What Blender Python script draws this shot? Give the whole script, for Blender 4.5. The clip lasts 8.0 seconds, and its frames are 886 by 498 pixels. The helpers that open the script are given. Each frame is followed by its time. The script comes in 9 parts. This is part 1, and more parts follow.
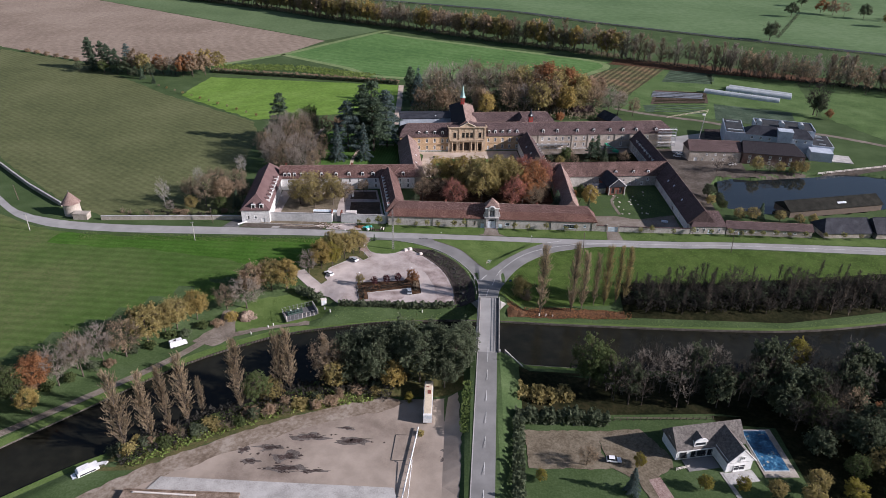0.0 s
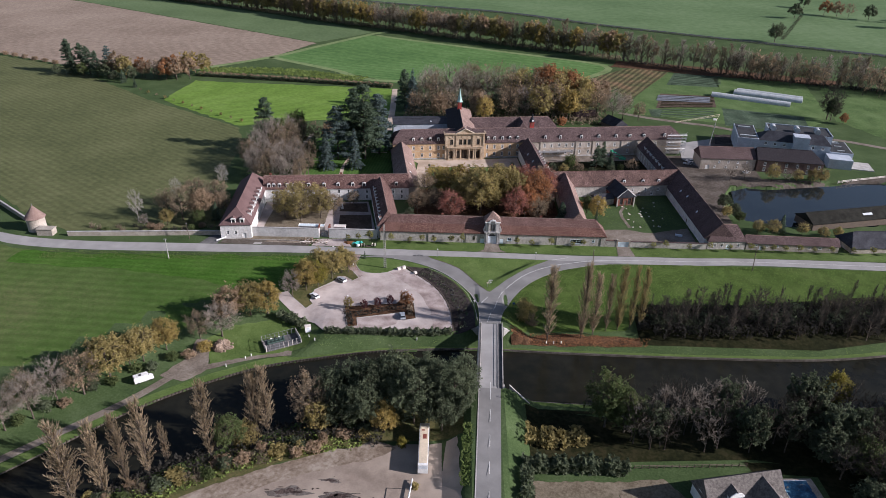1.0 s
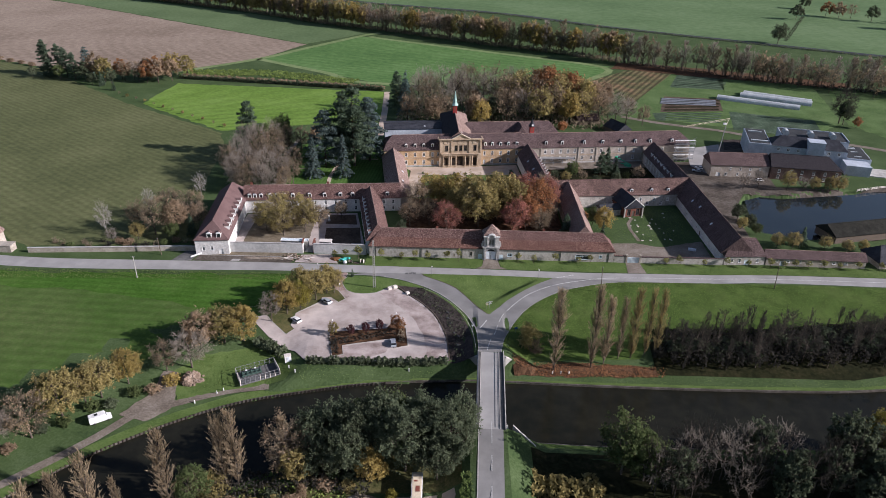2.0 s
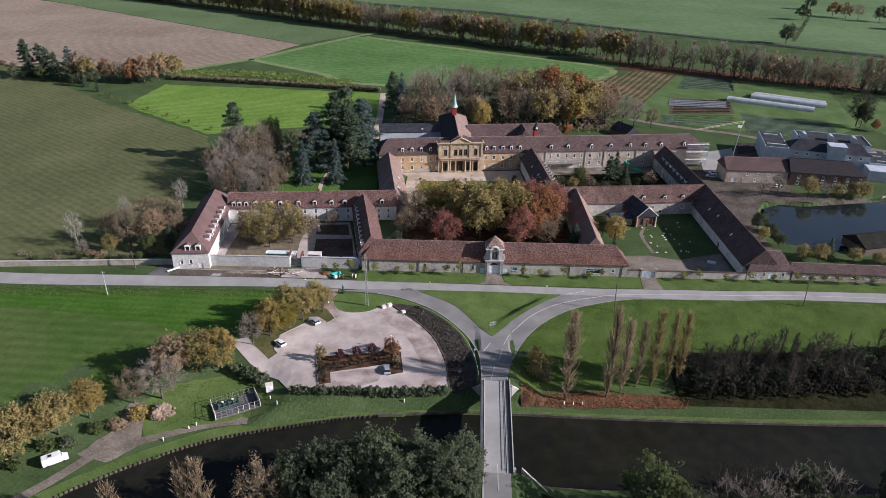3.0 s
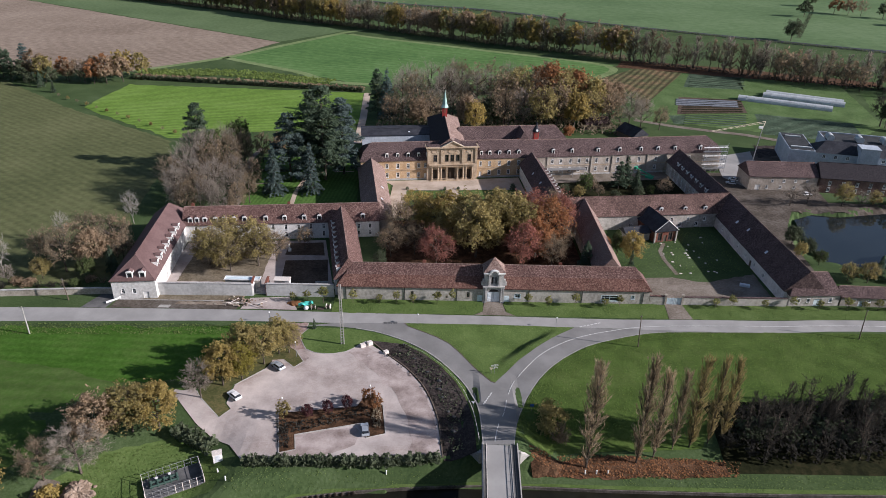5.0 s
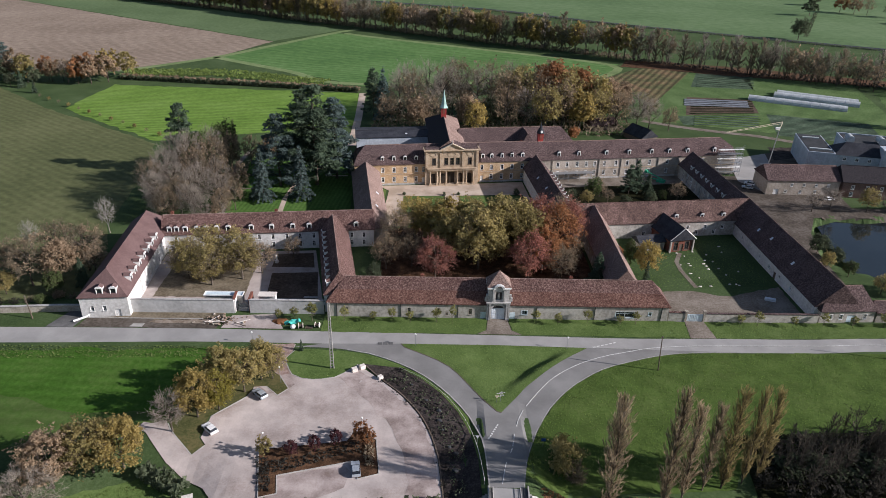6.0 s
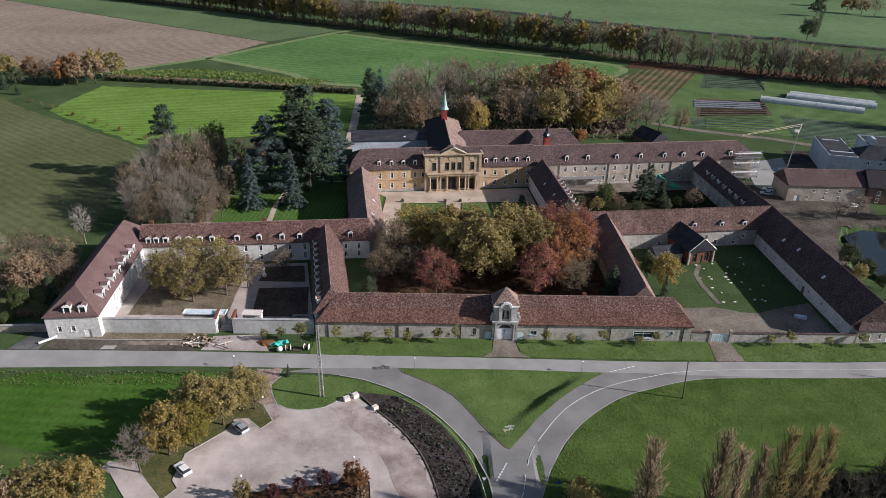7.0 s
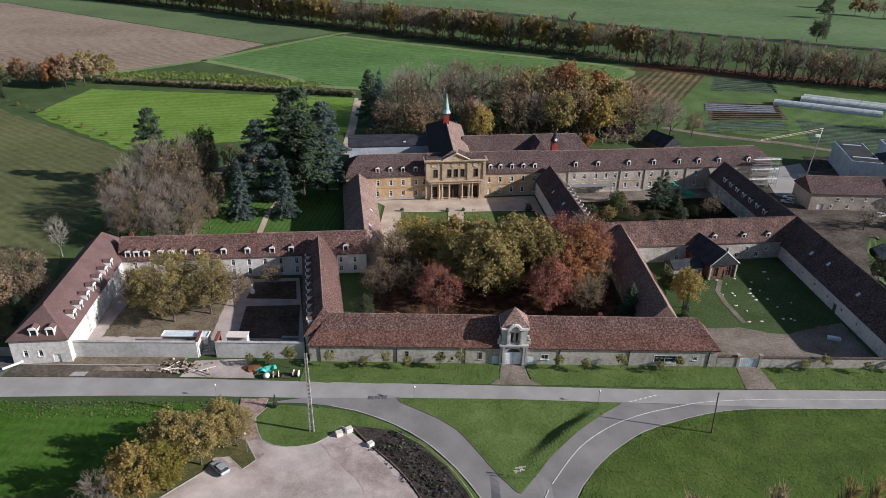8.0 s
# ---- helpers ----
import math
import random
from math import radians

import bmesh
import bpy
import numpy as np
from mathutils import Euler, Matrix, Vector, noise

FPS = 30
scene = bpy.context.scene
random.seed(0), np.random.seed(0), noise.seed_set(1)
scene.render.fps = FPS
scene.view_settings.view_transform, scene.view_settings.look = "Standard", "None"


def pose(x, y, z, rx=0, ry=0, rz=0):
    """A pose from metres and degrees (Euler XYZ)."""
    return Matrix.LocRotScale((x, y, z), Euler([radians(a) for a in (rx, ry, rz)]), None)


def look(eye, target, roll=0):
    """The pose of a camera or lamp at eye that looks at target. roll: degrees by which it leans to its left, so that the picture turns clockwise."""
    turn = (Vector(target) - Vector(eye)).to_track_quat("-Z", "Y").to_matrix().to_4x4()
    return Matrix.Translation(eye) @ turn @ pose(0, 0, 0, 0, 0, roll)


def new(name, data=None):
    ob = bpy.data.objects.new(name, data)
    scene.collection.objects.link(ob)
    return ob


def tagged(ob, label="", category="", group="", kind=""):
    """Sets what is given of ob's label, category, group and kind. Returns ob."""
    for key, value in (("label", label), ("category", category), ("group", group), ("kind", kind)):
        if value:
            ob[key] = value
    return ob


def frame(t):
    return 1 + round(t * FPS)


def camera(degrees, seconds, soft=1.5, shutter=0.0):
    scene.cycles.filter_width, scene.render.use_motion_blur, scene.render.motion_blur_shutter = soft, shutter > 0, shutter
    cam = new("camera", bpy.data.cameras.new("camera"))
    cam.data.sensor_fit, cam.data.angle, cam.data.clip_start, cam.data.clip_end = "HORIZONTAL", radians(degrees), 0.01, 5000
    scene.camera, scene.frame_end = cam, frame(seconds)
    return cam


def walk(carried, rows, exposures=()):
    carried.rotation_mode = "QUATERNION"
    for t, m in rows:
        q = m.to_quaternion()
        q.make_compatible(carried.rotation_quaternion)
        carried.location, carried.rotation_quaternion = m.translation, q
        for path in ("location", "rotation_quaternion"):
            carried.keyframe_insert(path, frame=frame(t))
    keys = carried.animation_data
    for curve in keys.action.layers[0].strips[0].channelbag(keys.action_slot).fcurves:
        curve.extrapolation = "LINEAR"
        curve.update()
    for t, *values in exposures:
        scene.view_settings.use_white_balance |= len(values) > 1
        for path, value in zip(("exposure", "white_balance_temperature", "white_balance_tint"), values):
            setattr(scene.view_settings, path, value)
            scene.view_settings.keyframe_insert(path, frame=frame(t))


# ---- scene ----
cam = camera(66.4, 8.0, soft=0.85)
PATH = [
    (0, (-15.64, -279.11, 135.60), (-17.59, -190.67, 88.95), 1.24),
    (0.5, (-16.16, -266.95, 132.77), (-17.81, -178.43, 86.28), 1.24),
    (1, (-16.57, -255.11, 129.64), (-17.92, -166.44, 83.43), 1.25),
    (1.5, (-16.81, -243.63, 126.92), (-17.66, -154.87, 80.87), 1.29),
    (3, (-17.46, -212.44, 117.92), (-17.81, -123.39, 72.42), 1.36),
    (3.5, (-17.63, -203.39, 115.49), (-17.58, -114.40, 69.89), 1.37),
    (4, (-17.57, -194.59, 112.57), (-16.97, -105.52, 67.11), 1.36),
    (4.5, (-17.67, -185.72, 109.78), (-16.77, -96.57, 64.48), 1.38),
    (5, (-17.76, -177.01, 107.34), (-16.66, -87.81, 62.14), 1.38),
    (6.5, (-18.19, -152.12, 99.64), (-16.79, -62.73, 54.85), 1.32),
    (7, (-18.30, -144.41, 97.41), (-16.90, -54.91, 52.81), 1.29),
    (7.5, (-18.36, -137.08, 95.34), (-17.06, -47.49, 50.94), 1.20),
    (8, (-18.64, -129.98, 93.57), (-17.34, -40.26, 49.44), 1.27),
]
walk(cam, [(t, look(eye, target, roll)) for t, eye, target, roll in PATH], [(0, 0.67, 6150, 20), (5, 0.64, 6200, 17), (8, 0.52, 6300, 14)])

# ---- light ----
world = bpy.data.worlds.new("sky")
scene.world = world
world.use_nodes = True
wn = world.node_tree.nodes
sky = wn.new("ShaderNodeTexSky")
sky.sky_type = "NISHITA"
sky.sun_disc = False
sky.sun_elevation, sky.sun_rotation = radians(25), radians(102)
world.node_tree.links.new(sky.outputs[0], wn["Background"].inputs[0])
wn["Background"].inputs[1].default_value = 0.056
sun_data = bpy.data.lights.new("sun", "SUN")
sun_data.energy, sun_data.angle, sun_data.color = 4.4, radians(0.6), (1.0, 0.95, 0.90)
new("sun", sun_data).matrix_world = look((886, -190, 420), (0, 0, 0))

# ---- materials ----
MATS = {}


def surface(name, dark, mid, light, coarse=0.1, fine=2.0, rough=0.9, bump=0.3, metal=0.0, vary=0.0, island=0.0, stretch=(1, 1, 1), split=(0.39, 0.5, 0.61), spec=0.06, rows=None, patch=0.0, grain=0.45):
    """A procedural surface: three tones laid by a coarse and a fine noise in world metres, with relief."""
    m = bpy.data.materials.new(name)
    m.use_nodes = True
    n, l = m.node_tree.nodes, m.node_tree.links
    b = n["Principled BSDF"]
    b.inputs["Roughness"].default_value, b.inputs["Metallic"].default_value = rough, metal
    b.inputs["Specular IOR Level"].default_value = spec
    geo, mp = n.new("ShaderNodeNewGeometry"), n.new("ShaderNodeMapping")
    mp.inputs["Scale"].default_value = stretch
    l.new(geo.outputs["Position"], mp.inputs["Vector"])
    tex = []
    for s, d in ((coarse, 5.0), (fine, 3.0)):
        t = n.new("ShaderNodeTexNoise")
        t.inputs["Scale"].default_value, t.inputs["Detail"].default_value, t.inputs["Roughness"].default_value = s, d, 0.6
        l.new(mp.outputs[0], t.inputs["Vector"])
        tex.append(t)
    mixer = n.new("ShaderNodeMath")
    mixer.operation = "MULTIPLY_ADD"
    mixer.inputs[1].default_value = grain
    l.new(tex[1].outputs["Fac"], mixer.inputs[0])
    half = n.new("ShaderNodeMath")
    half.operation = "MULTIPLY"
    half.inputs[1].default_value = 1 - grain
    l.new(tex[0].outputs["Fac"], half.inputs[0])
    l.new(half.outputs[0], mixer.inputs[2])
    fac = mixer.outputs[0]
    ramp = n.new("ShaderNodeValToRGB")
    e = ramp.color_ramp.elements
    e[0].position, e[0].color = split[0], (*dark, 1)
    e[1].position, e[1].color = split[2], (*light, 1)
    c = e.new(split[1])
    c.color = (*mid, 1)
    l.new(fac, ramp.inputs[0])
    out = ramp.outputs[0]
    if rows:
        turn, spacing, depth = rows
        mp2, wave, mr = n.new("ShaderNodeMapping"), n.new("ShaderNodeTexWave"), n.new("ShaderNodeMapRange")
        mp2.inputs["Rotation"].default_value = (0, 0, radians(turn))
        l.new(geo.outputs["Position"], mp2.inputs["Vector"])
        l.new(mp2.outputs[0], wave.inputs["Vector"])
        wave.bands_direction = "Y"
        wave.inputs["Scale"].default_value, wave.inputs["Distortion"].default_value = 0.314 / spacing, 1.2
        wave.inputs["Detail"].default_value, wave.inputs["Detail Scale"].default_value = 3.0, 0.6
        mr.inputs["To Min"].default_value, mr.inputs["To Max"].default_value = 1 - depth, 1 + depth
        l.new(wave.outputs["Fac"], mr.inputs["Value"])
        hsv = n.new("ShaderNodeHueSaturation")
        l.new(mr.outputs[0], hsv.inputs["Value"])
        l.new(out, hsv.inputs["Color"])
        out = hsv.outputs[0]
    if patch:
        mp3, blot, mr = n.new("ShaderNodeMapping"), n.new("ShaderNodeTexNoise"), n.new("ShaderNodeMapRange")
        mp3.inputs["Scale"].default_value = (0.22, 0.22, 0.03)
        l.new(geo.outputs["Position"], mp3.inputs["Vector"])
        l.new(mp3.outputs[0], blot.inputs["Vector"])
        blot.inputs["Scale"].default_value, blot.inputs["Detail"].default_value = 1.0, 4.0
        mr.inputs["From Min"].default_value, mr.inputs["From Max"].default_value = 0.38, 0.62
        mr.inputs["To Min"].default_value, mr.inputs["To Max"].default_value = 1 - patch, 1 + patch
        l.new(blot.outputs["Fac"], mr.inputs["Value"])
        hsv = n.new("ShaderNodeHueSaturation")
        l.new(mr.outputs[0], hsv.inputs["Value"])
        l.new(out, hsv.inputs["Color"])
        out = hsv.outputs[0]
    for amount, node, socket in ((vary, "ShaderNodeObjectInfo", "Random"), (island, "ShaderNodeNewGeometry", "Random Per Island")):
        if amount:
            src, mr, hsv = n.new(node), n.new("ShaderNodeMapRange"), n.new("ShaderNodeHueSaturation")
            mr.inputs["To Min"].default_value, mr.inputs["To Max"].default_value = 1 - amount, 1 + amount
            l.new(src.outputs[socket], mr.inputs["Value"])
            l.new(mr.outputs[0], hsv.inputs["Value"])
            l.new(out, hsv.inputs["Color"])
            out = hsv.outputs[0]
    l.new(out, b.inputs["Base Color"])
    if bump:
        bp = n.new("ShaderNodeBump")
        bp.inputs["Strength"].default_value, bp.inputs["Distance"].default_value = bump, 0.1 / max(fine, 0.1) + 0.02
        l.new(tex[1].outputs["Fac"], bp.inputs["Height"])
        l.new(bp.outputs[0], b.inputs["Normal"])
    MATS[name] = m
    return m


def leafy(name, dark, mid, light, vary=0.2, island=0.22):
    m = surface(name, dark, mid, light, coarse=0.25, fine=1.2, rough=0.75, bump=0, vary=vary, island=island, split=(0.3, 0.5, 0.7))
    n, l = m.node_tree.nodes, m.node_tree.links
    b, end = n["Principled BSDF"], n["Material Output"]
    glow, mix = n.new("ShaderNodeBsdfTranslucent"), n.new("ShaderNodeMixShader")
    mix.inputs[0].default_value = 0.45
    l.new(b.inputs["Base Color"].links[0].from_socket, glow.inputs["Color"])
    l.new(b.outputs[0], mix.inputs[1])
    l.new(glow.outputs[0], mix.inputs[2])
    l.new(mix.outputs[0], end.inputs["Surface"])
    return m


def plain(name, col, rough=0.6, metal=0.0, spec=0.4):
    return surface(name, tuple(c * 0.85 for c in col), col, tuple(min(1, c * 1.1) for c in col), coarse=0.5, fine=4, rough=rough, bump=0.05, metal=metal, spec=spec)


surface("meadow", (0.038, 0.064, 0.025), (0.058, 0.090, 0.034), (0.084, 0.120, 0.054), coarse=0.06, fine=1.6, bump=1.0, split=(0.36, 0.5, 0.64))
surface("field_west", (0.054, 0.104, 0.021), (0.080, 0.117, 0.035), (0.122, 0.133, 0.056), coarse=0.011, fine=0.9, bump=0.7, rows=(3, 4.2, 0.09), patch=0.09, split=(0.38, 0.5, 0.62), grain=0.25)
surface("field_vivid", (0.039, 0.096, 0.012), (0.051, 0.116, 0.017), (0.071, 0.131, 0.026), coarse=0.05, fine=0.9, bump=0.8, rows=(3, 3.0, 0.08), patch=0.07)
surface("east_meadow", (0.046, 0.077, 0.018), (0.068, 0.109, 0.025), (0.095, 0.132, 0.038), coarse=0.07, fine=1.3, bump=0.9, split=(0.36, 0.5, 0.64), patch=0.14)
surface("lawn", (0.062, 0.099, 0.027), (0.093, 0.142, 0.041), (0.131, 0.181, 0.062), coarse=0.14, fine=1.8, bump=1.0, split=(0.36, 0.5, 0.64))
surface("bright_meadow", (0.101, 0.177, 0.032), (0.132, 0.222, 0.041), (0.158, 0.252, 0.056), coarse=0.03, fine=0.4, bump=0.3, rows=(2, 3.0, 0.15), patch=0.06)
# distance haze is put into this green, raised and bluer than near grass
surface("far_green", (0.087, 0.141, 0.062), (0.111, 0.174, 0.078), (0.138, 0.202, 0.098), coarse=0.008, fine=0.12, bump=0.2)
surface("plough", (0.203, 0.158, 0.120), (0.259, 0.204, 0.157), (0.307, 0.246, 0.192), coarse=0.012, fine=0.25, bump=0.4, rows=(-35, 5.0, 0.15), patch=0.05)
surface("soil", (0.055, 0.040, 0.030), (0.090, 0.066, 0.050), (0.140, 0.105, 0.080), coarse=0.12, fine=1.2, bump=0.6)
surface("leaf_litter", (0.040, 0.024, 0.014), (0.085, 0.047, 0.027), (0.150, 0.085, 0.050), coarse=0.4, fine=2.5, bump=0.8)
# near-black ground tone; in the villa garden it stands for tree shade
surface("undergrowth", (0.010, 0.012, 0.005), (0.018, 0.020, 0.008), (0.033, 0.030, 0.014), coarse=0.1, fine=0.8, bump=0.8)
surface("asphalt", (0.186, 0.182, 0.175), (0.216, 0.212, 0.204), (0.246, 0.241, 0.232), coarse=0.09, fine=2.0, bump=0.1, rough=0.85, split=(0.36, 0.5, 0.64), patch=0.06, grain=0.14)
surface("asphalt_pale", (0.278, 0.272, 0.261), (0.309, 0.302, 0.290), (0.342, 0.334, 0.320), coarse=0.09, fine=2.0, bump=0.1, rough=0.85, split=(0.36, 0.5, 0.64), patch=0.06, grain=0.14)
surface("asphalt_dark", (0.085, 0.085, 0.086), (0.118, 0.117, 0.116), (0.158, 0.156, 0.152), coarse=0.2, fine=3.0, bump=0.1, rough=0.85, grain=0.14)
surface("gravel_rose", (0.235, 0.180, 0.160), (0.345, 0.285, 0.262), (0.430, 0.368, 0.340), coarse=0.22, fine=2.4, bump=0.3, split=(0.34, 0.49, 0.64), patch=0.12, grain=0.3)
surface("gravel", (0.287, 0.235, 0.211), (0.421, 0.365, 0.337), (0.503, 0.445, 0.414), coarse=0.09, fine=2.4, bump=0.25, split=(0.33, 0.49, 0.65), patch=0.1, grain=0.22)
surface("red_gravel", (0.190, 0.120, 0.100), (0.290, 0.205, 0.178), (0.385, 0.300, 0.268), coarse=0.35, fine=2.4, bump=0.3)
surface("court_gravel", (0.36, 0.29, 0.225), (0.46, 0.375, 0.300), (0.54, 0.45, 0.37), coarse=0.1, fine=1.5, bump=0.2, grain=0.14)
surface("yard_concrete", (0.212, 0.171, 0.139), (0.303, 0.251, 0.205), (0.366, 0.306, 0.252), coarse=0.045, fine=2.5, bump=0.2, split=(0.36, 0.47, 0.62), patch=0.08, grain=0.14)
surface("concrete", (0.30, 0.29, 0.27), (0.40, 0.385, 0.36), (0.48, 0.465, 0.44), coarse=0.3, fine=3, bump=0.2)
surface("stain", (0.030, 0.022, 0.020), (0.060, 0.045, 0.040), (0.12, 0.09, 0.08), coarse=0.3, fine=2, bump=0.3)
surface("roof_red", (0.063, 0.037, 0.033), (0.131, 0.075, 0.066), (0.257, 0.178, 0.156), coarse=2.2, fine=5.0, bump=1.0, rough=0.9, split=(0.42, 0.51, 0.60), patch=0.14)
surface("roof_orange", (0.068, 0.035, 0.029), (0.133, 0.069, 0.054), (0.221, 0.141, 0.116), coarse=2.2, fine=5.0, bump=0.9, rough=0.9, split=(0.42, 0.51, 0.60), patch=0.14)
surface("roof_brown", (0.049, 0.035, 0.034), (0.097, 0.067, 0.065), (0.179, 0.132, 0.126), coarse=2.2, fine=5.0, bump=1.0, rough=0.9, split=(0.42, 0.51, 0.60), patch=0.12)
surface("roof_umber", (0.059, 0.039, 0.035), (0.121, 0.077, 0.067), (0.228, 0.154, 0.135), coarse=2.2, fine=5.0, bump=1.0, rough=0.9, split=(0.42, 0.51, 0.60), patch=0.22)
surface("old_brick", (0.120, 0.074, 0.062), (0.185, 0.120, 0.102), (0.250, 0.176, 0.152), coarse=0.3, fine=3, bump=0.3)
surface("wall_cool", (0.385, 0.385, 0.378), (0.485, 0.485, 0.475), (0.570, 0.568, 0.556), coarse=0.12, fine=1.2, bump=0.1, patch=0.05)
surface("roof_weathered", (0.080, 0.072, 0.066), (0.135, 0.122, 0.112), (0.200, 0.182, 0.166), coarse=1.4, fine=4.0, bump=0.8, rough=0.85, patch=0.10)
surface("pool_cover", (0.012, 0.040, 0.085), (0.030, 0.120, 0.230), (0.200, 0.420, 0.520), coarse=0.30, fine=1.3, rough=0.35, bump=0.3, spec=0.4, split=(0.38, 0.53, 0.68))
surface("roof_plum", (0.115, 0.073, 0.070), (0.140, 0.090, 0.086), (0.160, 0.106, 0.100), coarse=0.2, fine=2.2, bump=0.4, rough=0.85)
surface("roof_pale", (0.134, 0.087, 0.076), (0.230, 0.161, 0.137), (0.364, 0.275, 0.239), coarse=2.2, fine=5.0, bump=0.9, rough=0.9, split=(0.42, 0.51, 0.60), patch=0.10)
surface("slate", (0.028, 0.030, 0.036), (0.042, 0.044, 0.052), (0.062, 0.064, 0.074), coarse=0.3, fine=2.2, bump=0.5, rough=0.6)
surface("render_white", (0.50, 0.49, 0.47), (0.62, 0.61, 0.59), (0.71, 0.70, 0.68), coarse=0.15, fine=1.2, bump=0.1)
surface("render_grey", (0.30, 0.28, 0.25), (0.42, 0.395, 0.355), (0.52, 0.49, 0.45), coarse=0.15, fine=1.2, bump=0.15)
surface("render_beige", (0.292, 0.256, 0.214), (0.387, 0.340, 0.290), (0.473, 0.420, 0.365), coarse=0.2, fine=1.4, bump=0.15)
surface("ochre", (0.39, 0.265, 0.155), (0.50, 0.352, 0.215), (0.58, 0.435, 0.285), coarse=0.3, fine=1.8, bump=0.15)
surface("ashlar", (0.33, 0.245, 0.165), (0.43, 0.335, 0.240), (0.52, 0.425, 0.320), coarse=0.4, fine=2.2, bump=0.15)
surface("grey_stone", (0.30, 0.29, 0.28), (0.42, 0.41, 0.395), (0.54, 0.53, 0.51), coarse=0.4, fine=2.5, bump=0.3)
surface("rubble", (0.26, 0.23, 0.19), (0.37, 0.33, 0.28), (0.47, 0.43, 0.37), coarse=0.3, fine=2.5, bump=0.5)
surface("brick", (0.136, 0.053, 0.039), (0.200, 0.081, 0.060), (0.255, 0.119, 0.089), coarse=0.3, fine=3, bump=0.3)
plain("white_paint", (0.78, 0.78, 0.76), 0.5)
plain("pale_blue_paint", (0.60, 0.70, 0.74), 0.5)
plain("cool_white", (0.62, 0.66, 0.70), 0.5)
plain("red_paint", (0.36, 0.045, 0.040), 0.5)
plain("verdigris", (0.30, 0.46, 0.42), 0.5)
plain("dark_metal", (0.045, 0.047, 0.050), 0.5, 0.4)
plain("grey_metal", (0.30, 0.31, 0.32), 0.45, 0.5)
plain("old_wood", (0.12, 0.092, 0.070), 0.85)
plain("cream_paint", (0.66, 0.56, 0.42), 0.6)
plain("crate_white", (0.70, 0.64, 0.58), 0.7)
plain("silver_car", (0.42, 0.46, 0.50), 0.3, 0.3, 0.5)
plain("white_car", (0.78, 0.78, 0.78), 0.3, 0.0, 0.5)
plain("tyre_rubber", (0.02, 0.02, 0.02), 0.9)
plain("green_sheet", (0.04, 0.36, 0.20), 0.5)
plain("teal_sheet", (0.06, 0.42, 0.36), 0.5)
plain("pump_green", (0.040, 0.075, 0.062), 0.5)
plain("pool_blue", (0.030, 0.130, 0.260), 0.35)
plain("copper_red", (0.22, 0.07, 0.05), 0.6)
plain("yellow_paint", (0.75, 0.60, 0.12), 0.5)
plain("blue_paint", (0.05, 0.14, 0.42), 0.5)
plain("line_paint", (0.62, 0.62, 0.60), 0.7)
surface("glass_dark", (0.015, 0.018, 0.022), (0.022, 0.026, 0.032), (0.035, 0.040, 0.048), coarse=0.3, fine=1, rough=0.12, bump=0.0, spec=0.5)
surface("polytunnel", (0.360, 0.389, 0.396), (0.446, 0.475, 0.482), (0.518, 0.547, 0.554), coarse=0.3, fine=1.5, rough=0.4, bump=0.05)
surface("water", (0.010, 0.011, 0.008), (0.014, 0.014, 0.010), (0.019, 0.019, 0.013), coarse=0.03, fine=0.25, rough=0.15, bump=0.04, spec=0.12)
surface("pond_water", (0.010, 0.014, 0.016), (0.012, 0.017, 0.019), (0.015, 0.020, 0.022), coarse=0.03, fine=0.25, rough=0.02, bump=0.01, spec=0.5)
surface("bark", (0.060, 0.048, 0.038), (0.100, 0.082, 0.066), (0.150, 0.126, 0.104), coarse=0.5, fine=4, bump=0.6, vary=0.15)
surface("pale_bark", (0.22, 0.20, 0.17), (0.32, 0.295, 0.26), (0.42, 0.39, 0.35), coarse=0.5, fine=4, bump=0.4, vary=0.1)
surface("rock", (0.13, 0.095, 0.070), (0.22, 0.165, 0.125), (0.32, 0.25, 0.20), coarse=0.5, fine=2.5, bump=0.8)
# field_winter and deep_field are raised in tone to stand for haze
surface("field_winter", (0.080, 0.092, 0.041), (0.103, 0.115, 0.051), (0.130, 0.139, 0.065), coarse=0.02, fine=0.4, bump=0.4, rows=(36, 3.6, 0.085), patch=0.05)
surface("deep_field", (0.066, 0.133, 0.042), (0.091, 0.174, 0.054), (0.121, 0.210, 0.074), coarse=0.012, fine=0.2, bump=0.3, rows=(-25, 6.0, 0.10))
surface("earth_path", (0.130, 0.108, 0.086), (0.190, 0.162, 0.132), (0.260, 0.226, 0.190), coarse=0.15, fine=2.0, bump=0.3)
surface("roof_moss", (0.014, 0.014, 0.012), (0.025, 0.025, 0.021), (0.039, 0.039, 0.032), coarse=0.3, fine=3.2, bump=0.8, rough=0.9)
surface("works_white", (0.358, 0.402, 0.456), (0.437, 0.483, 0.540), (0.526, 0.575, 0.636), coarse=0.2, fine=1.5, rough=0.6, bump=0.05)
surface("works_grey", (0.038, 0.041, 0.043), (0.053, 0.055, 0.058), (0.067, 0.070, 0.072), coarse=0.2, fine=1.5, rough=0.7, bump=0.1)
surface("fleece", (0.124, 0.136, 0.155), (0.174, 0.192, 0.217), (0.223, 0.248, 0.273), coarse=0.3, fine=2, rough=0.7, bump=0.2)
surface("mown_lawn", (0.048, 0.098, 0.022), (0.068, 0.134, 0.030), (0.090, 0.160, 0.042), coarse=0.06, fine=0.8, bump=0.5, rows=(95, 1.6, 0.14))
surface("bank_edge", (0.070, 0.062, 0.052), (0.112, 0.101, 0.087), (0.168, 0.154, 0.136), coarse=0.4, fine=2, bump=0.4)
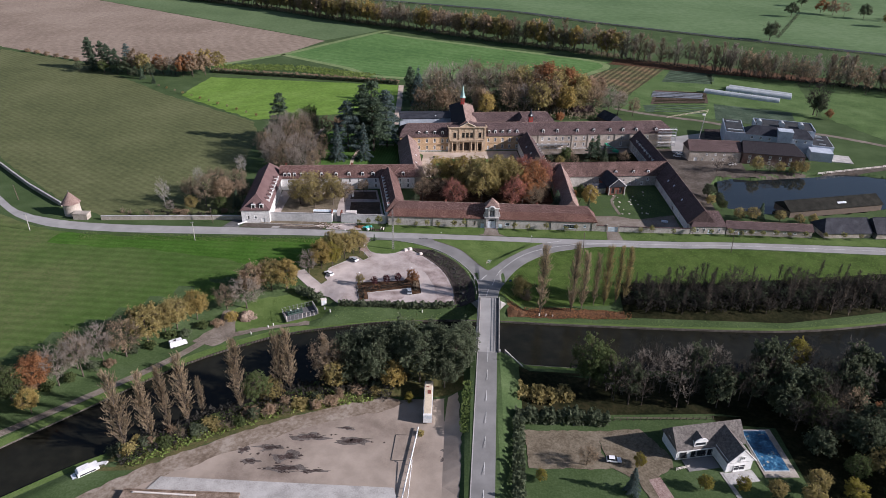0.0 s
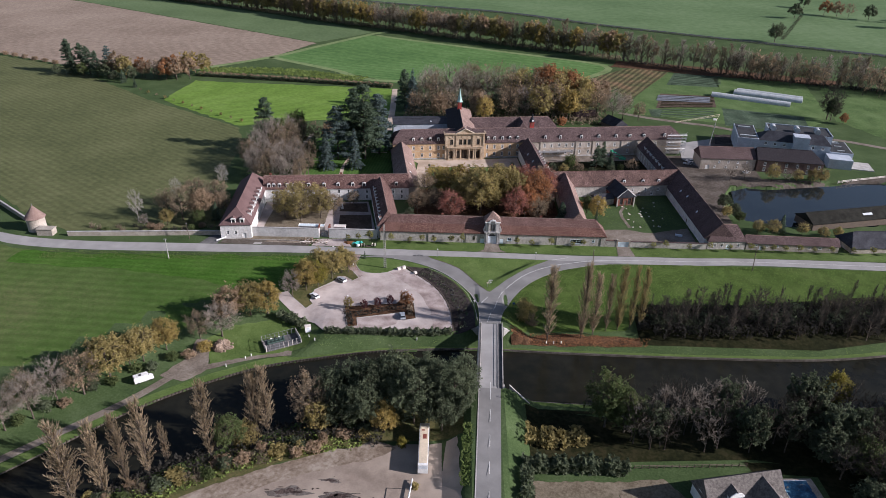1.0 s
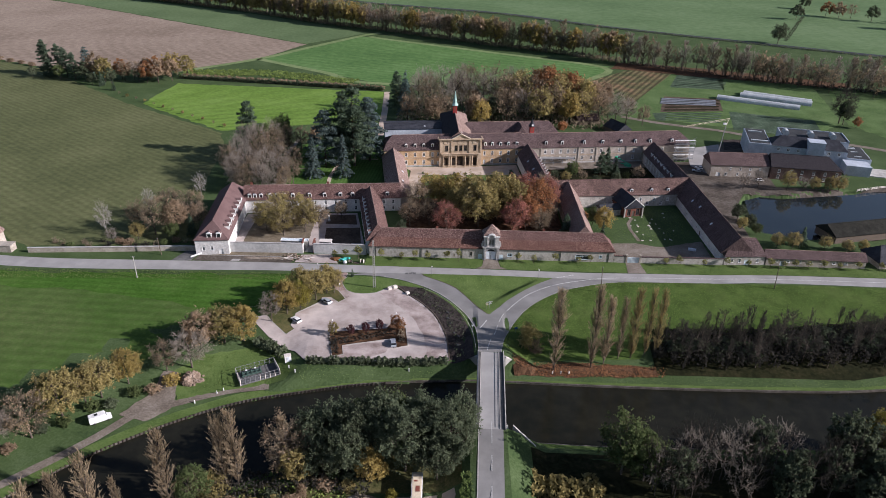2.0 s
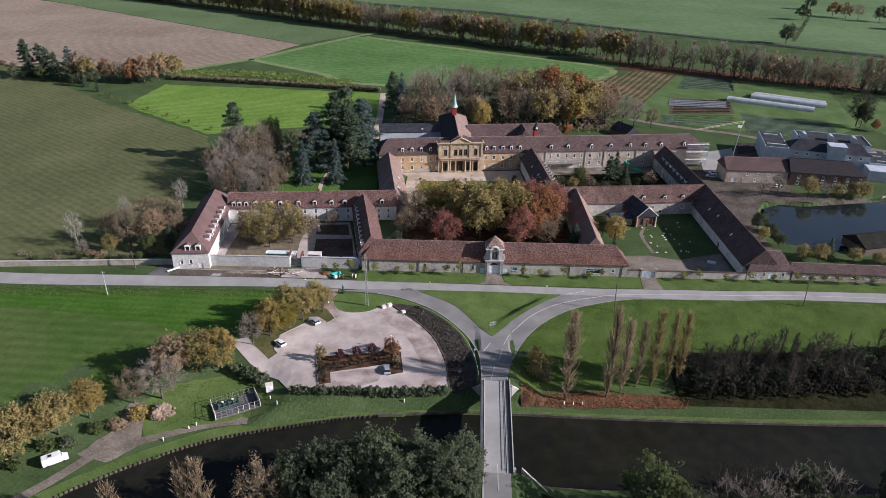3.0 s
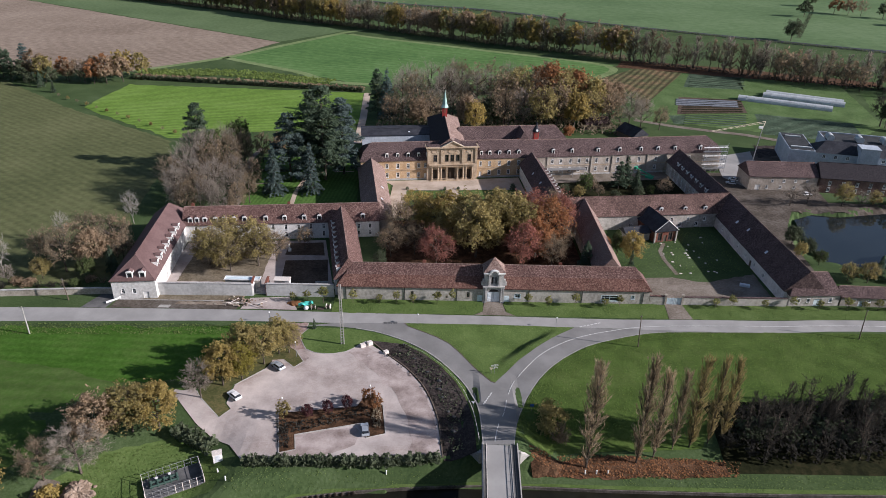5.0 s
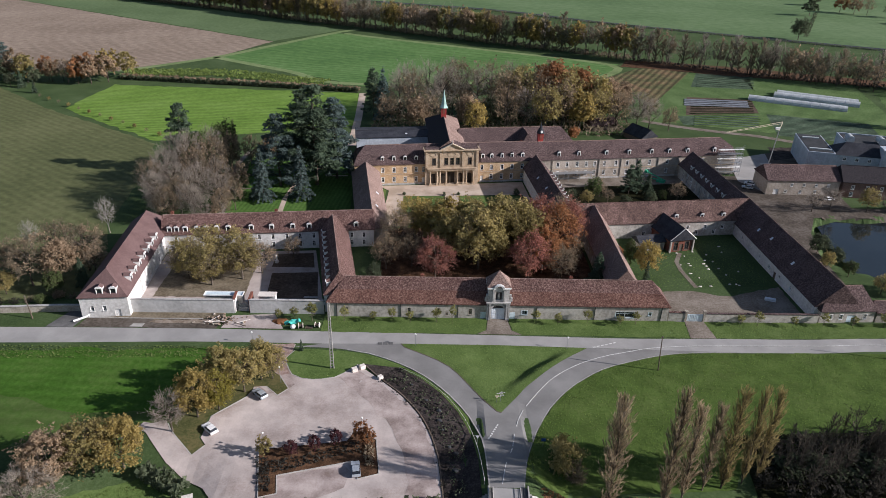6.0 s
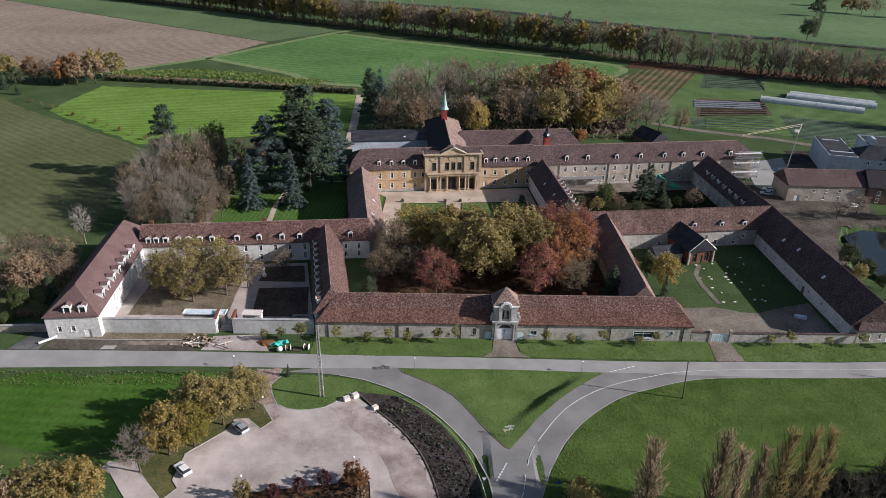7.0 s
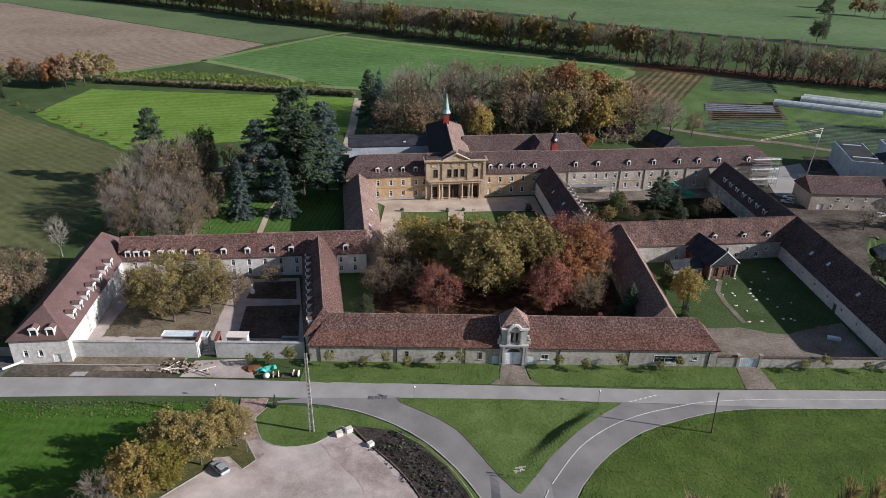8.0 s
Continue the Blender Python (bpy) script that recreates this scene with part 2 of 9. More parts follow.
surface("yard_earth", (0.150, 0.115, 0.085), (0.240, 0.195, 0.152), (0.330, 0.285, 0.235), coarse=0.15, fine=0.9, bump=0.4)
leafy("leaf_olive", (0.183, 0.160, 0.065), (0.321, 0.268, 0.111), (0.468, 0.374, 0.165), island=0.2)
leafy("leaf_ochre", (0.250, 0.185, 0.065), (0.370, 0.285, 0.100), (0.480, 0.375, 0.145), island=0.2)
leafy("leaf_brown", (0.209, 0.154, 0.101), (0.322, 0.237, 0.157), (0.436, 0.331, 0.227), island=0.2)
leafy("leaf_rust", (0.221, 0.106, 0.055), (0.360, 0.178, 0.085), (0.479, 0.254, 0.129), island=0.2)
leafy("leaf_red", (0.221, 0.095, 0.079), (0.358, 0.156, 0.119), (0.486, 0.238, 0.176), island=0.2)
leafy("leaf_purple", (0.060, 0.026, 0.030), (0.105, 0.044, 0.050), (0.155, 0.070, 0.072), island=0.2)
leafy("leaf_green", (0.057, 0.078, 0.032), (0.099, 0.129, 0.051), (0.149, 0.182, 0.076), island=0.2)
leafy("leaf_dark", (0.061, 0.078, 0.051), (0.108, 0.131, 0.078), (0.184, 0.213, 0.134), island=0.2)
leafy("leaf_yellow", (0.165, 0.145, 0.030), (0.245, 0.215, 0.050), (0.320, 0.285, 0.080), island=0.2)
leafy("needle_blue", (0.061, 0.091, 0.085), (0.114, 0.157, 0.147), (0.190, 0.246, 0.232))
leafy("needle_green", (0.055, 0.083, 0.054), (0.095, 0.134, 0.088), (0.157, 0.211, 0.134))
leafy("twig_grey", (0.247, 0.214, 0.179), (0.347, 0.305, 0.256), (0.458, 0.404, 0.350))
leafy("twig_brown", (0.166, 0.136, 0.092), (0.242, 0.199, 0.140), (0.324, 0.274, 0.197))
leafy("twig_beige", (0.260, 0.198, 0.123), (0.350, 0.275, 0.177), (0.451, 0.363, 0.248))
leafy("twig_red", (0.218, 0.104, 0.086), (0.312, 0.160, 0.131), (0.406, 0.227, 0.182))
leafy("twig_dark", (0.037, 0.035, 0.029), (0.055, 0.052, 0.044), (0.076, 0.073, 0.062))
leafy("twig_white", (0.30, 0.28, 0.24), (0.42, 0.40, 0.35), (0.54, 0.51, 0.46))
leafy("leaf_lime", (0.190, 0.190, 0.070), (0.270, 0.265, 0.105), (0.350, 0.330, 0.150), island=0.2)
plain("dark_oak", (0.035, 0.025, 0.018), 0.7)
surface("yard_mud", (0.060, 0.050, 0.041), (0.095, 0.080, 0.066), (0.140, 0.122, 0.104), coarse=0.12, fine=1.0, bump=0.4)
surface("dark_soil", (0.025, 0.021, 0.020), (0.048, 0.039, 0.036), (0.084, 0.070, 0.064), coarse=0.3, fine=2.0, bump=0.8)
# dark tile tone of the mill; on the church it stands for shade
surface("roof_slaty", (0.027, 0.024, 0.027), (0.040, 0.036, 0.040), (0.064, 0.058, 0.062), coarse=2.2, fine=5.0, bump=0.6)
leafy("grass_blade", (0.123, 0.178, 0.052), (0.170, 0.235, 0.074), (0.235, 0.286, 0.106), island=0.15)
leafy("weed_blade", (0.116, 0.168, 0.044), (0.182, 0.245, 0.067), (0.281, 0.337, 0.113), island=0.35)
leafy("twig_ochre", (0.228, 0.188, 0.087), (0.319, 0.256, 0.114), (0.410, 0.330, 0.158))
surface("litter_grass", (0.056, 0.064, 0.024), (0.088, 0.088, 0.036), (0.130, 0.112, 0.050), coarse=0.3, fine=2.0, bump=0.6)
# the next three hold extra blue in place of distance haze
surface("orchard_rows", (0.062, 0.074, 0.033), (0.105, 0.096, 0.048), (0.190, 0.120, 0.072), coarse=0.05, fine=0.8, bump=0.6, rows=(-62, 4.5, 0.42), patch=0.16)
surface("vegetable_green", (0.040, 0.061, 0.040), (0.061, 0.091, 0.057), (0.094, 0.126, 0.085), coarse=0.1, fine=0.8, bump=0.8, rows=(4, 2.4, 0.5))
surface("crop_green", (0.061, 0.104, 0.034), (0.086, 0.138, 0.048), (0.117, 0.172, 0.068), coarse=0.05, fine=0.8, bump=0.6, rows=(4, 2.4, 0.26))
surface("garden_earth", (0.110, 0.090, 0.062), (0.165, 0.138, 0.098), (0.225, 0.192, 0.142), coarse=0.2, fine=1.5, bump=0.5)
surface("damp", (0.085, 0.072, 0.064), (0.130, 0.112, 0.100), (0.190, 0.170, 0.154), coarse=0.3, fine=2, bump=0.3)
surface("pale_track", (0.131, 0.182, 0.074), (0.169, 0.224, 0.096), (0.206, 0.260, 0.120), coarse=0.05, fine=0.5, bump=0.2)
plain("gate_paint", (0.74, 0.80, 0.84), 0.5)
surface("far_strip_green", (0.084, 0.126, 0.058), (0.108, 0.156, 0.072), (0.134, 0.186, 0.091), coarse=0.01, fine=0.3, bump=0.2)
leafy("meadow_blade", (0.095, 0.154, 0.033), (0.133, 0.203, 0.048), (0.184, 0.247, 0.071), island=0.15)

# ---- building blocks ----
from mathutils.geometry import delaunay_2d_cdt


def mesh_ob(name, bm, material, parent=None, label=""):
    me = bpy.data.meshes.new(name)
    bm.to_mesh(me)
    bm.free()
    for m in material if isinstance(material, (list, tuple)) else [material]:
        me.materials.append(MATS[m])
    ob = new(name, me)
    if parent is not None:
        ob.parent = parent
    if label:
        ob["label"] = label
    return ob


def part(name, bm, material, parent, label=""):
    return mesh_ob(name, bm, material, parent, label)


def thing(name, x, y, z, label, category, group="", kind="", turn=0.0):
    ob = new(name)
    ob.empty_display_size = 0.5
    ob.matrix_world = pose(x, y, z, 0, 0, turn)
    return tagged(ob, label, category, group, kind)


def box(bm, cx, cy, cz, sx, sy, sz, turn=0.0, mat=0, bevel=0.0):
    """A box by its centre and size, turned about z."""
    r = bmesh.ops.create_cube(bm, size=1, matrix=pose(cx, cy, cz, 0, 0, turn) @ Matrix.Diagonal((sx, sy, sz, 1)))
    if bevel:
        es = {e for v in r["verts"] for e in v.link_edges}
        bmesh.ops.bevel(bm, geom=list(es), offset=bevel, segments=1, affect="EDGES")
    for f in bm.faces:
        if mat and f.material_index == 0 and any(v in f.verts for v in r["verts"] if v.is_valid):
            f.material_index = mat
    return bm


def boxes(*rows):
    bm = bmesh.new()
    for r in rows:
        box(bm, *r)
    return bm


def rod(bm, a, b, r0, r1=None, sides=8):
    """A tapered rod from a to b."""
    a, b = Vector(a), Vector(b)
    d = b - a
    m = Matrix.Translation((a + b) / 2) @ d.to_track_quat("Z", "Y").to_matrix().to_4x4()
    bmesh.ops.create_cone(bm, cap_ends=True, segments=sides, radius1=r0, radius2=r0 if r1 is None else r1, depth=d.length, matrix=m)
    return bm


def rods(*rows, sides=6):
    bm = bmesh.new()
    for r in rows:
        rod(bm, *r, sides=sides)
    return bm


def prism(bm, pts, z0, z1):
    """An upright prism over a ring of (x, y)."""
    lo = [bm.verts.new((x, y, z0)) for x, y in pts]
    hi = [bm.verts.new((x, y, z1)) for x, y in pts]
    n = len(pts)
    bm.faces.new(lo[::-1])
    bm.faces.new(hi)
    for i in range(n):
        bm.faces.new((lo[i], lo[(i + 1) % n], hi[(i + 1) % n], hi[i]))
    bmesh.ops.recalc_face_normals(bm, faces=bm.faces)
    return bm


def solid(bm, verts, faces):
    v = [bm.verts.new(p) for p in verts]
    for f in faces:
        bm.faces.new([v[i] for i in f])
    return bm


# ---- the lie of the land ----
NORTH_BANK = [(-330, -360), (-190, -193), (-160, -162), (-141, -141), (-120, -118), (-108, -105), (-93, -93), (-76, -83), (-57, -77), (-38, -72.6), (-9, -70), (25, -70.8), (66, -71.2), (108, -70), (146, -63), (200, -49), (420, 30)]
SOUTH_BANK = [(-330, -376), (-190, -208), (-150, -176), (-130, -159), (-117.5, -147.6), (-109.4, -141.6), (-88, -126), (-65.5, -112.5), (-46, -100), (-30, -95), (-9, -93.6), (4, -95.4), (26, -96.5), (66, -96), (108, -94), (146, -87), (200, -74), (420, 5)]
NBX, NBY = np.array(NORTH_BANK).T
SBX, SBY = np.array(SOUTH_BANK).T


def smooth(a, b, x):
    t = np.clip((np.asarray(x, float) - a) / (b - a), 0, 1)
    return t * t * (3 - 2 * t)


def road_x(y):
    return -2.9 + (y + 64) * 0.0436


def road_z(y):
    return 2.2 * smooth(-38, -64, y) - 4.8 * smooth(-99, -178, y)


def bank_slope(xs, ys, x):
    g = (np.interp(x + 4, xs, ys) - np.interp(x - 4, xs, ys)) / 8
    return 1 / np.sqrt(1 + g * g)


def land(x, y):
    """The height of the ground."""
    x, y = np.asarray(x, float), np.asarray(y, float)
    dn = (y - np.interp(x, NBX, NBY)) * bank_slope(NBX, NBY, x)
    ds = (np.interp(x, SBX, SBY) - y) * bank_slope(SBX, SBY, x)
    west, east = smooth(-58, -70, x), smooth(-2, 8, x)
    mid = 1 - west - east
    rise = west * (0.12 * smooth(1, 8, dn) + 0.88 * smooth(8, 38, dn)) + east * (0.15 * smooth(0, 4, dn) + 0.85 * smooth(4, 20, dn)) + mid * smooth(1, 5.2, dn)
    z = -4 + 4 * rise - 0.8 * mid * smooth(-28, -50, y) * smooth(2, 5.2, dn)
    z = np.where(ds > 0, -4 + 1.0 * smooth(0.5, 6, ds), z)
    z = np.where((dn < 0) & (ds < 0), -7.0, z)
    bank = road_z(y) - 0.06 - 0.6 * np.maximum(np.abs(x - road_x(y)) - 4.6, 0)
    on = (y < -36) & ((y > -66.5) | (y < -97))
    z = np.where(on, np.maximum(z, bank), z)
    # the hollow of the grass island, steep along its eastern side
    east_x = np.interp(y, (-39.6, -37.9, -34.5, -30.4, -22.2, -17.0, -13.7), (-2.1, -0.9, 1.6, 4.5, 12.0, 18.1, 22.5))
    west_x = np.interp(y, (-39.6, -37.1, -32.0, -22.7, -17.7, -14.6), (-2.5, -4.5, -7.8, -13.6, -20.1, -25.2))
    hollow = smooth(1.6, 5.0, (east_x - x) * 0.72) * smooth(0.5, 15, (x - west_x) * 0.72) * smooth(-13.8, -19, y) * smooth(-39, -33, y)
    z = z - 1.7 * hollow
    # the pond's hollow
    e = ((x - 172) / 58) ** 2 + ((y - 55 - 0.22 * (x - 172)) / 26) ** 2
    e = np.minimum(e, ((x - 137) / 17) ** 2 + ((y - 58) / 17) ** 2)
    z = z - 2.6 * smooth(1.08, 0.9, e) * (y > 12)
    return z


def grid_lines(*stretches):
    out = []
    for a, b, step in stretches:
        out += list(np.arange(a, b, step))
    return np.array(out + [stretches[-1][1]])


def ground_sheet():
    gx = grid_lines((-4000, -1000, 500), (-1000, -300, 70), (-300, -170, 6), (-170, 170, 1.6), (170, 260, 3), (260, 320, 6), (320, 1000, 60), (1000, 4000, 500))
    gy = grid_lines((-1500, -400, 150), (-400, -190, 15), (-190, -10, 1.6), (-10, 110, 2.5), (110, 400, 20), (400, 1000, 60), (1000, 4500, 350))
    X, Y = np.meshgrid(gx, gy)
    Z = land(X, Y) - 0.35 * ((np.abs(X) < 26) & (Y > -40) & (Y < -14))
    n, m = len(gx), len(gy)
    verts = np.stack([X.ravel(), Y.ravel(), Z.ravel()], 1)
    i = np.arange(m - 1)[:, None] * n + np.arange(n - 1)[None, :]
    faces = np.stack([i, i + 1, i + n + 1, i + n], -1).reshape(-1, 4)
    me = bpy.data.meshes.new("ground")
    me.from_pydata(verts.tolist(), [], faces.tolist())
    me.materials.append(MATS["meadow"])
    return tagged(new("ground", me), "green November grassland reaching to the horizon", "ground", kind="structure")


def sheet(name, ring, material, lift=0.05, step=0.0, parent=None, label="", category="", kind="structure", level=None, ragged=0.0):
    """A thin lie of another surface on the ground, inside a ring of points, following its height."""
    ring = [Vector(p) for p in ring]
    if ragged:
        fine = []
        for a, b in zip(ring, ring[1:] + ring[:1]):
            k = min(60, max(1, int((b - a).length / (2.2 * ragged))))
            fine += [a.lerp(b, j / k) for j in range(k)]
        ring = [p + ragged * Vector((noise.noise((p.x * 0.35 / ragged, p.y * 0.35 / ragged, 1.5)), noise.noise((p.x * 0.35 / ragged, p.y * 0.35 / ragged, 7.5)))) for p in fine]
    pts, n = list(ring), len(ring)
    if step:
        xs, ys = [p.x for p in ring], [p.y for p in ring]
        pts = []
        for i in range(n):
            a, b = ring[i], ring[(i + 1) % n]
            k = max(1, int((b - a).length / step))
            pts += [a.lerp(b, j / k) for j in range(k)]
        n = len(pts)
        pts += [Vector((x, y)) for x in np.arange(min(xs), max(xs), step) for y in np.arange(min(ys), max(ys), step)]
    v, _, f, *_ = delaunay_2d_cdt(pts, [(i, (i + 1) % n) for i in range(n)], [], 1, 0.001)
    z = land([p.x for p in v], [p.y for p in v]) if level is None else np.full(len(v), level)
    me = bpy.data.meshes.new(name)
    me.from_pydata([(p.x, p.y, float(h) + lift) for p, h in zip(v, z)], [], f)
    me.materials.append(MATS[material])
    ob = new(name, me)
    if parent is not None:
        ob.parent = parent
    if me.polygons and me.polygons[0].normal.z < 0:
        me.flip_normals()
    if label or category:
        tagged(ob, label, category, kind=kind)
    return ob


def ribbon(name, line, width, material, lift=0.06, thick=0.0, parent=None, label="", category="", kind="structure", level=None, z_of=None):
    """A strip along a line; with a thickness it is a raised kerb or wall."""
    line = [Vector(p) for p in line]
    left, right = [], []
    for i, p in enumerate(line):
        d = (line[min(i + 1, len(line) - 1)] - line[max(i - 1, 0)]).normalized()
        s = Vector((-d.y, d.x)) * width / 2
        left.append(p + s)
        right.append(p - s)
    bm = bmesh.new()

    def height(p, c):
        if z_of:
            return z_of(c) + lift
        return (float(land(c.x, c.y)) if level is None else level) + lift

    up = [(bm.verts.new((a.x, a.y, height(a, c))), bm.verts.new((b.x, b.y, height(b, c)))) for a, b, c in zip(left, right, line)]
    for (a, b), (c, d) in zip(up, up[1:]):
        bm.faces.new((a, b, d, c))
    if thick:
        r = bmesh.ops.extrude_face_region(bm, geom=bm.faces[:])
        for g in r["geom"]:
            if isinstance(g, bmesh.types.BMVert):
                g.co.z -= thick
    bmesh.ops.recalc_face_normals(bm, faces=bm.faces)
    ob = mesh_ob(name, bm, material, parent, "" if parent is None else label)
    if parent is None:
        tagged(ob, label, category, kind=kind)
    return ob


def dense(line, step=3.0):
    """The same line with points about every step, rounded a little."""
    out = []
    pts = [Vector(p) for p in line]
    for i in range(len(pts) - 1):
        p0, p1, p2, p3 = pts[max(i - 1, 0)], pts[i], pts[i + 1], pts[min(i + 2, len(pts) - 1)]
        k = max(1, int((p2 - p1).length / step))
        for j in range(k):
            t = j / k
            out.append(0.5 * (2 * p1 + (p2 - p0) * t + (2 * p0 - 5 * p1 + 4 * p2 - p3) * t * t + (3 * p1 - p0 - 3 * p2 + p3) * t ** 3))
    return out + [pts[-1]]


ground_sheet()

# ---- water and banks ----
NB, SB = dense(NORTH_BANK[1:-1], 3), dense(SOUTH_BANK[1:-1], 3)
sheet("canal_water", [(p.x, p.y + 0.3) for p in NB] + [(p.x, p.y - 0.3) for p in SB[::-1]], "water", lift=0, level=-4.6, label="dark still canal water between grassy banks", category="water")
for nm, line, side in (("canal_edge_north", NB, 1), ("canal_edge_south", SB, -1)):
    ribbon(nm, line, 0.3, "bank_edge", lift=0.12, thick=3.2, level=-4, label="weathered grey bank edging of sheet piles along the canal", category="bank edging")
    ribbon("bank_verge", [p + Vector((0, 1.9 * side)) for p in line], 3.4, "lawn", lift=0.1, label="mown green grass verge along the canal", category="grass verge", level=-4 + 0.05)

# ---- roads ----
ROAD_NORTH = [(-300, 70), (-262, 38), (-240, 19.5), (-221, 3.2), (-199, -5), (-170, -8.2), (-120, -7.6), (-80, -7.2), (-46, -7.7), (-8, -8.2), (36, -9.0), (57, -8.5), (83, -8.3), (107, -7.2), (172, -7.7), (300, -10)]
ROAD_SOUTH = [(-300, 56), (-255, 24), (-233, 8.5), (-219, -3), (-199, -12.2), (-168, -15.6), (-120, -14.7), (-80, -13.3), (-46, -13.4), (-26, -13.5), (24, -13.6), (56, -14.6), (83, -14.6), (107, -13.2), (172, -14.8), (300, -17)]
sheet("road", [tuple(p) for p in dense(ROAD_NORTH, 8)] + [tuple(p) for p in dense(ROAD_SOUTH, 8)[::-1]], "asphalt_pale", lift=0.05, label="pale grey asphalt country road past the front wall", category="road")
OUTER_WEST = dense([(-54, -15.2), (-47, -15.2), (-39.9, -16.0), (-34.5, -17.4), (-26.4, -21.4), (-19.9, -26.4), (-13.8, -33.5), (-9.4, -40.6), (-7.6, -46), (-6.7, -52.5), (-6.5, -64)], 3)
OUTER_EAST = dense([(0.4, -64), (1.6, -57), (4.0, -49.0), (5.3, -45.6), (9.4, -37.9), (12.4, -33.8), (17, -28.9), (24.6, -23), (31.9, -19.8), (39.3, -17.2), (46.4, -15.7), (54.3, -15.2), (70, -14.9)], 3)
ISLAND_WEST = dense([(-26.2, -13.0), (-25.2, -14.6), (-20.1, -17.7), (-13.6, -22.7), (-7.8, -32), (-4.5, -37.1), (-3.0, -39.2), (-2.1, -39.6)], 3)
ISLAND_EAST = dense([(-2.1, -39.6), (-0.9, -37.9), (1.6, -34.5), (4.5, -30.4), (12, -22.2), (18.1, -17), (21.3, -14.7), (22.5, -13.7)], 3)
sheet("road_fork", [tuple(p) for p in OUTER_WEST] + [tuple(p) for p in OUTER_EAST] + [(56, -14.55)] + [tuple(p) for p in ISLAND_EAST[::-1]] + [tuple(p) for p in ISLAND_WEST[::-1]][1:] + [(-46, -13.4)], "asphalt", lift=0.10, step=1.6, label="grey asphalt fork joining the bridge and the main road", category="road")
sheet("grass_island", [tuple(p) for p in ISLAND_WEST[:-1]] + [tuple(p) for p in ISLAND_EAST] + [(-1, -13.0)], "lawn", lift=0.12, step=0.7, label="triangular green grass traffic island in the fork", category="grass island")
SOUTH_LINE = [Vector((road_x(y), y)) for y in np.arange(-97, -420, -4.0)]
ribbon("road_south", SOUTH_LINE, 6.4, "asphalt", lift=0.06, label="worn grey asphalt road running away from the bridge", category="road", z_of=lambda c: road_z(c.y))
for nm, line, w in (("centre_line", dense([(-3.9, -63), (-2.6, -57), (-0.9, -52.4), (0.1, -47.4), (2.1, -40.5), (5.1, -35.3), (11.2, -27.1), (18.6, -21.1), (26, -17.4), (33.2, -15.1), (40.5, -13.2), (54.6, -12), (83, -11.4), (107, -10.4), (172, -11.2)], 2), 0.16),):
    bm = bmesh.new()
    for i in range(0, len(line) - 1):
        if i % 4 == 3 and i < 12:
            continue
        a, b = line[i], line[i + 1]
        c, d = (a + b) / 2, b - a
        box(bm, c.x, c.y, float(land(c.x, c.y)) + 0.135, d.length + 0.05, w, 0.02, math.degrees(math.atan2(d.y, d.x)))
    tagged(mesh_ob(nm, bm, "line_paint"), "worn white painted centre line on the road", "road marking", kind="structure")
bm = bmesh.new()
for y in np.arange(-99, -200, -9.0):
    box(bm, road_x(y) + 0.2, y, road_z(y) + 0.08, 0.14, 8.0, 0.02, -2.5)
tagged(mesh_ob("centre_line", bm, "line_paint"), "faded white centre line on the southern road", "road marking", kind="structure")
ribbon("edge_strip", [(road_x(y) - 3.15, y) for y in np.arange(-98, -260, -4.0)], 0.28, "concrete", lift=0.09, label="pale worn edging of the southern road", category="edge line", z_of=lambda c: road_z(c.y))
bm = bmesh.new()
for i in range(7):
    box(bm, -5.5 + i * 0.36, -48.8 + i * 0.78, float(land(-5.5 + i * 0.36, -48.8 + i * 0.78)) + 0.135, 0.5, 0.34, 0.02, 63)
for i in range(6):
    box(bm, 24.5 + i * 1.15, -13.2 + i * 0.42, 0.08, 0.8, 0.3, 0.02, 20)
tagged(mesh_ob("give_way_line", bm, "line_paint"), "broken white give-way dashes across the junction", "road marking", kind="structure")
ribbon("kerb", OUTER_WEST[4:], 0.25, "concrete", lift=0.16, thick=0.3, label="pale concrete kerb along the fork", category="kerb")

# ---- fields ----
sheet("field_west", [(-128, -24), (-70, -17), (-63, -20), (-76, -42), (-96, -60), (-112, -72), (-130, -95), (-150, -112), (-175, -140), (-215, -160), (-330, -170), (-330, 0), (-232, 2), (-215, -8), (-195, -16), (-168, -20)], "field_west", ragged=0.9, lift=0.06, step=8, label="short green winter crop beside the canal", category="field")
sheet("field_margin", [(-190, -18), (-168, -19.4), (-128, -18.4), (-70, -15.8), (-64, -19.5), (-76, -41), (-92, -42), (-116, -36), (-145, -31), (-190, -28)], "field_vivid", ragged=1.8, lift=0.075, step=6, label="vivid green edge of the crop beside the road", category="field")
sheet("field_north_west", [(-118, 9), (-150, 4), (-180, 1), (-203, 12), (-262, 62), (-330, 130), (-440, 345), (-334, 296), (-224, 200), (-152, 150), (-140, 120), (-134, 60), (-122, 30)], "field_winter", ragged=1.6, lift=0.05, step=0, label="wide dull green winter crop behind the wall", category="field")
sheet("ploughed_field", [(-505, 657), (-155, 421), (-182, 352), (-227, 300), (-334, 300), (-450, 357), (-900, 560), (-1000, 900)], "plough", ragged=1.6, lift=0.08, label="bare pinkish-brown ploughed field", category="field")
sheet("meadow_bright", [(-218, 262), (-65, 252), (-60, 184), (-152, 152), (-221, 205)], "bright_meadow", ragged=1.8, lift=0.07, label="vivid green mown meadow", category="field")
sheet("far_field", [(-182, 356), (-112, 470), (-88, 462), (118, 355), (92, 300), (-64, 270)], "deep_field", ragged=1.5, lift=0.07, label="deep green field edged by pale tracks", category="field")
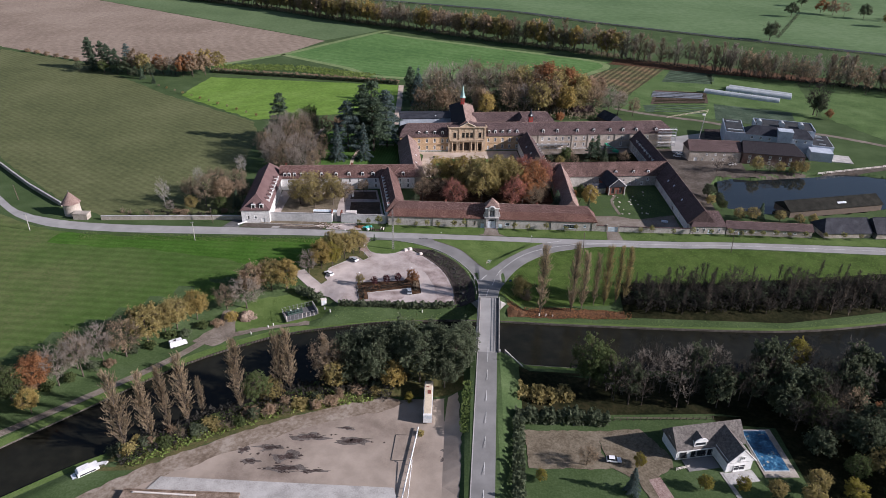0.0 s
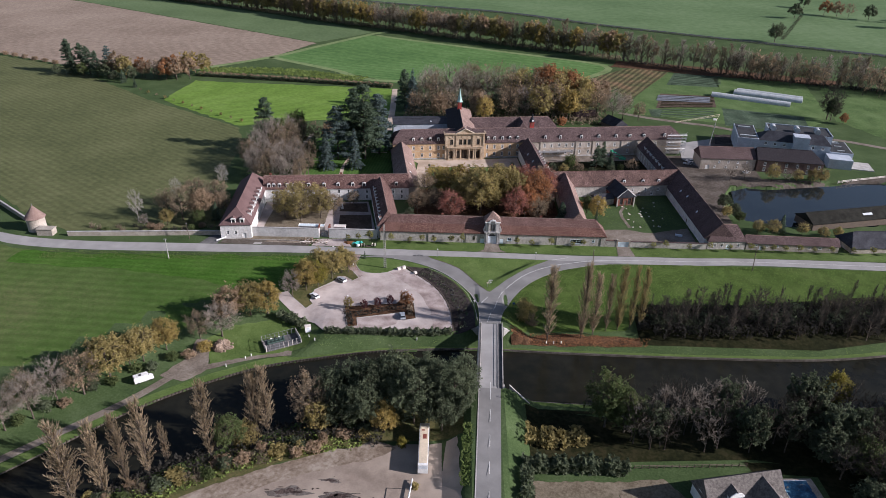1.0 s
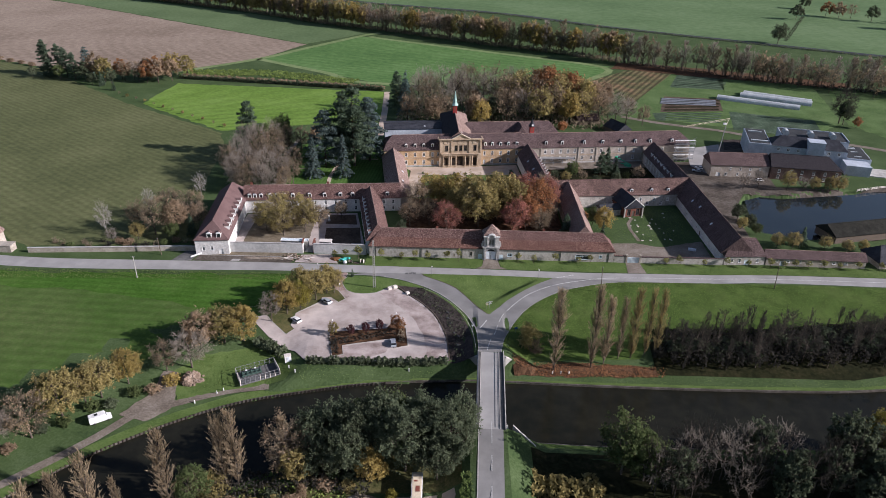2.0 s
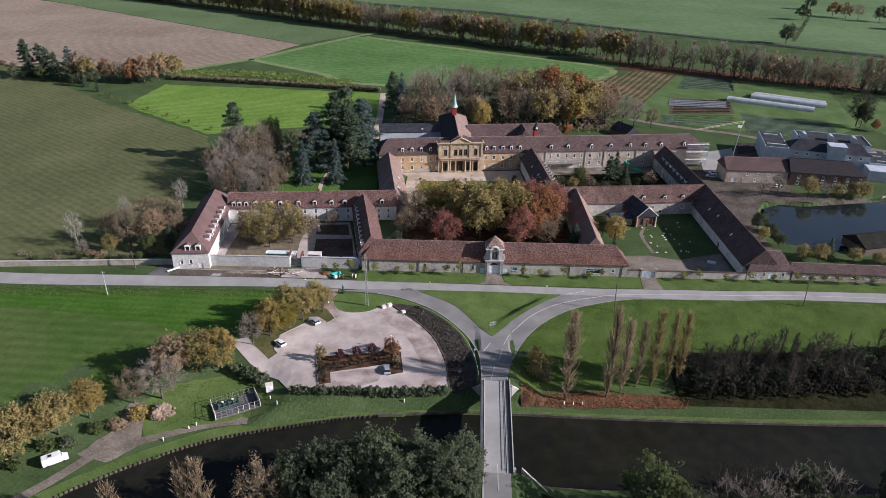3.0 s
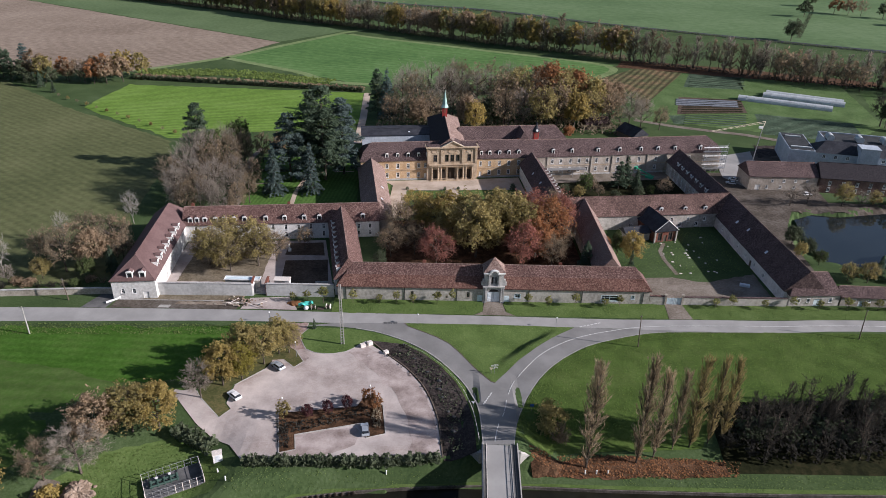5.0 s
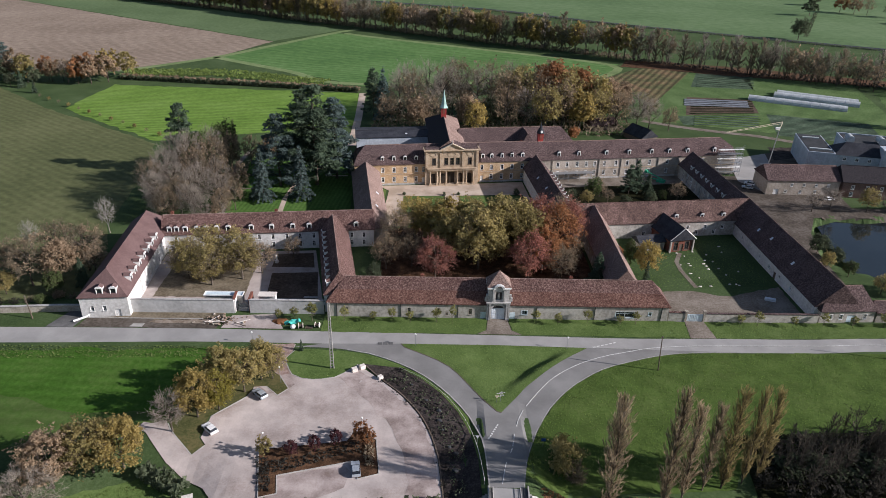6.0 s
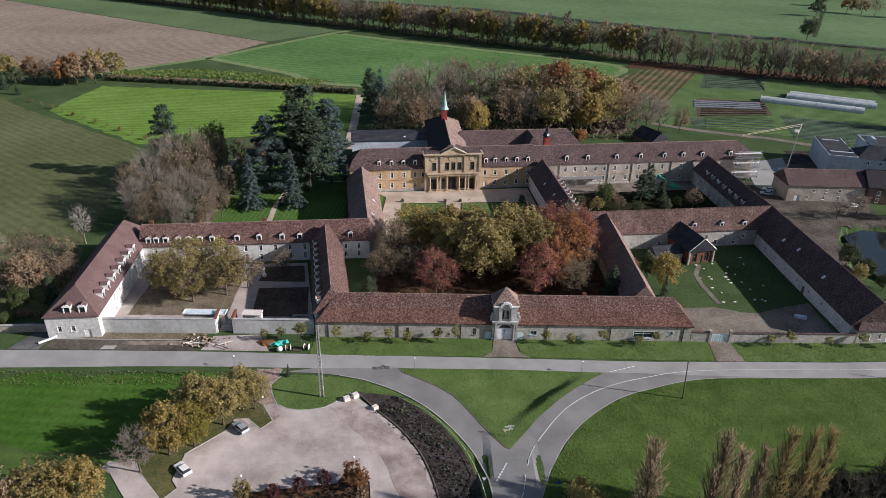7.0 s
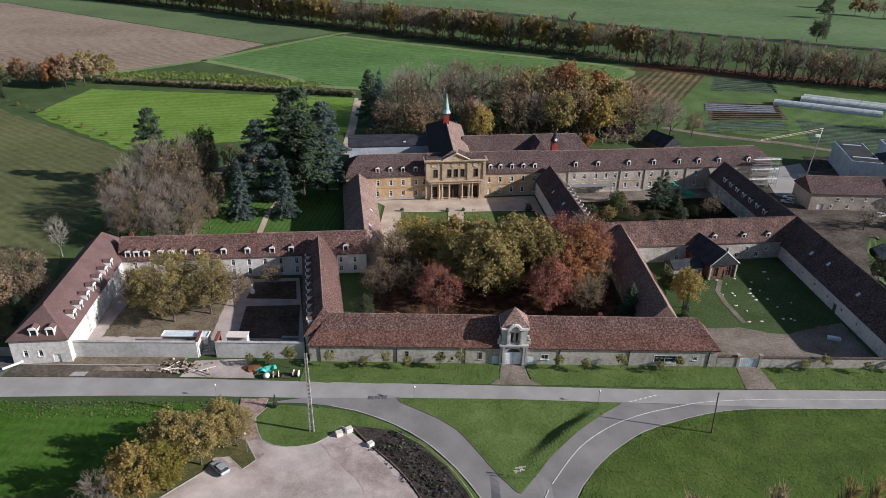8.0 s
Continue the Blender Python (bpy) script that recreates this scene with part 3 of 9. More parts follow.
sheet("far_strip", [(-155, 424), (-505, 660), (-700, 800), (-640, 840), (-430, 694), (-258, 603), (-159, 534), (-108, 488), (-116, 474)], "far_strip_green", lift=0.06, label="dull green field strip before the tree belt", category="field")
sheet("far_pasture", [(-1200, 1500), (-126, 722), (42, 655), (140, 582), (254, 514), (405, 430), (900, 200), (1800, 800), (1500, 3000), (-1200, 3000)], "far_green", lift=0.07, label="far green pasture, its colour paled for haze", category="field")
for line in ([(-230, 300), (-182, 352), (-150, 405), (-105, 478), (-92, 492)], [(-182, 352), (-120, 310), (-66, 276), (92, 306)], [(-100, 470), (-80, 456), (20, 404), (112, 352), (92, 306)]):
    ribbon("field_track", dense(line, 10), 6.5, "pale_track", lift=0.1, label="pale grassy track between fields", category="track")
for ring, mt, lb in (([(150, 287), (168, 330), (203, 323), (190, 283)], "vegetable_green", "dark leafy vegetable rows"), ([(138, 259), (176.8, 255), (168, 222), (124, 217)], "soil", "bare brown vegetable bed"), ([(150, 285), (190, 281), (178, 258), (139, 262)], "crop_green", "bright green sown bed"), ([(118, 214), (166, 219), (156, 194), (116, 197)], "vegetable_green", "green vegetable bed beside the lane"), ([(91, 300), (141, 355), (166, 336), (140, 290), (112, 240)], "orchard_rows", "brown dug allotment rows"), ([(196, 320), (262, 300), (228, 245), (186, 262)], "crop_green", "grass round the tunnels"), ([(172, 222), (222, 205), (210, 166), (160, 180)], "vegetable_green", "striped green vegetable field")):
    sheet("vegetable_bed", ring, mt, lift=0.1, label=lb, category="vegetable bed")
for k, (x0, y0, n, ln, mt) in enumerate(((124, 221, 9, 38, "undergrowth"), (118, 197, 7, 38, "crop_green"), (152, 290, 8, 40, "vegetable_green"))):
    bm = bmesh.new()
    for i in range(n):
        box(bm, x0 + 22 + i * 1.5, y0 + i * 4.0, 0.2, ln, 0.9, 0.3, 4 if k < 3 else -12)
    tagged(mesh_ob("vegetable_rows", bm, mt), "low rows of leafy vegetables", "vegetables", kind="stuff")
bm = bmesh.new()
for i in range(4):
    box(bm, 149 + i * 1.4, 238 + i * 4.2, 0.25, 38, 2.6, 0.35, -4)
tagged(mesh_ob("fleece_rows", bm, "fleece"), "grey-white horticultural fleece rows over beds", "fleece", kind="stuff")
ribbon("farm_lane", dense([(95, 203), (112, 193), (130, 185), (149, 178), (168, 167), (195, 160), (222, 154), (260, 128)], 6), 4.5, "earth_path", lift=0.13, label="pale gravel farm lane", category="track")
sheet("farmyard", [(100, 66), (118, 76), (119, 97), (112, 112), (116, 132), (140, 150), (165, 158), (150, 110), (146, 84), (185, 82), (232, 100), (255, 128), (290, 120), (230, 92), (190, 76), (140, 74), (126, 74), (118, 60), (112, 40), (104, 40)], "yard_mud", lift=0.13, step=2.5, label="brown trodden farmyard by the pond", category="yard")
sheet("farmyard_side", [(101, 8), (101, 117), (113, 118), (120, 96), (118, 60), (112, 40), (109, 10)], "yard_mud", lift=0.12, step=2.5, label="brown trodden ground behind the long range", category="yard")
sheet("coal_yard", [(140, 140), (146, 160), (160, 160), (157, 146)], "dark_soil", ragged=1.0, lift=0.17, label="dark heaped ground beside the works", category="yard")
sheet("belt_margin", dense([(118, 347), (149, 338), (171, 329), (196, 321), (240, 310), (283, 298), (300, 312), (250, 335), (206, 353), (165, 366), (128, 372)], 8), "leaf_litter", ragged=1.6, lift=0.12, label="brown leaf-strewn margin under the tree belt", category="field margin")
sheet("garden_grass", [(98, 200), (112, 235), (150, 330), (205, 335), (265, 300), (238, 200), (205, 172), (150, 187), (112, 200)], "crop_green", ragged=1.2, lift=0.085, label="rough green grass between the vegetable beds", category="grass")
sheet("factory_yard", [(112, 112), (119, 97), (128, 104), (140, 150), (118, 140)], "asphalt_pale", lift=0.14, label="grey asphalt yard beside the works", category="yard")
sheet("pond_water", [(118.5, 31), (120, 50), (124.5, 68), (134, 73), (144, 71), (182, 79), (206, 87), (245, 98), (245, 60), (209, 45), (197, 32), (170, 26), (147, 22), (131, 25)], "pond_water", lift=0, level=-0.9, label="calm pond mirroring the sky", category="water")
# courts of the abbey
sheet("forecourt", [(-41, 99), (-22, 101), (0, 103.5), (18.5, 106.5), (20, 84), (17, 92), (-8.4, 90), (-9, 74), (-14, 74), (-14, 89.6), (-30.4, 88.6), (-29.4, 60), (-37.5, 60), (-36.5, 94)], "court_gravel", lift=0.12, label="pale golden gravel forecourt with paths", category="courtyard")
for ring in ([(-29.6, 60), (-30.4, 88), (-14.5, 89), (-14.5, 60)], [(-8.5, 60), (-8, 89.5), (15.5, 91), (19, 66)], [(-41, 62), (-40, 97), (-37.5, 94.5), (-38, 62)]):
    sheet("court_lawn", ring, "lawn", lift=0.16, label="trim green lawn in the forecourt", category="lawn")
sheet("west_court", [(-103, 4), (-104.5, 36), (-57, 40), (-49, 4)], "gravel", lift=0.08, label="beige gravel west courtyard", category="courtyard")
for ring in ([(-66.5, 9), (-68, 24), (-54, 25), (-51.5, 9)], [(-69, 28), (-69, 37), (-57.5, 38), (-55.5, 28)]):
    sheet("soil_bed", ring, "soil", lift=0.13, label="bare dark earth bed in the courtyard", category="planting bed")
sheet("soil_bed", [(-99, 9), (-99.5, 31), (-74, 32), (-73, 9)], "garden_earth", ragged=0.4, lift=0.13, label="leaf-strewn brown earth bed under courtyard trees", category="planting bed")
sheet("garden_court", [(-34, 10), (-36, 58), (18, 62), (32, 52), (32, 10)], "leaf_litter", lift=0.07, label="leaf-strewn shaded ground beneath courtyard trees", category="ground")
sheet("east_court", [(42, 9), (43, 50), (88, 57), (88, 6), (50, 2)], "meadow", lift=0.08, label="green grass of the east courtyard", category="lawn")
sheet("east_court_drive", [(44, 4), (47, 16), (60, 17), (70, 14), (88, 20), (88, 2), (57, 1)], "earth_path", ragged=0.6, lift=0.12, label="worn gravel drive inside the gate", category="drive")
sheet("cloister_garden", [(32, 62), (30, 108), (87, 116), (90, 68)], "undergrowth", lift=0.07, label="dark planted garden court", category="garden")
sheet("service_path", [(29, 100), (29, 110), (87, 119), (88, 108)], "earth_path", lift=0.12, label="pale paved walk along the building", category="path")
sheet("parterre", [(-95, 64), (-99, 100), (-101, 118), (-96, 142), (-58, 141), (-52, 104), (-49, 64), (-60, 50), (-98, 48)], "mown_lawn", lift=0.09, label="formal green lawn with hedged edges", category="lawn")
ribbon("garden_walk", [(-74.5, 58), (-75.5, 72), (-76.2, 84), (-75, 100)], 1.9, "court_gravel", lift=0.16, label="pale gravel garden walk", category="path")
ribbon("garden_walk", [(-55, 110), (-64, 109.5)], 1.2, "court_gravel", lift=0.16, label="pale gravel garden walk", category="path")
ribbon("garden_walk", [(-58, 150), (-60, 200), (-63, 252)], 4.0, "court_gravel", lift=0.16, label="pale straight path beyond the garden", category="path")
ribbon("garden_walk", dense([(-95.6, 64), (-98.2, 80), (-100.6, 94), (-102.6, 107), (-104.6, 124), (-103, 140)], 6), 2.4, "earth_path", lift=0.17, label="bare earth path beside the grove", category="path")
ribbon("garden_walk", [(-100, 93.4), (-89, 93.2)], 0.9, "earth_path", lift=0.16, label="narrow earth path across the lawn", category="path")
# roadside and parking
sheet("east_meadow", [tuple(p) for p in OUTER_EAST[1:]] + [(110, -14.2), (180, -15.4), (240, -17), (240, -36), (170, -36), (90, -45), (50, -50), (44, -60), (22, -61), (8, -62)], "east_meadow", ragged=0.45, lift=0.07, step=3, label="bright green rough meadow in the road's bend", category="meadow")
sheet("east_pasture", [(240, 196), (250, 232), (272, 290), (420, 226), (520, 150), (420, 100), (262, 132)], "crop_green", ragged=1.5, lift=0.08, label="open green pasture beyond the works", category="field")
sheet("entry_drive", [(-59.4, -14), (-53.6, -14), (-53.9, -17.5), (-54.9, -20.5), (-52.6, -26.4), (-54.8, -26.8), (-56.2, -26.4), (-58.4, -20)], "red_gravel", ragged=0.5, lift=0.175, label="reddish worn gravel at the car park entry", category="drive")
sheet("front_verge", [(-48, -7.9), (-48, 1), (-3, 0), (-3.4, -6), (-6.5, -7.9)], "lawn", ragged=0.35, lift=0.1, label="green grass verge before the front wall", category="grass verge")
sheet("front_verge", [(3, 0), (48, 0), (52.4, -0.4), (51.6, -8.4), (6, -8), (3.6, -6)], "lawn", ragged=0.35, lift=0.1, label="green grass verge before the front wall", category="grass verge")
sheet("front_verge", [(58.4, -8.3), (57.9, -0.2), (180, 0), (180, -7.2), (107, -7), (83, -8.1)], "lawn", ragged=0.4, lift=0.1, label="green grass verge before the farm wall", category="grass verge")
sheet("farm_track", [(52.6, 0.2), (57.8, 0.2), (58.6, -8.4), (51.5, -8.6)], "earth_path", lift=0.125, label="worn earth track to the farm gate", category="track")
sheet("gate_apron", [(-2.6, 0.2), (2.6, 0.2), (3.4, -6), (6, -8.0), (-6, -8.0), (-3.4, -6)], "earth_path", lift=0.12, label="worn gravel drive before the gate", category="drive")
sheet("roadworks_base", [(-113.5, -7.3), (-112.5, -2.6), (-76, -2.4), (-76, -7.1)], "yard_mud", ragged=0.3, lift=0.09, label="scraped grey-brown strip beside the road", category="earthworks")
sheet("roadworks_soil", [(-112.5, -2.6), (-112, 0.5), (-76, 0.8), (-76, -2.3)], "garden_earth", lift=0.12, label="freshly dug brown earth strip", category="earthworks")
ribbon("kerb", [(-113, -2.75), (-95, -2.7), (-81, -2.5)], 0.22, "concrete", lift=0.22, thick=0.3, label="new pale kerb along the dug strip", category="kerb")
sheet("dark_apron", [(-121.5, -7.5), (-118.6, 0.4), (-112.2, 0.4), (-113.2, -3), (-114.2, -7.5)], "asphalt_dark", lift=0.13, label="fresh dark asphalt apron at the range's corner", category="apron")
sheet("roadworks_slab", [(-75, -6.8), (-73.5, -0.6), (-62, 0.4), (-58.2, -6.9)], "gravel", lift=0.15, label="rubble-strewn pale slab at the side entrance", category="earthworks")
sheet("roadworks_strip", [(-95, -4.7), (-94, -3.3), (-76, -2.9), (-76, -5.0)], "yard_earth", ragged=0.4, lift=0.14, label="bare sandy trench strip", category="earthworks")
sheet("concrete_pad", [(-99.4, -6.9), (-99.0, -5.4), (-95.8, -5.3), (-96.0, -6.9)], "concrete", lift=0.16, label="pale concrete pad beside the road", category="slab")
PARK = [(-46.9, -28.4), (-41.5, -27.4), (-36.5, -22.3), (-30.5, -28.2), (-24.8, -34.3), (-20.6, -40.5), (-18.2, -46.4), (-16.6, -53), (-16.0, -59.2), (-15.5, -65), (-26.5, -66.4), (-53.5, -66.8), (-59.2, -66.6), (-63.1, -61.5), (-68.2, -58.5), (-72.7, -54.9), (-76.9, -50.3), (-79.6, -47.2), (-82, -46.2), (-81, -44.2), (-79, -44.6), (-76.4, -43.4), (-75.2, -45.6), (-72.9, -48.2), (-68.0, -53.0), (-65.8, -50.3), (-67.4, -48.4), (-67.0, -42.2), (-60.8, -35.2), (-59.6, -31.6), (-57.3, -31.3), (-53.9, -34.6), (-51.7, -32.0), (-54.6, -27.2), (-56.3, -26.6), (-58.5, -20.1), (-59.5, -14), (-53.5, -14), (-53.8, -17.5), (-54.7, -20), (-52, -26.5), (-49.5, -28)]
sheet("car_park", PARK, "gravel", lift=0.14, step=2, label="pinkish-grey gravel car park", category="car park")
sheet("car_park_margin", dense([(-37.4, -23.8), (-30.9, -29.0), (-25.2, -35), (-21, -41), (-18.7, -46.8), (-17.1, -53.2), (-16.5, -59.4), (-16.1, -64.5), (-22, -65.2), (-22.8, -58), (-24.2, -51), (-27, -44.5), (-31.5, -38), (-36.5, -32.5), (-40.6, -27.6)], 2), "gravel_rose", ragged=0.9, lift=0.165, label="reddish loose gravel along the edge", category="car park")
sheet("car_park_margin", dense([(-61.5, -29.5), (-57.4, -25.6), (-54.0, -23), (-52.6, -27.5), (-50.4, -30.4), (-54, -33.5), (-59, -34)], 2), "gravel_rose", ragged=0.8, lift=0.165, label="reddish worn gravel at the entrance", category="car park")
sheet("car_park_margin", dense([(-50, -60.2), (-35.5, -56), (-35, -61.5), (-42, -64.8), (-50, -64.8)], 2), "gravel_rose", ragged=0.7, lift=0.165, label="reddish gravel of the bays behind the bed", category="car park")
sheet("tree_strip", [(-75.2, -45.3), (-72.9, -47.9), (-68.0, -52.7), (-66.1, -50.3), (-67.8, -48.4), (-67.4, -42), (-61.2, -35), (-60, -31.6), (-57.3, -31.2), (-53.9, -34.2), (-52.0, -32.0), (-54.9, -27.2), (-57, -25), (-64, -24), (-74, -38)], "litter_grass", lift=0.17, step=3, label="leaf-strewn grass strip under the car park trees", category="grass strip")
ribbon("kerb", [(-75.6, -44.6), (-74.6, -46.2), (-72.9, -48.1), (-68.0, -52.9), (-65.9, -50.3)], 0.2, "concrete", lift=0.2, thick=0.4, label="pale kerb round the tree strip", category="kerb")
ribbon("kerb", [(-67.1, -42.1), (-60.9, -35.1), (-59.8, -32)], 0.16, "concrete", lift=0.2, thick=0.4, label="pale kerb along the tree strip", category="kerb")
ribbon("kerb", [(-57.2, -31.3), (-53.9, -34.4), (-51.8, -32.0), (-54.8, -27.0)], 0.18, "concrete", lift=0.2, thick=0.4, label="pale kerb round the lamp's corner", category="kerb")
sheet("pole_island", dense([(-46.9, -28.4), (-41.5, -27.4), (-36.5, -22.3), (-33, -20.5), (-43, -16.7), (-53, -16.4), (-54.7, -20), (-52, -26.5), (-49.5, -28)], 2), "lawn", lift=0.18, step=3, label="rounded green grass island with kerb", category="grass island")
ribbon("kerb", dense([(-53.2, -16.6), (-54.9, -20), (-52.1, -26.6), (-49.5, -28.1), (-46.9, -28.5), (-41.5, -27.5), (-36.5, -22.4)], 2), 0.16, "concrete", lift=0.2, thick=0.4, label="pale concrete kerb round the pole's island", category="kerb")
ribbon("kerb", dense([(-34.6, -22.6), (-30.3, -28), (-24.6, -34.1), (-20.4, -40.4), (-18, -46.4), (-16.4, -53), (-15.8, -59.2), (-15.3, -65)], 2), 0.3, "old_wood", lift=0.3, thick=0.6, label="dark timber edging beside the car park", category="edging")
DITCH = [(-34.8, -22.0), (-30.1, -27.9), (-24.4, -34), (-20.2, -40.3), (-17.8, -46.4), (-16.2, -53), (-15.6, -59.2), (-15, -66), (-8, -66), (-8.2, -55), (-8.9, -48.4), (-9.9, -44.2), (-12.0, -39), (-15.7, -33), (-20.5, -27.6), (-26, -23.4)]
sheet("rail_verge", [(-42.8, -16.3), (-34.5, -17.8), (-26.4, -21.8), (-19.9, -26.8), (-13.9, -33.8), (-9.6, -40.8), (-7.8, -46.2), (-6.9, -53), (-8.2, -55), (-8.9, -48.4), (-9.9, -44.2), (-12.0, -39), (-15.7, -33), (-20.5, -27.6), (-26, -23.4), (-34.8, -22.0), (-36.5, -22.3)], "lawn", lift=0.12, step=2, label="narrow grass verge beside the guard rail", category="grass verge")
sheet("ditch_bed", DITCH, "dark_soil", lift=0.1, step=3, label="dark planted bank beside the car park", category="planting bed")
sheet("yard", [(-112, -162), (-100, -152), (-82, -140), (-60, -127), (-33, -117), (-13.7, -115), (-12.3, -131), (-12.8, -154), (-14, -230), (-112, -230)], "yard_concrete", ragged=0.7, lift=0.06, step=5, label="stained pale concrete goods yard", category="yard")
r5 = random.Random(12)
for cx, cy, rx, ry, bits in ((-56, -134, 4.0, 1.2, 7), (-43, -135, 4.0, 1.2, 6), (-66, -139, 3.0, 0.9, 7), (-61, -142, 3.4, 1.3, 9), (-70, -144, 2.0, 0.8, 5), (-60, -146.3, 4.5, 1.0, 12), (-52, -146.8, 3.0, 0.4, 6), (-73, -140, 1.6, 0.8, 4), (-17, -141, 0.9, 0.6, 3), (-15.6, -133, 0.9, 0.5, 3), (-46, -130, 2.0, 0.5, 4), (-16.5, -137.5, 0.9, 0.4, 2), (-15, -147, 1.2, 0.8, 4)):
    for k in range(bits + 1):
        if k == 0:
            x, y, a1, b1 = cx, cy, rx, ry
        else:
            x, y = cx + r5.gauss(0, rx * 0.9), cy + r5.gauss(0, ry * 1.2)
            a1, b1 = rx * r5.uniform(0.08, 0.3), ry * r5.uniform(0.15, 0.45)
        ring = [(x + a1 * math.cos(a) * (0.75 + 0.8 * noise.noise((x, 2 * math.cos(a), 2 * math.sin(a)))), y + b1 * math.sin(a) * (0.75 + 0.9 * noise.noise((y, 2 * math.cos(a), 3 + 2 * math.sin(a))))) for a in np.linspace(0, 2 * math.pi, 26)[:-1]]
        if k == 0:
            halo = [(x + (px - x) * 1.7 + 0.5 * noise.noise((px, py, 0)), y + (py - y) * 1.8 + 0.3 * noise.noise((py, px, 4))) for px, py in ring]
            sheet("damp_patch", halo, "damp", lift=0.08, label="grey-brown damp patch on the yard", category="stain")
        sheet("puddle_stain", ring, "stain", lift=0.1 + 0.004 * (k % 5), label="dark damp oily patch on the yard", category="stain")
sheet("yard_edge", [(-112, -160), (-100, -149), (-82, -137), (-60, -124.5), (-36, -115.5), (-30, -118), (-33, -121), (-58, -130.5), (-80, -143), (-97, -155), (-104, -164)], "yard_earth", ragged=0.9, lift=0.1, step=5, label="bare brown earth along the yard's edge", category="yard")
sheet("scrub_floor", [(-112, -150), (-108, -143.5), (-88, -128), (-65, -114.5), (-46, -102.5), (-30, -98), (-12, -97), (-12, -114.5), (-33, -115.5), (-60, -124.5), (-82, -137), (-100, -149)], "litter_grass", lift=0.08, step=4, label="leaf-strewn scrubby ground on the south bank", category="undergrowth")
sheet("loading_slab", [(-92, -151), (-54, -151.5), (-30, -151.8), (-28, -158), (-95, -158)], "concrete", lift=0.3, label="pale concrete loading slab", category="slab")
sheet("bank_lawn", [(-98, -72), (-90, -64), (-82, -61), (-74, -58), (-67, -63), (-61, -69.5), (-64, -74), (-72, -76), (-82, -79.5), (-92, -84)], "lawn", ragged=0.6, lift=0.1, step=2, label="vivid green grass round the compound", category="lawn")
ribbon("towpath", dense([(-150, -143), (-120, -112), (-108, -98.5), (-100, -88), (-92, -84.5), (-84, -80.5), (-76, -77.5), (-68, -76)], 3), 2.8, "earth_path", lift=0.14, label="pale earth towpath beside the canal", category="path")
sheet("bare_turnaround", [(-106, -90), (-98, -92), (-92, -86), (-94, -80), (-96, -72), (-100, -72), (-101, -82)], "earth_path", ragged=0.6, lift=0.12, step=2, label="worn gravel clearing under trees", category="path")
sheet("litter_bank", [(4, -64), (4, -67.5), (22, -68), (48, -67), (50, -63), (22, -62)], "leaf_litter", ragged=0.8, lift=0.1, step=2.5, label="rusty fallen leaves on the canal bank", category="leaf litter")
# near-black sheets under the thicket and the wood
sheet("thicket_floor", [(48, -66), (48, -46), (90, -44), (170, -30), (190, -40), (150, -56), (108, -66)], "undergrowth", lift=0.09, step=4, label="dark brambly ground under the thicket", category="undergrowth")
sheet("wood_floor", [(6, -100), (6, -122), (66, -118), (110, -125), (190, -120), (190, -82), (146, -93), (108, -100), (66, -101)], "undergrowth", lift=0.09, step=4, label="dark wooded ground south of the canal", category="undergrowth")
# lawn under the garden trees, their shade put into its colour
sheet("garden_floor", [(63, -119), (132, -119), (132, -158), (84, -158), (80.5, -146), (80.5, -123.5), (64, -122.5)], "undergrowth", lift=0.07, step=4, label="villa lawn coloured dark for the shade of trees", category="undergrowth")
sheet("brick_path", [(41.4, -144.5), (46, -162), (41.6, -162), (38, -145.5)], "red_gravel", lift=0.15, label="narrow reddish garden path", category="path")
sheet("garden_soil", [(6, -128), (28, -127.5), (27, -136), (30, -142), (6, -143)], "garden_earth", ragged=0.6, lift=0.1, label="bare brown garden plot", category="garden")
sheet("garden_drive", [(27, -127.5), (40, -126), (46, -136), (46, -141), (41, -144), (46, -162), (40, -162), (35, -146), (28, -141)], "garden_earth", ragged=0.5, lift=0.12, label="reddish gravel drive", category="drive")
ribbon("kerb", ISLAND_WEST, 0.2, "old_wood", lift=0.16, thick=0.3, label="dark weathered kerb of the grass island", category="kerb")
ribbon("edge_strip", [(p.x - 0.12, p.y + 0.12) for p in OUTER_EAST], 0.14, "concrete", lift=0.11, label="pale worn edge of the road", category="edge line")

# ---- buildings ----
SHARED = {}


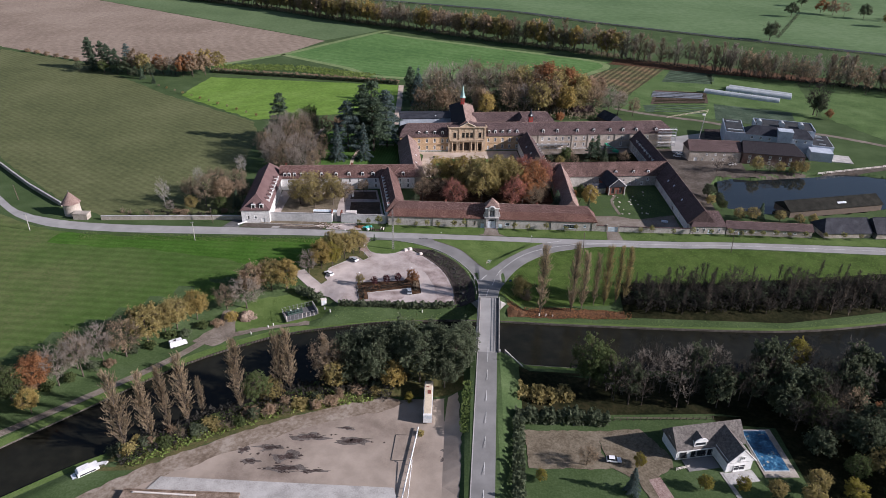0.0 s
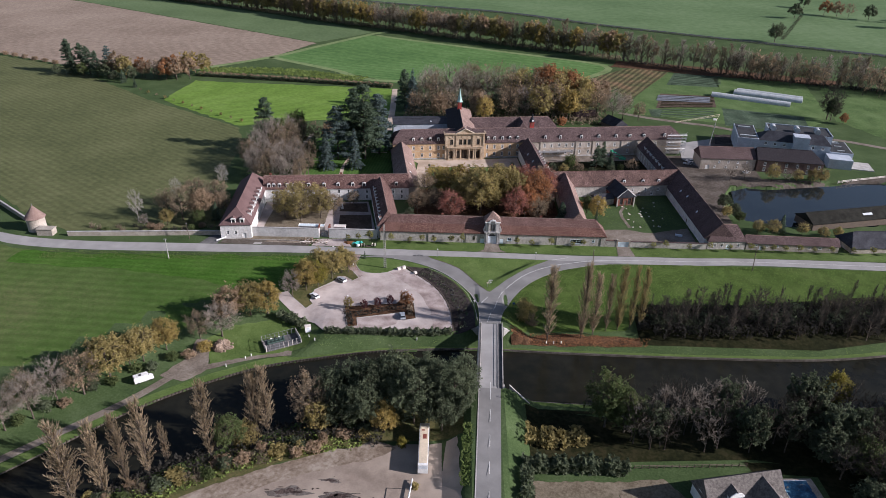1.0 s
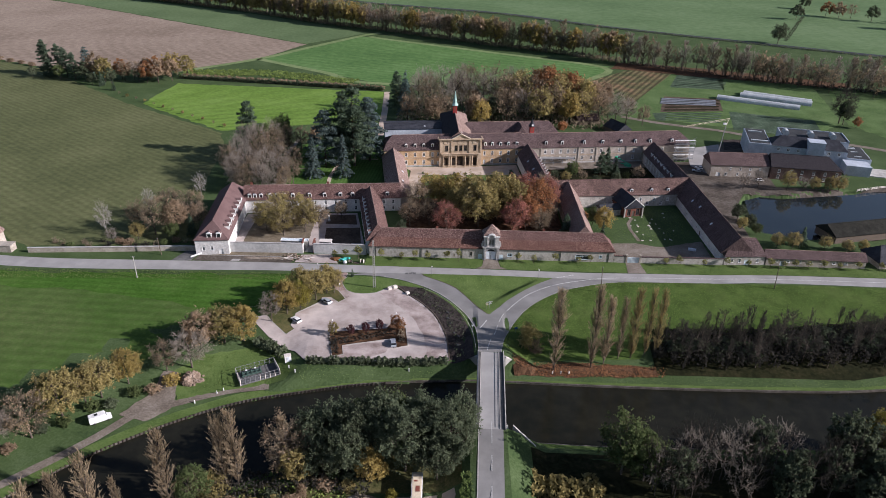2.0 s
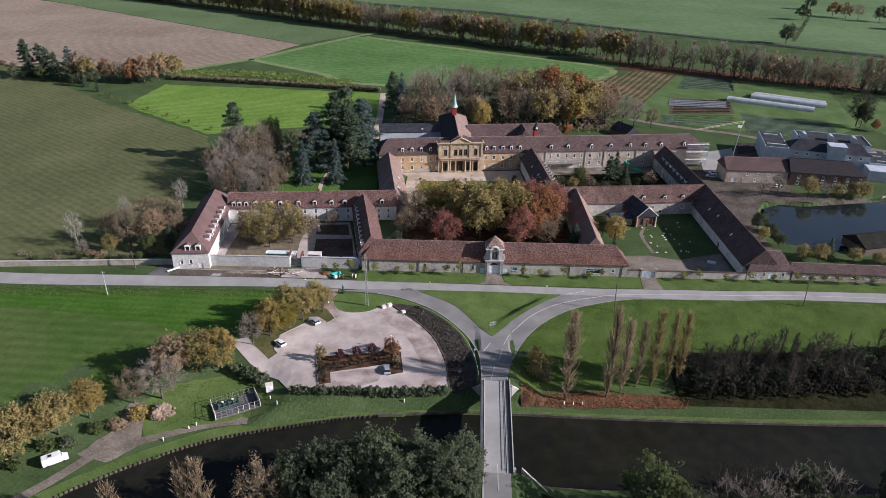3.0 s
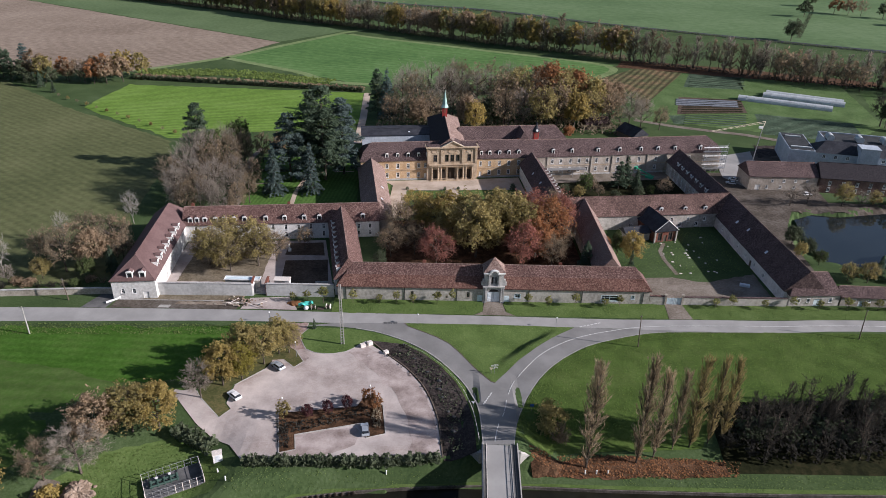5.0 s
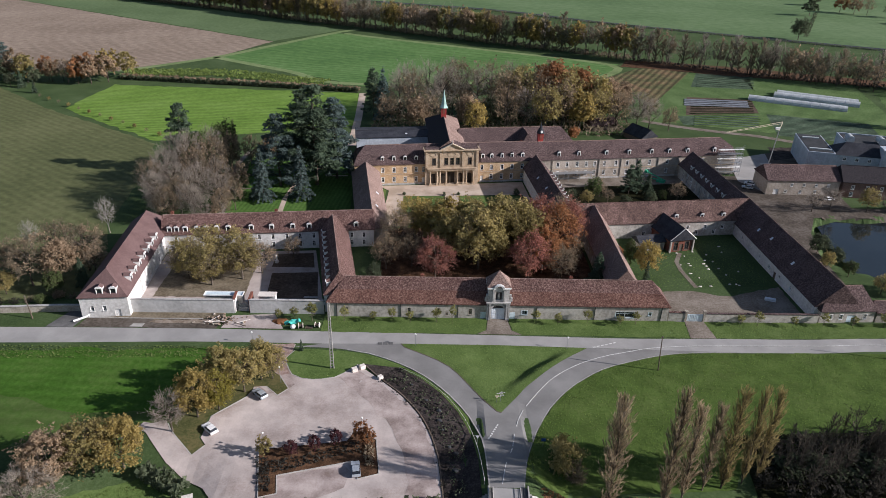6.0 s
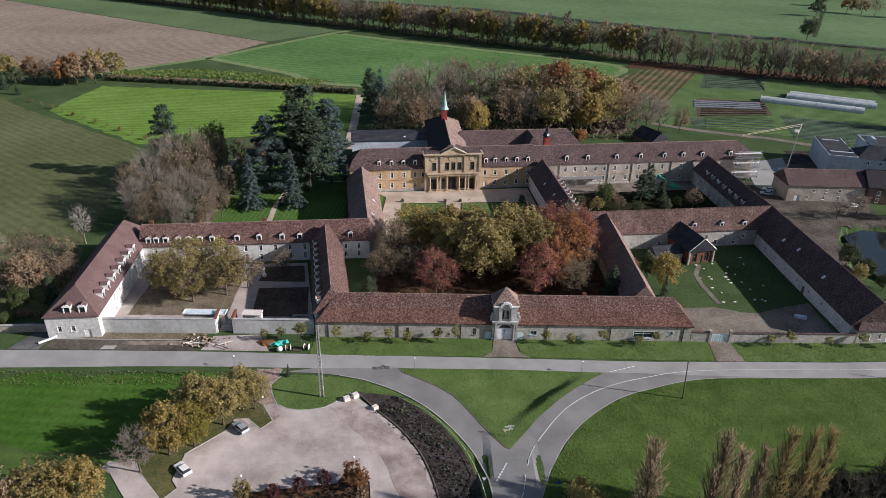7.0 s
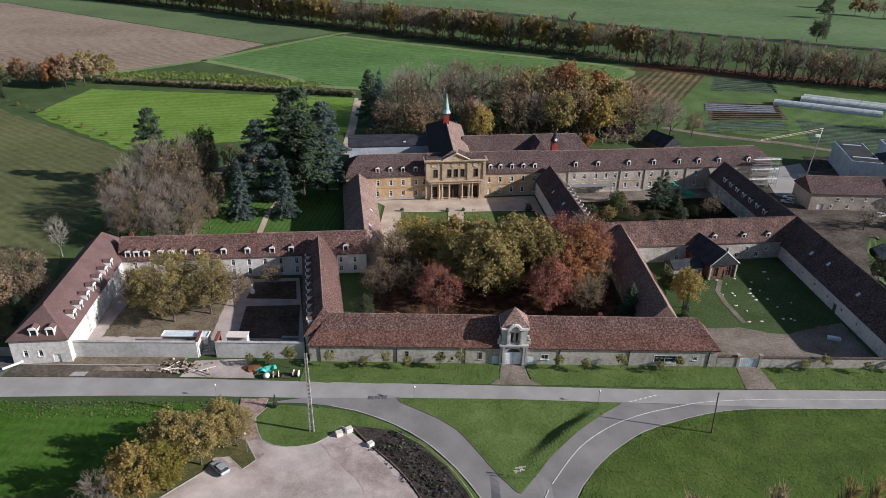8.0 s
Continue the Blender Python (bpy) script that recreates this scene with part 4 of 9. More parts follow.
def wall_panel(bm, a, b, z0, z1, openings, thick=0.4):
    """A wall from a to b with real openings (centre along the wall, sill, width, height); outside is to the right of a-b."""
    a, b = Vector(a), Vector(b)
    d = (b - a).normalized()
    inward = Vector((-d.y, d.x)) * thick
    length = (b - a).length
    us, zs = {0.0, length}, {z0, z1}
    holes = []
    for c, s, w, h in openings:
        holes.append((c - w / 2, c + w / 2, s, s + h))
        us |= {c - w / 2, c + w / 2}
        zs |= {s, s + h}
    us, zs = sorted(us), sorted(zs)

    def at(u, z, deep):
        p = a + d * u + (inward if deep else Vector((0, 0)))
        return bm.verts.new((p.x, p.y, z))

    def hollow(i, j):
        u, z = (us[i] + us[i + 1]) / 2, (zs[j] + zs[j + 1]) / 2
        return any(l < u < r and s < z < t for l, r, s, t in holes)

    for i in range(len(us) - 1):
        for j in range(len(zs) - 1):
            if not hollow(i, j):
                q = (us[i], zs[j]), (us[i + 1], zs[j]), (us[i + 1], zs[j + 1]), (us[i], zs[j + 1])
                bm.faces.new([at(*p, False) for p in q])
                bm.faces.new([at(*p, True) for p in q[::-1]])
    for l, r, s, t in holes:
        ring = [(l, s), (l, t), (r, t), (r, s)]
        for p, q in zip(ring, ring[1:] + ring[:1]):
            bm.faces.new((at(*p, False), at(*q, False), at(*q, True), at(*p, True)))
    return bm


def window_meshes(w, h, frame_mat):
    key = ("window", round(w, 2), round(h, 2), frame_mat)
    if key not in SHARED:
        t = 0.13
        bm = boxes((-w / 2 - 0.05, -0.215, h / 2, 0.1, 0.05, h + 0.1), (w / 2 + 0.05, -0.215, h / 2, 0.1, 0.05, h + 0.1), (0, -0.215, h + 0.05, w + 0.2, 0.06, 0.1), (-w / 2 + t / 2, 0, h / 2, t, 0.1, h), (w / 2 - t / 2, 0, h / 2, t, 0.1, h), (0, 0, t / 2, w - 2 * t, 0.1, t), (0, 0, h - t / 2, w - 2 * t, 0.1, t), (0, 0, h / 2, 0.08, 0.09, h - 2 * t), (0, 0, h * 0.62, w - 2 * t, 0.08, 0.06), (0, -0.22, -0.05, w + 0.3, 0.3, 0.1))
        f = bpy.data.meshes.new("window")
        bm.to_mesh(f)
        bm.free()
        f.materials.append(MATS[frame_mat])
        bm = boxes((0, 0.03, h / 2, w - 0.05, 0.02, h - 0.05))
        g = bpy.data.meshes.new("pane")
        bm.to_mesh(g)
        bm.free()
        g.materials.append(MATS["glass_dark"])
        SHARED[key] = (f, g)
    return SHARED[key]


def place_window(parent, m, w, h, frame_mat="white_paint"):
    f, g = window_meshes(w, h, frame_mat)
    win = new("window", f)
    win.parent, win.matrix_local = parent, m
    pane = new("pane", g)
    pane.parent = win
    return win


def place_door(parent, m, w, h, paint):
    bm = boxes((0, 0, h / 2, w, 0.08, h), (-w / 4, -0.05, h * 0.3, w * 0.36, 0.03, h * 0.4), (w / 4, -0.05, h * 0.3, w * 0.36, 0.03, h * 0.4), (-w / 4, -0.05, h * 0.75, w * 0.36, 0.03, h * 0.34), (w / 4, -0.05, h * 0.75, w * 0.36, 0.03, h * 0.34))
    d = part("door", bm, paint, parent)
    d.matrix_local = m
    return d


def roof_solid(length, profile, hips, over=0.4):
    """A closed roof over a plan from u = 0 to length; profile: rows of (half width, height) from eave to ridge; hips: the inset of the ridge at both ends."""
    bm = bmesh.new()
    w0 = profile[0][0]
    rings = []
    for w, z in [(profile[0][0], profile[0][1] - 0.22)] + list(profile):
        s = 1 - w / w0
        u0, u1 = -over + hips[0] * s, length + over - hips[1] * s
        if w < 0.01:
            rings.append([bm.verts.new((u0, 0, z)), bm.verts.new((u1, 0, z))])
        else:
            rings.append([bm.verts.new(p) for p in ((u0, -w, z), (u1, -w, z), (u1, w, z), (u0, w, z))])
    bm.faces.new(rings[0][::-1])
    for lo, hi in zip(rings, rings[1:]):
        if len(hi) == 4:
            for i in range(4):
                bm.faces.new((lo[i], lo[(i + 1) % 4], hi[(i + 1) % 4], hi[i]))
        else:
            bm.faces.new((lo[0], lo[1], hi[1], hi[0]))
            bm.faces.new((lo[2], lo[3], hi[0], hi[1]))
            bm.faces.new((lo[1], lo[2], hi[1]))
            bm.faces.new((lo[3], lo[0], hi[0]))
    return bm


def dormer_meshes(w, h, deep, roof):
    key = ("dormer", w, h, deep, roof)
    if key not in SHARED:
        made = []
        bm = boxes((-w / 2 + 0.1, deep / 2, h / 2, 0.2, deep, h), (w / 2 - 0.1, deep / 2, h / 2, 0.2, deep, h), (0, deep / 2, 0.06, w - 0.4, deep, 0.12), (0, 0.12, h - 0.1, w - 0.4, 0.24, 0.2))
        bm2 = bmesh.new()
        solid(bm2, [(-w / 2 - 0.12, -0.15, h), (w / 2 + 0.12, -0.15, h), (0, -0.15, h + w * 0.42), (-w / 2 - 0.12, deep, h), (w / 2 + 0.12, deep, h), (0, deep, h + w * 0.42)], [(0, 1, 2), (5, 4, 3), (0, 3, 4, 1), (1, 4, 5, 2), (2, 5, 3, 0)])
        arc = [(w * 0.56 * math.cos(math.pi * i / 8), h - 0.06 + w * 0.4 * math.sin(math.pi * i / 8)) for i in range(9)]
        vs = [bm.verts.new((x, y, z)) for y in (-0.22, 0.02) for x, z in arc]
        bm.faces.new(vs[:9])
        bm.faces.new(vs[:8:-1])
        for i in range(9):
            j = (i + 1) % 9
            bm.faces.new((vs[j], vs[i], vs[9 + i], vs[9 + j]))
        bm3 = boxes((0, 0.2, h / 2, w - 0.4, 0.05, h - 0.3))
        for nm, b, mt in (("dormer", bm, "white_paint"), ("dormer_roof", bm2, roof), ("pane", bm3, "glass_dark")):
            me = bpy.data.meshes.new(nm)
            b.to_mesh(me)
            b.free()
            me.materials.append(MATS[mt])
            made.append(me)
        SHARED[key] = made
    return SHARED[key]


def place_dormer(parent, m, w=1.2, h=1.7, deep=1.6, roof="roof_brown"):
    a, b, c = dormer_meshes(w, h, deep, roof)
    d = new("dormer", a)
    d.parent, d.matrix_local = parent, m
    for me in (b, c):
        o = new(me.name.split(".")[0], me)
        o.parent = d
    return d


def wing(name, p, q, hw, eave, ridge, wall, roof, label, hips=(0, 0), windows=(), dormers=(), doors=(), chimneys=(), base=-0.3, knee=None, frame_mat="white_paint", category="building", dormer_size=(1.2, 1.7, 1.5), dormer_roof=None, skylights=(), over=0.4, lower="", shade_roof=""):
    """A long building under one roof from p to q. windows: rows of (side, place along, sill, width, height); side R lies right of p-q, L left, A at p, B at q."""
    p, q = Vector(p), Vector(q)
    d = q - p
    length = d.length
    b = thing(name, p.x, p.y, 0, label, category, turn=math.degrees(math.atan2(d.y, d.x)))
    corners = {"R": ((0, -hw), (length, -hw)), "B": ((length, -hw), (length, hw)), "L": ((length, hw), (0, hw)), "A": ((0, hw), (0, -hw))}
    bm = bmesh.new()
    spans = {}
    for s, (a, c) in corners.items():
        span = (Vector(c) - Vector(a)).length
        flip = s == "L"
        rows = []
        for row in list(windows) + list(doors):
            if row[0] == s:
                u = row[1]
                rows.append((span - u if flip else u, row[2], row[3], row[4]))
        wall_panel(bm, a, c, base, eave, rows)
        spans[s] = span
    k = (ridge - eave) / hw
    for end, hip in ((0, hips[0]), (length, hips[1])):
        if hip < 0.5:
            t = 0.4 if end == 0 else -0.4
            solid(bm, [(end, -hw, eave), (end, hw, eave), (end, 0, ridge), (end + t, -hw, eave), (end + t, hw, eave), (end + t, 0, ridge)], [(0, 2, 1), (3, 4, 5)])
    part("wall", bm, wall, b)
    prof = [(hw + over, eave - k * over if knee is None else eave), (0, ridge)] if knee is None else [(hw + over, eave), knee, (0, ridge)]
    part("roof", roof_solid(length, prof, hips, over), roof, b)
    turn = {"R": 0, "L": 180, "B": 90, "A": -90}
    if lower:
        (w0, z0), (w1, z1) = prof[0], prof[1]
        s1 = 1 - w1 / w0
        bm = bmesh.new()
        e = [(-over, -w0 - 0.05, z0), (length + over, -w0 - 0.05, z0), (length + over - hips[1] * s1, -w1, z1 + 0.03), (-over + hips[0] * s1, -w1, z1 + 0.03)]
        solid(bm, e + [(x, y, z + 0.09) for x, y, z in e], [(3, 2, 1, 0), (4, 5, 6, 7), (0, 1, 5, 4), (1, 2, 6, 5), (2, 3, 7, 6), (3, 0, 4, 7)])
        part("lower_roof", bm, lower, b, "redder relaid lower tile courses")
    # an overlay on the left slope, its colour standing for shade
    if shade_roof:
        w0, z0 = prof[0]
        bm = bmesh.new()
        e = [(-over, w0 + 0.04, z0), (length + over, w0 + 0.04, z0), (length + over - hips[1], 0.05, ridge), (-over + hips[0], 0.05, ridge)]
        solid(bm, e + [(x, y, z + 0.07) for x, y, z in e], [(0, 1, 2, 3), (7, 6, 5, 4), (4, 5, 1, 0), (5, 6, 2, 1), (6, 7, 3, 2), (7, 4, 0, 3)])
        part("slate_slope", bm, shade_roof, b, "roof slope coloured dark for shade")

    def spot(s, u, z, inset):
        x, y = {"R": (u, -hw + inset), "L": (u, hw - inset), "B": (length - inset, u - hw), "A": (inset, hw - u)}[s]
        return pose(x, y, z, 0, 0, turn[s])

    for s, u, z, w, h in windows:
        place_window(b, spot(s, u, z, 0.2), w, h, frame_mat)
    for s, u, z, w, h, paint in doors:
        place_door(b, spot(s, u, z, 0.25), w, h, paint)
    for s, u, *z in dormers:
        inset = z[1] if len(z) > 1 else 0.55 if knee is not None else 0.75
        place_dormer(b, spot(s, u, (z[0] if z else eave + (k if knee is None else (knee[1] - eave) / (hw + over - knee[0])) * (inset + 0.1) - 0.35), inset), *dormer_size, dormer_roof or roof)
    for u, v, h in chimneys:
        z = ridge - k * abs(v)
        part("chimney", boxes((u, v, z + h / 2 - 0.6, 0.9, 0.7, h + 1.2), (u, v, z + h, 1.1, 0.9, 0.16), (u - 0.2, v, z + h + 0.2, 0.25, 0.25, 0.4), (u + 0.2, v, z + h + 0.2, 0.25, 0.25, 0.4)), "brick", b)
    for s, u, v in skylights:
        sg = -1 if s == "R" else 1
        z = ridge - k * v
        bm = boxes((0, 0, 0.05, 0.9, 1.2, 0.1))
        o = part("skylight", bm, "cool_white", b)
        o.matrix_local = pose(u, sg * v, z + 0.08, math.degrees(math.atan(k)) * -sg, 0, 0)
    ridge_bm = rods(((hips[0], 0, ridge + 0.02), (length - hips[1], 0, ridge + 0.02), 0.17, 0.17), sides=6)
    part("ridge_tile", ridge_bm, "roof_pale" if roof in ("roof_red", "roof_brown") else roof, b)
    return b


def row(side, start, step, count, *rest):
    return [(side, start + step * i, *rest) for i in range(count)]


# front range and gate
wing("front_range_west", (-47.1, 5), (-3, 5), 5.1, 4.7, 10.1, "render_grey", "roof_red", "long low range with mossy red tile roof", lower="roof_orange", hips=(4.5, 0), knee=(2.6, 7.3), windows=[("R", 5.2, 2.3, 0.7, 0.9), ("R", 22.5, 1.3, 0.9, 1.9), ("R", 30.5, 1.3, 0.9, 1.9), ("R", 39.5, 1.3, 0.9, 1.9), ("R", 33, 0.9, 0.6, 0.9), ("L", 15, 1.2, 1, 1.8), ("L", 25, 1.2, 1, 1.8)], chimneys=[(26, 0.4, 1.1)], frame_mat="rubble")
wing("front_range_east", (3, 5), (47.6, 5), 5.1, 4.7, 10.1, "render_grey", "roof_red", "long low range with mossy red tile roof", lower="roof_orange", hips=(0, 4.5), knee=(2.6, 7.3), windows=[("R", 4.4, 1.5, 1.7, 1.3), ("R", 32.5, 1.0, 5.2, 1.9), ("R", 39.5, 1.8, 0.9, 1.1), ("L", 12, 1.2, 1, 1.8), ("L", 20, 1.2, 1, 1.8)], chimneys=[(17.5, 0.6, 1.1)], frame_mat="pale_blue_paint")


for nm, us in (("front_range_west", (2.5, 20.2, 36.0)), ("front_range_east", (7.8, 24.0, 42.6))):
    for u in us:
        part("downpipe", rods(((u, -5.2, -0.2), (u, -5.2, 4.5), 0.09, 0.09)), "dark_metal", bpy.data.objects[nm])


def gatehouse():
    g = thing("gatehouse", 0, 2.2, 0, "grey stone gate tower with white doors and tiled roof", "gatehouse")
    hw = 2.9
    bm = bmesh.new()
    wall_panel(bm, (-hw, -2.6), (hw, -2.6), -0.3, 10.2, [(hw, -0.25, 3.7, 4.0), (hw, 6.2, 1.7, 2.6)], 0.9)
    for a, b in (((hw, -2.6), (hw, 2.6)), ((hw, 2.6), (-hw, 2.6)), ((-hw, 2.6), (-hw, -2.6))):
        wall_panel(bm, a, b, -0.3, 10.2, [], 0.5)
    part("wall", bm, "grey_stone", g)
    for s in (-1, 1):
        for i, dx in enumerate((2.35, 2.95)):
            part("pilaster", boxes((s * dx, -2.85 + 0.12 * i, 2.5, 0.42, 0.5, 5.4), (s * dx, -2.85 + 0.12 * i, 0.3, 0.55, 0.62, 0.9), (s * dx, -2.85 + 0.12 * i, 5.1, 0.55, 0.62, 0.3)), "grey_stone", g)
        part("volute", boxes((s * 3.4, -2.2, 6.3, 0.8, 0.6, 1.2), (s * 3.25, -2.2, 7.3, 0.5, 0.6, 1.2), (s * 1.5, -2.85, 7.7, 0.4, 0.4, 3.4)), "grey_stone", g)
    part("string_course", boxes((0, -2.75, 5.55, 6.7, 0.9, 0.42)), "grey_stone", g)
    part("cornice", boxes((-2.0, -2.7, 10.1, 2.2, 0.9, 0.4), (2.0, -2.7, 10.1, 2.2, 0.9, 0.4), (-3.05, 0, 10.1, 0.5, 5.6, 0.4), (3.05, 0, 10.1, 0.5, 5.6, 0.4), (0, 2.7, 10.1, 6.2, 0.5, 0.4)), "white_paint", g)
    arch = bmesh.new()
    for i in range(9):
        a = math.pi * (i + 0.5) / 9
        box(arch, 1.25 * math.cos(a), -2.9, 9.9 + 1.15 * math.sin(a), 0.5, 0.7, 0.5)
    part("arched_pediment", arch, "white_paint", g)
    lunette = bmesh.new()
    for i in range(9):
        a = math.pi * (i + 0.5) / 9
        box(lunette, 1.75 * math.cos(a), -2.72, 3.75 + 1.25 * math.sin(a), 0.55, 0.3, 0.5)
    part("arch", lunette, "grey_stone", g)
    part("fanlight", boxes((0, -2.62, 4.1, 3.0, 0.06, 0.8)), "glass_dark", g)
    for s in (-1, 1):
        part("gate_leaf", boxes((s * 0.93, -2.4, 1.7, 1.8, 0.12, 3.6), (s * 0.93, -2.48, 0.9, 1.4, 0.05, 1.3), (s * 0.93, -2.48, 2.5, 1.4, 0.05, 1.3)), "gate_paint", g)
        part("side_door", boxes((s * 4.05, -2.28, 1.1, 1.5, 0.12, 2.2), (s * 4.05, -2.35, 1.1, 1.1, 0.05, 1.7)), "pale_blue_paint", g)
    part("statue", boxes((0, -2.1, 7.2, 0.6, 0.5, 1.7), (0, -2.1, 8.2, 0.35, 0.35, 0.4)), "grey_stone", g)
    roof = bmesh.new()
    solid(roof, [(-3.3, -2.9, 10.3), (3.3, -2.9, 10.3), (3.3, 2.9, 10.3), (-3.3, 2.9, 10.3), (0, 0, 14.2)], [(3, 2, 1, 0), (0, 1, 4), (1, 2, 4), (2, 3, 4), (3, 0, 4)])
    part("roof", roof, "roof_pale", g)


gatehouse()

# west court
wing("west_range", (-107.4, -2.2), (-112.4, 47), 6.3, 6.8, 12.0, "render_white", "roof_plum", "white range with smooth plum-brown tile roof", hips=(6.5, 4), windows=row("R", 12, 4.6, 7, 3.9, 1.0, 1.9) + row("R", 12, 4.6, 7, 0.9, 1.0, 1.9) + [("A", 3, 2.0, 1.0, 1.6), ("A", 6.2, 2.0, 1.0, 1.6)], doors=[("A", 9.5, 0, 1.6, 2.4, "white_paint")], dormers=[("R", u, 7.05, 0.6) for u in (7.6, 11.7, 16.2, 20.5, 25, 29.3, 33.5)] + [("A", 5.6, 6.95, 0.35), ("A", 9.2, 6.95, 0.35)], dormer_size=(1.7, 1.9, 1.9))
wing("north_west_range", (-106, 41.1), (-38.6, 48.4), 4.3, 6.8, 11.5, "render_white", "roof_red", "white range with red tile roof and dormers", hips=(0, 0), windows=row("R", 4, 4.4, 11, 3.6, 1.0, 1.9) + row("R", 4, 4.4, 11, 0.7, 1.0, 2.0) + [("R", 60.5, 3.4, 1.0, 1.8), ("R", 64.5, 3.4, 1.0, 1.8), ("R", 60.5, 0.7, 1.0, 1.8), ("R", 64.5, 0.7, 1.0, 1.8)], dormers=[("R", u, 6.75, 0.3) for u in (2.4, 4.6, 7.3, 11.0, 13.9, 17.2, 20.8, 28.1, 34.6, 41.4, 46.7, 62)], chimneys=[(3, 0.3, 1.2), (36, 0.3, 1.0)], dormer_size=(1.45, 1.9, 1.5))
wing("inner_west_wing", (-43.8, 3.0), (-51.6, 44), 4.5, 6.3, 11.5, "render_white", "roof_red", "steep tiled wing with a row of white dormers", hips=(2.5, 0), windows=row("L", 3.5, 3.6, 10, 3.2, 1.0, 1.7) + row("L", 3.5, 3.6, 10, 0.7, 1.0, 1.7) + row("R", 12, 6, 4, 2.5, 1.0, 1.6), dormers=row("L", 2.2, 3.7, 10), dormer_size=(1.3, 1.9, 1.5))
wing("link_wing", (-38.6, 46), (-46.2, 99), 5.3, 6.3, 11.5, "render_beige", "roof_pale", "long link wing with weathered pink tile roof", windows=row("R", 5, 5.2, 9, 3.2, 1.0, 1.7) + row("R", 5, 5.2, 9, 0.7, 1.0, 1.7), skylights=[("R", 10, 2), ("R", 24, 3)], dormers=[], hips=(3, 3))

# east courts
wing("inner_east_wing", (37.2, 9), (37.4, 56), 4.3, 6.0, 11.3, "render_grey", "roof_pale", "long wing with weathered pinkish tile roof", windows=row("R", 6, 6, 6, 1.5, 1, 1.6) + row("L", 6, 6, 6, 1.5, 1, 1.6))
wing("north_east_range", (28, 56), (94.7, 64.1), 5.2, 6.2, 11.5, "render_grey", "roof_umber", "range with patched brown tile roof and small dormers", windows=row("R", 30, 6.5, 5, 2.6, 1.0, 1.6) + row("R", 27, 6.5, 5, 0.6, 1.2, 1.7), dormers=[("R", 38.5), ("R", 48), ("R", 56)], dormer_size=(1.3, 1.3, 1.5), chimneys=[(17, 2.2, 0.5)], dormer_roof="roof_orange")
wing("cloister_west_wing", (28.2, 58), (23.8, 108), 4.8, 6.3, 11.5, "render_white", "roof_brown", "dark tiled cloister wing with white dormers", windows=row("R", 5, 4.6, 9, 3.3, 1.0, 1.7), dormers=row("R", 3, 3.4, 11), dormer_size=(1.2, 1.5, 1.5), skylights=[("L", 20, 2.5), ("L", 32, 3)])
wing("cloister_east_wing", (94.6, 66), (91.8, 116), 4.8, 6.3, 11.5, "render_grey", "roof_brown", "dark tiled cloister wing with dormers", windows=row("L", 5, 4.4, 10, 3.3, 1.0, 1.7) + row("L", 5, 4.4, 10, 0.6, 1.0, 1.8), dormers=row("L", 10, 5, 7), dormer_size=(1.3, 1.7, 1.5))
wing("east_range", (95.6, 2), (94.9, 66), 6.2, 5.0, 11.4, "render_white", "roof_brown", "long dark-roofed farm range with whitewashed wall", windows=row("L", 14, 7, 6, 1.6, 1.0, 1.3), doors=[("L", 24, -0.1, 1.6, 2.4, "old_wood")], skylights=[("L", 20, 3.8), ("L", 36, 3.2), ("L", 44, 3.8)])
wing("corner_lodge", (90.4, 4.6), (106.2, 5.4), 4.3, 4.4, 9.6, "render_grey", "roof_brown", "corner lodge with hipped tile roof", hips=(3.5, 3.5), windows=[("R", 3, 1.2, 0.9, 1.5), ("R", 6, 1.2, 0.9, 1.5), ("R", 13, 1.2, 0.9, 1.5)], doors=[("R", 9, -0.1, 2.4, 2.5, "pale_blue_paint")])
ch = wing("court_chapel", (62.2, 56.5), (65.4, 43.9), 4.3, 5.0, 8.5, "brick", "slate", "small brick chapel with slate roof and pale gable", frame_mat="old_wood", windows=[("B", 2.2, 0.6, 1.5, 3.0), ("B", 6.4, 0.6, 1.5, 3.0)], doors=[("B", 4.3, -0.1, 1.4, 2.8, "old_wood")], category="chapel", over=0.6)
bm = bmesh.new()
solid(bm, [(13.1, -4.5, 4.7), (13.1, 4.5, 4.7), (13.1, 0, 8.3), (13.45, -4.5, 4.7), (13.45, 4.5, 4.7), (13.45, 0, 8.3)], [(0, 2, 1), (3, 4, 5), (0, 1, 4, 3), (1, 2, 5, 4), (2, 0, 3, 5)])
part("gable", bm, "render_white", ch, "pale rendered gable with a round window")
part("round_window", rods(((13.4, 0, 6.0), (13.55, 0, 6.0), 0.7, 0.7), sides=16), "glass_dark", ch)
for s in (-1, 1):
    bm = bmesh.new()
    rod(bm, (13.6, s * 4.9, 4.6), (13.6, 0, 8.7), 0.16, 0.16, 4)
    part("verge_board", bm, "white_paint", ch)
    part("corner_pier", boxes((13.2, s * 4.3, 2.4, 0.6, 0.5, 5.0)), "render_grey", ch)
wing("chapel_lean_to", (50.5, 45.5), (59.5, 47.5), 2.6, 3.4, 4.8, "render_grey", "slate", "low slate lean-to beside the chapel", category="annex")
ribbon("court_path", [(64.8, 42.5), (61.6, 36), (61.2, 30), (62.4, 19)], 1.4, "earth_path", lift=0.14, label="worn pale path across the courtyard", category="path")

# main building
SL = 0.14


def main_y(x):
    return 99.2 + (x + 45) * SL


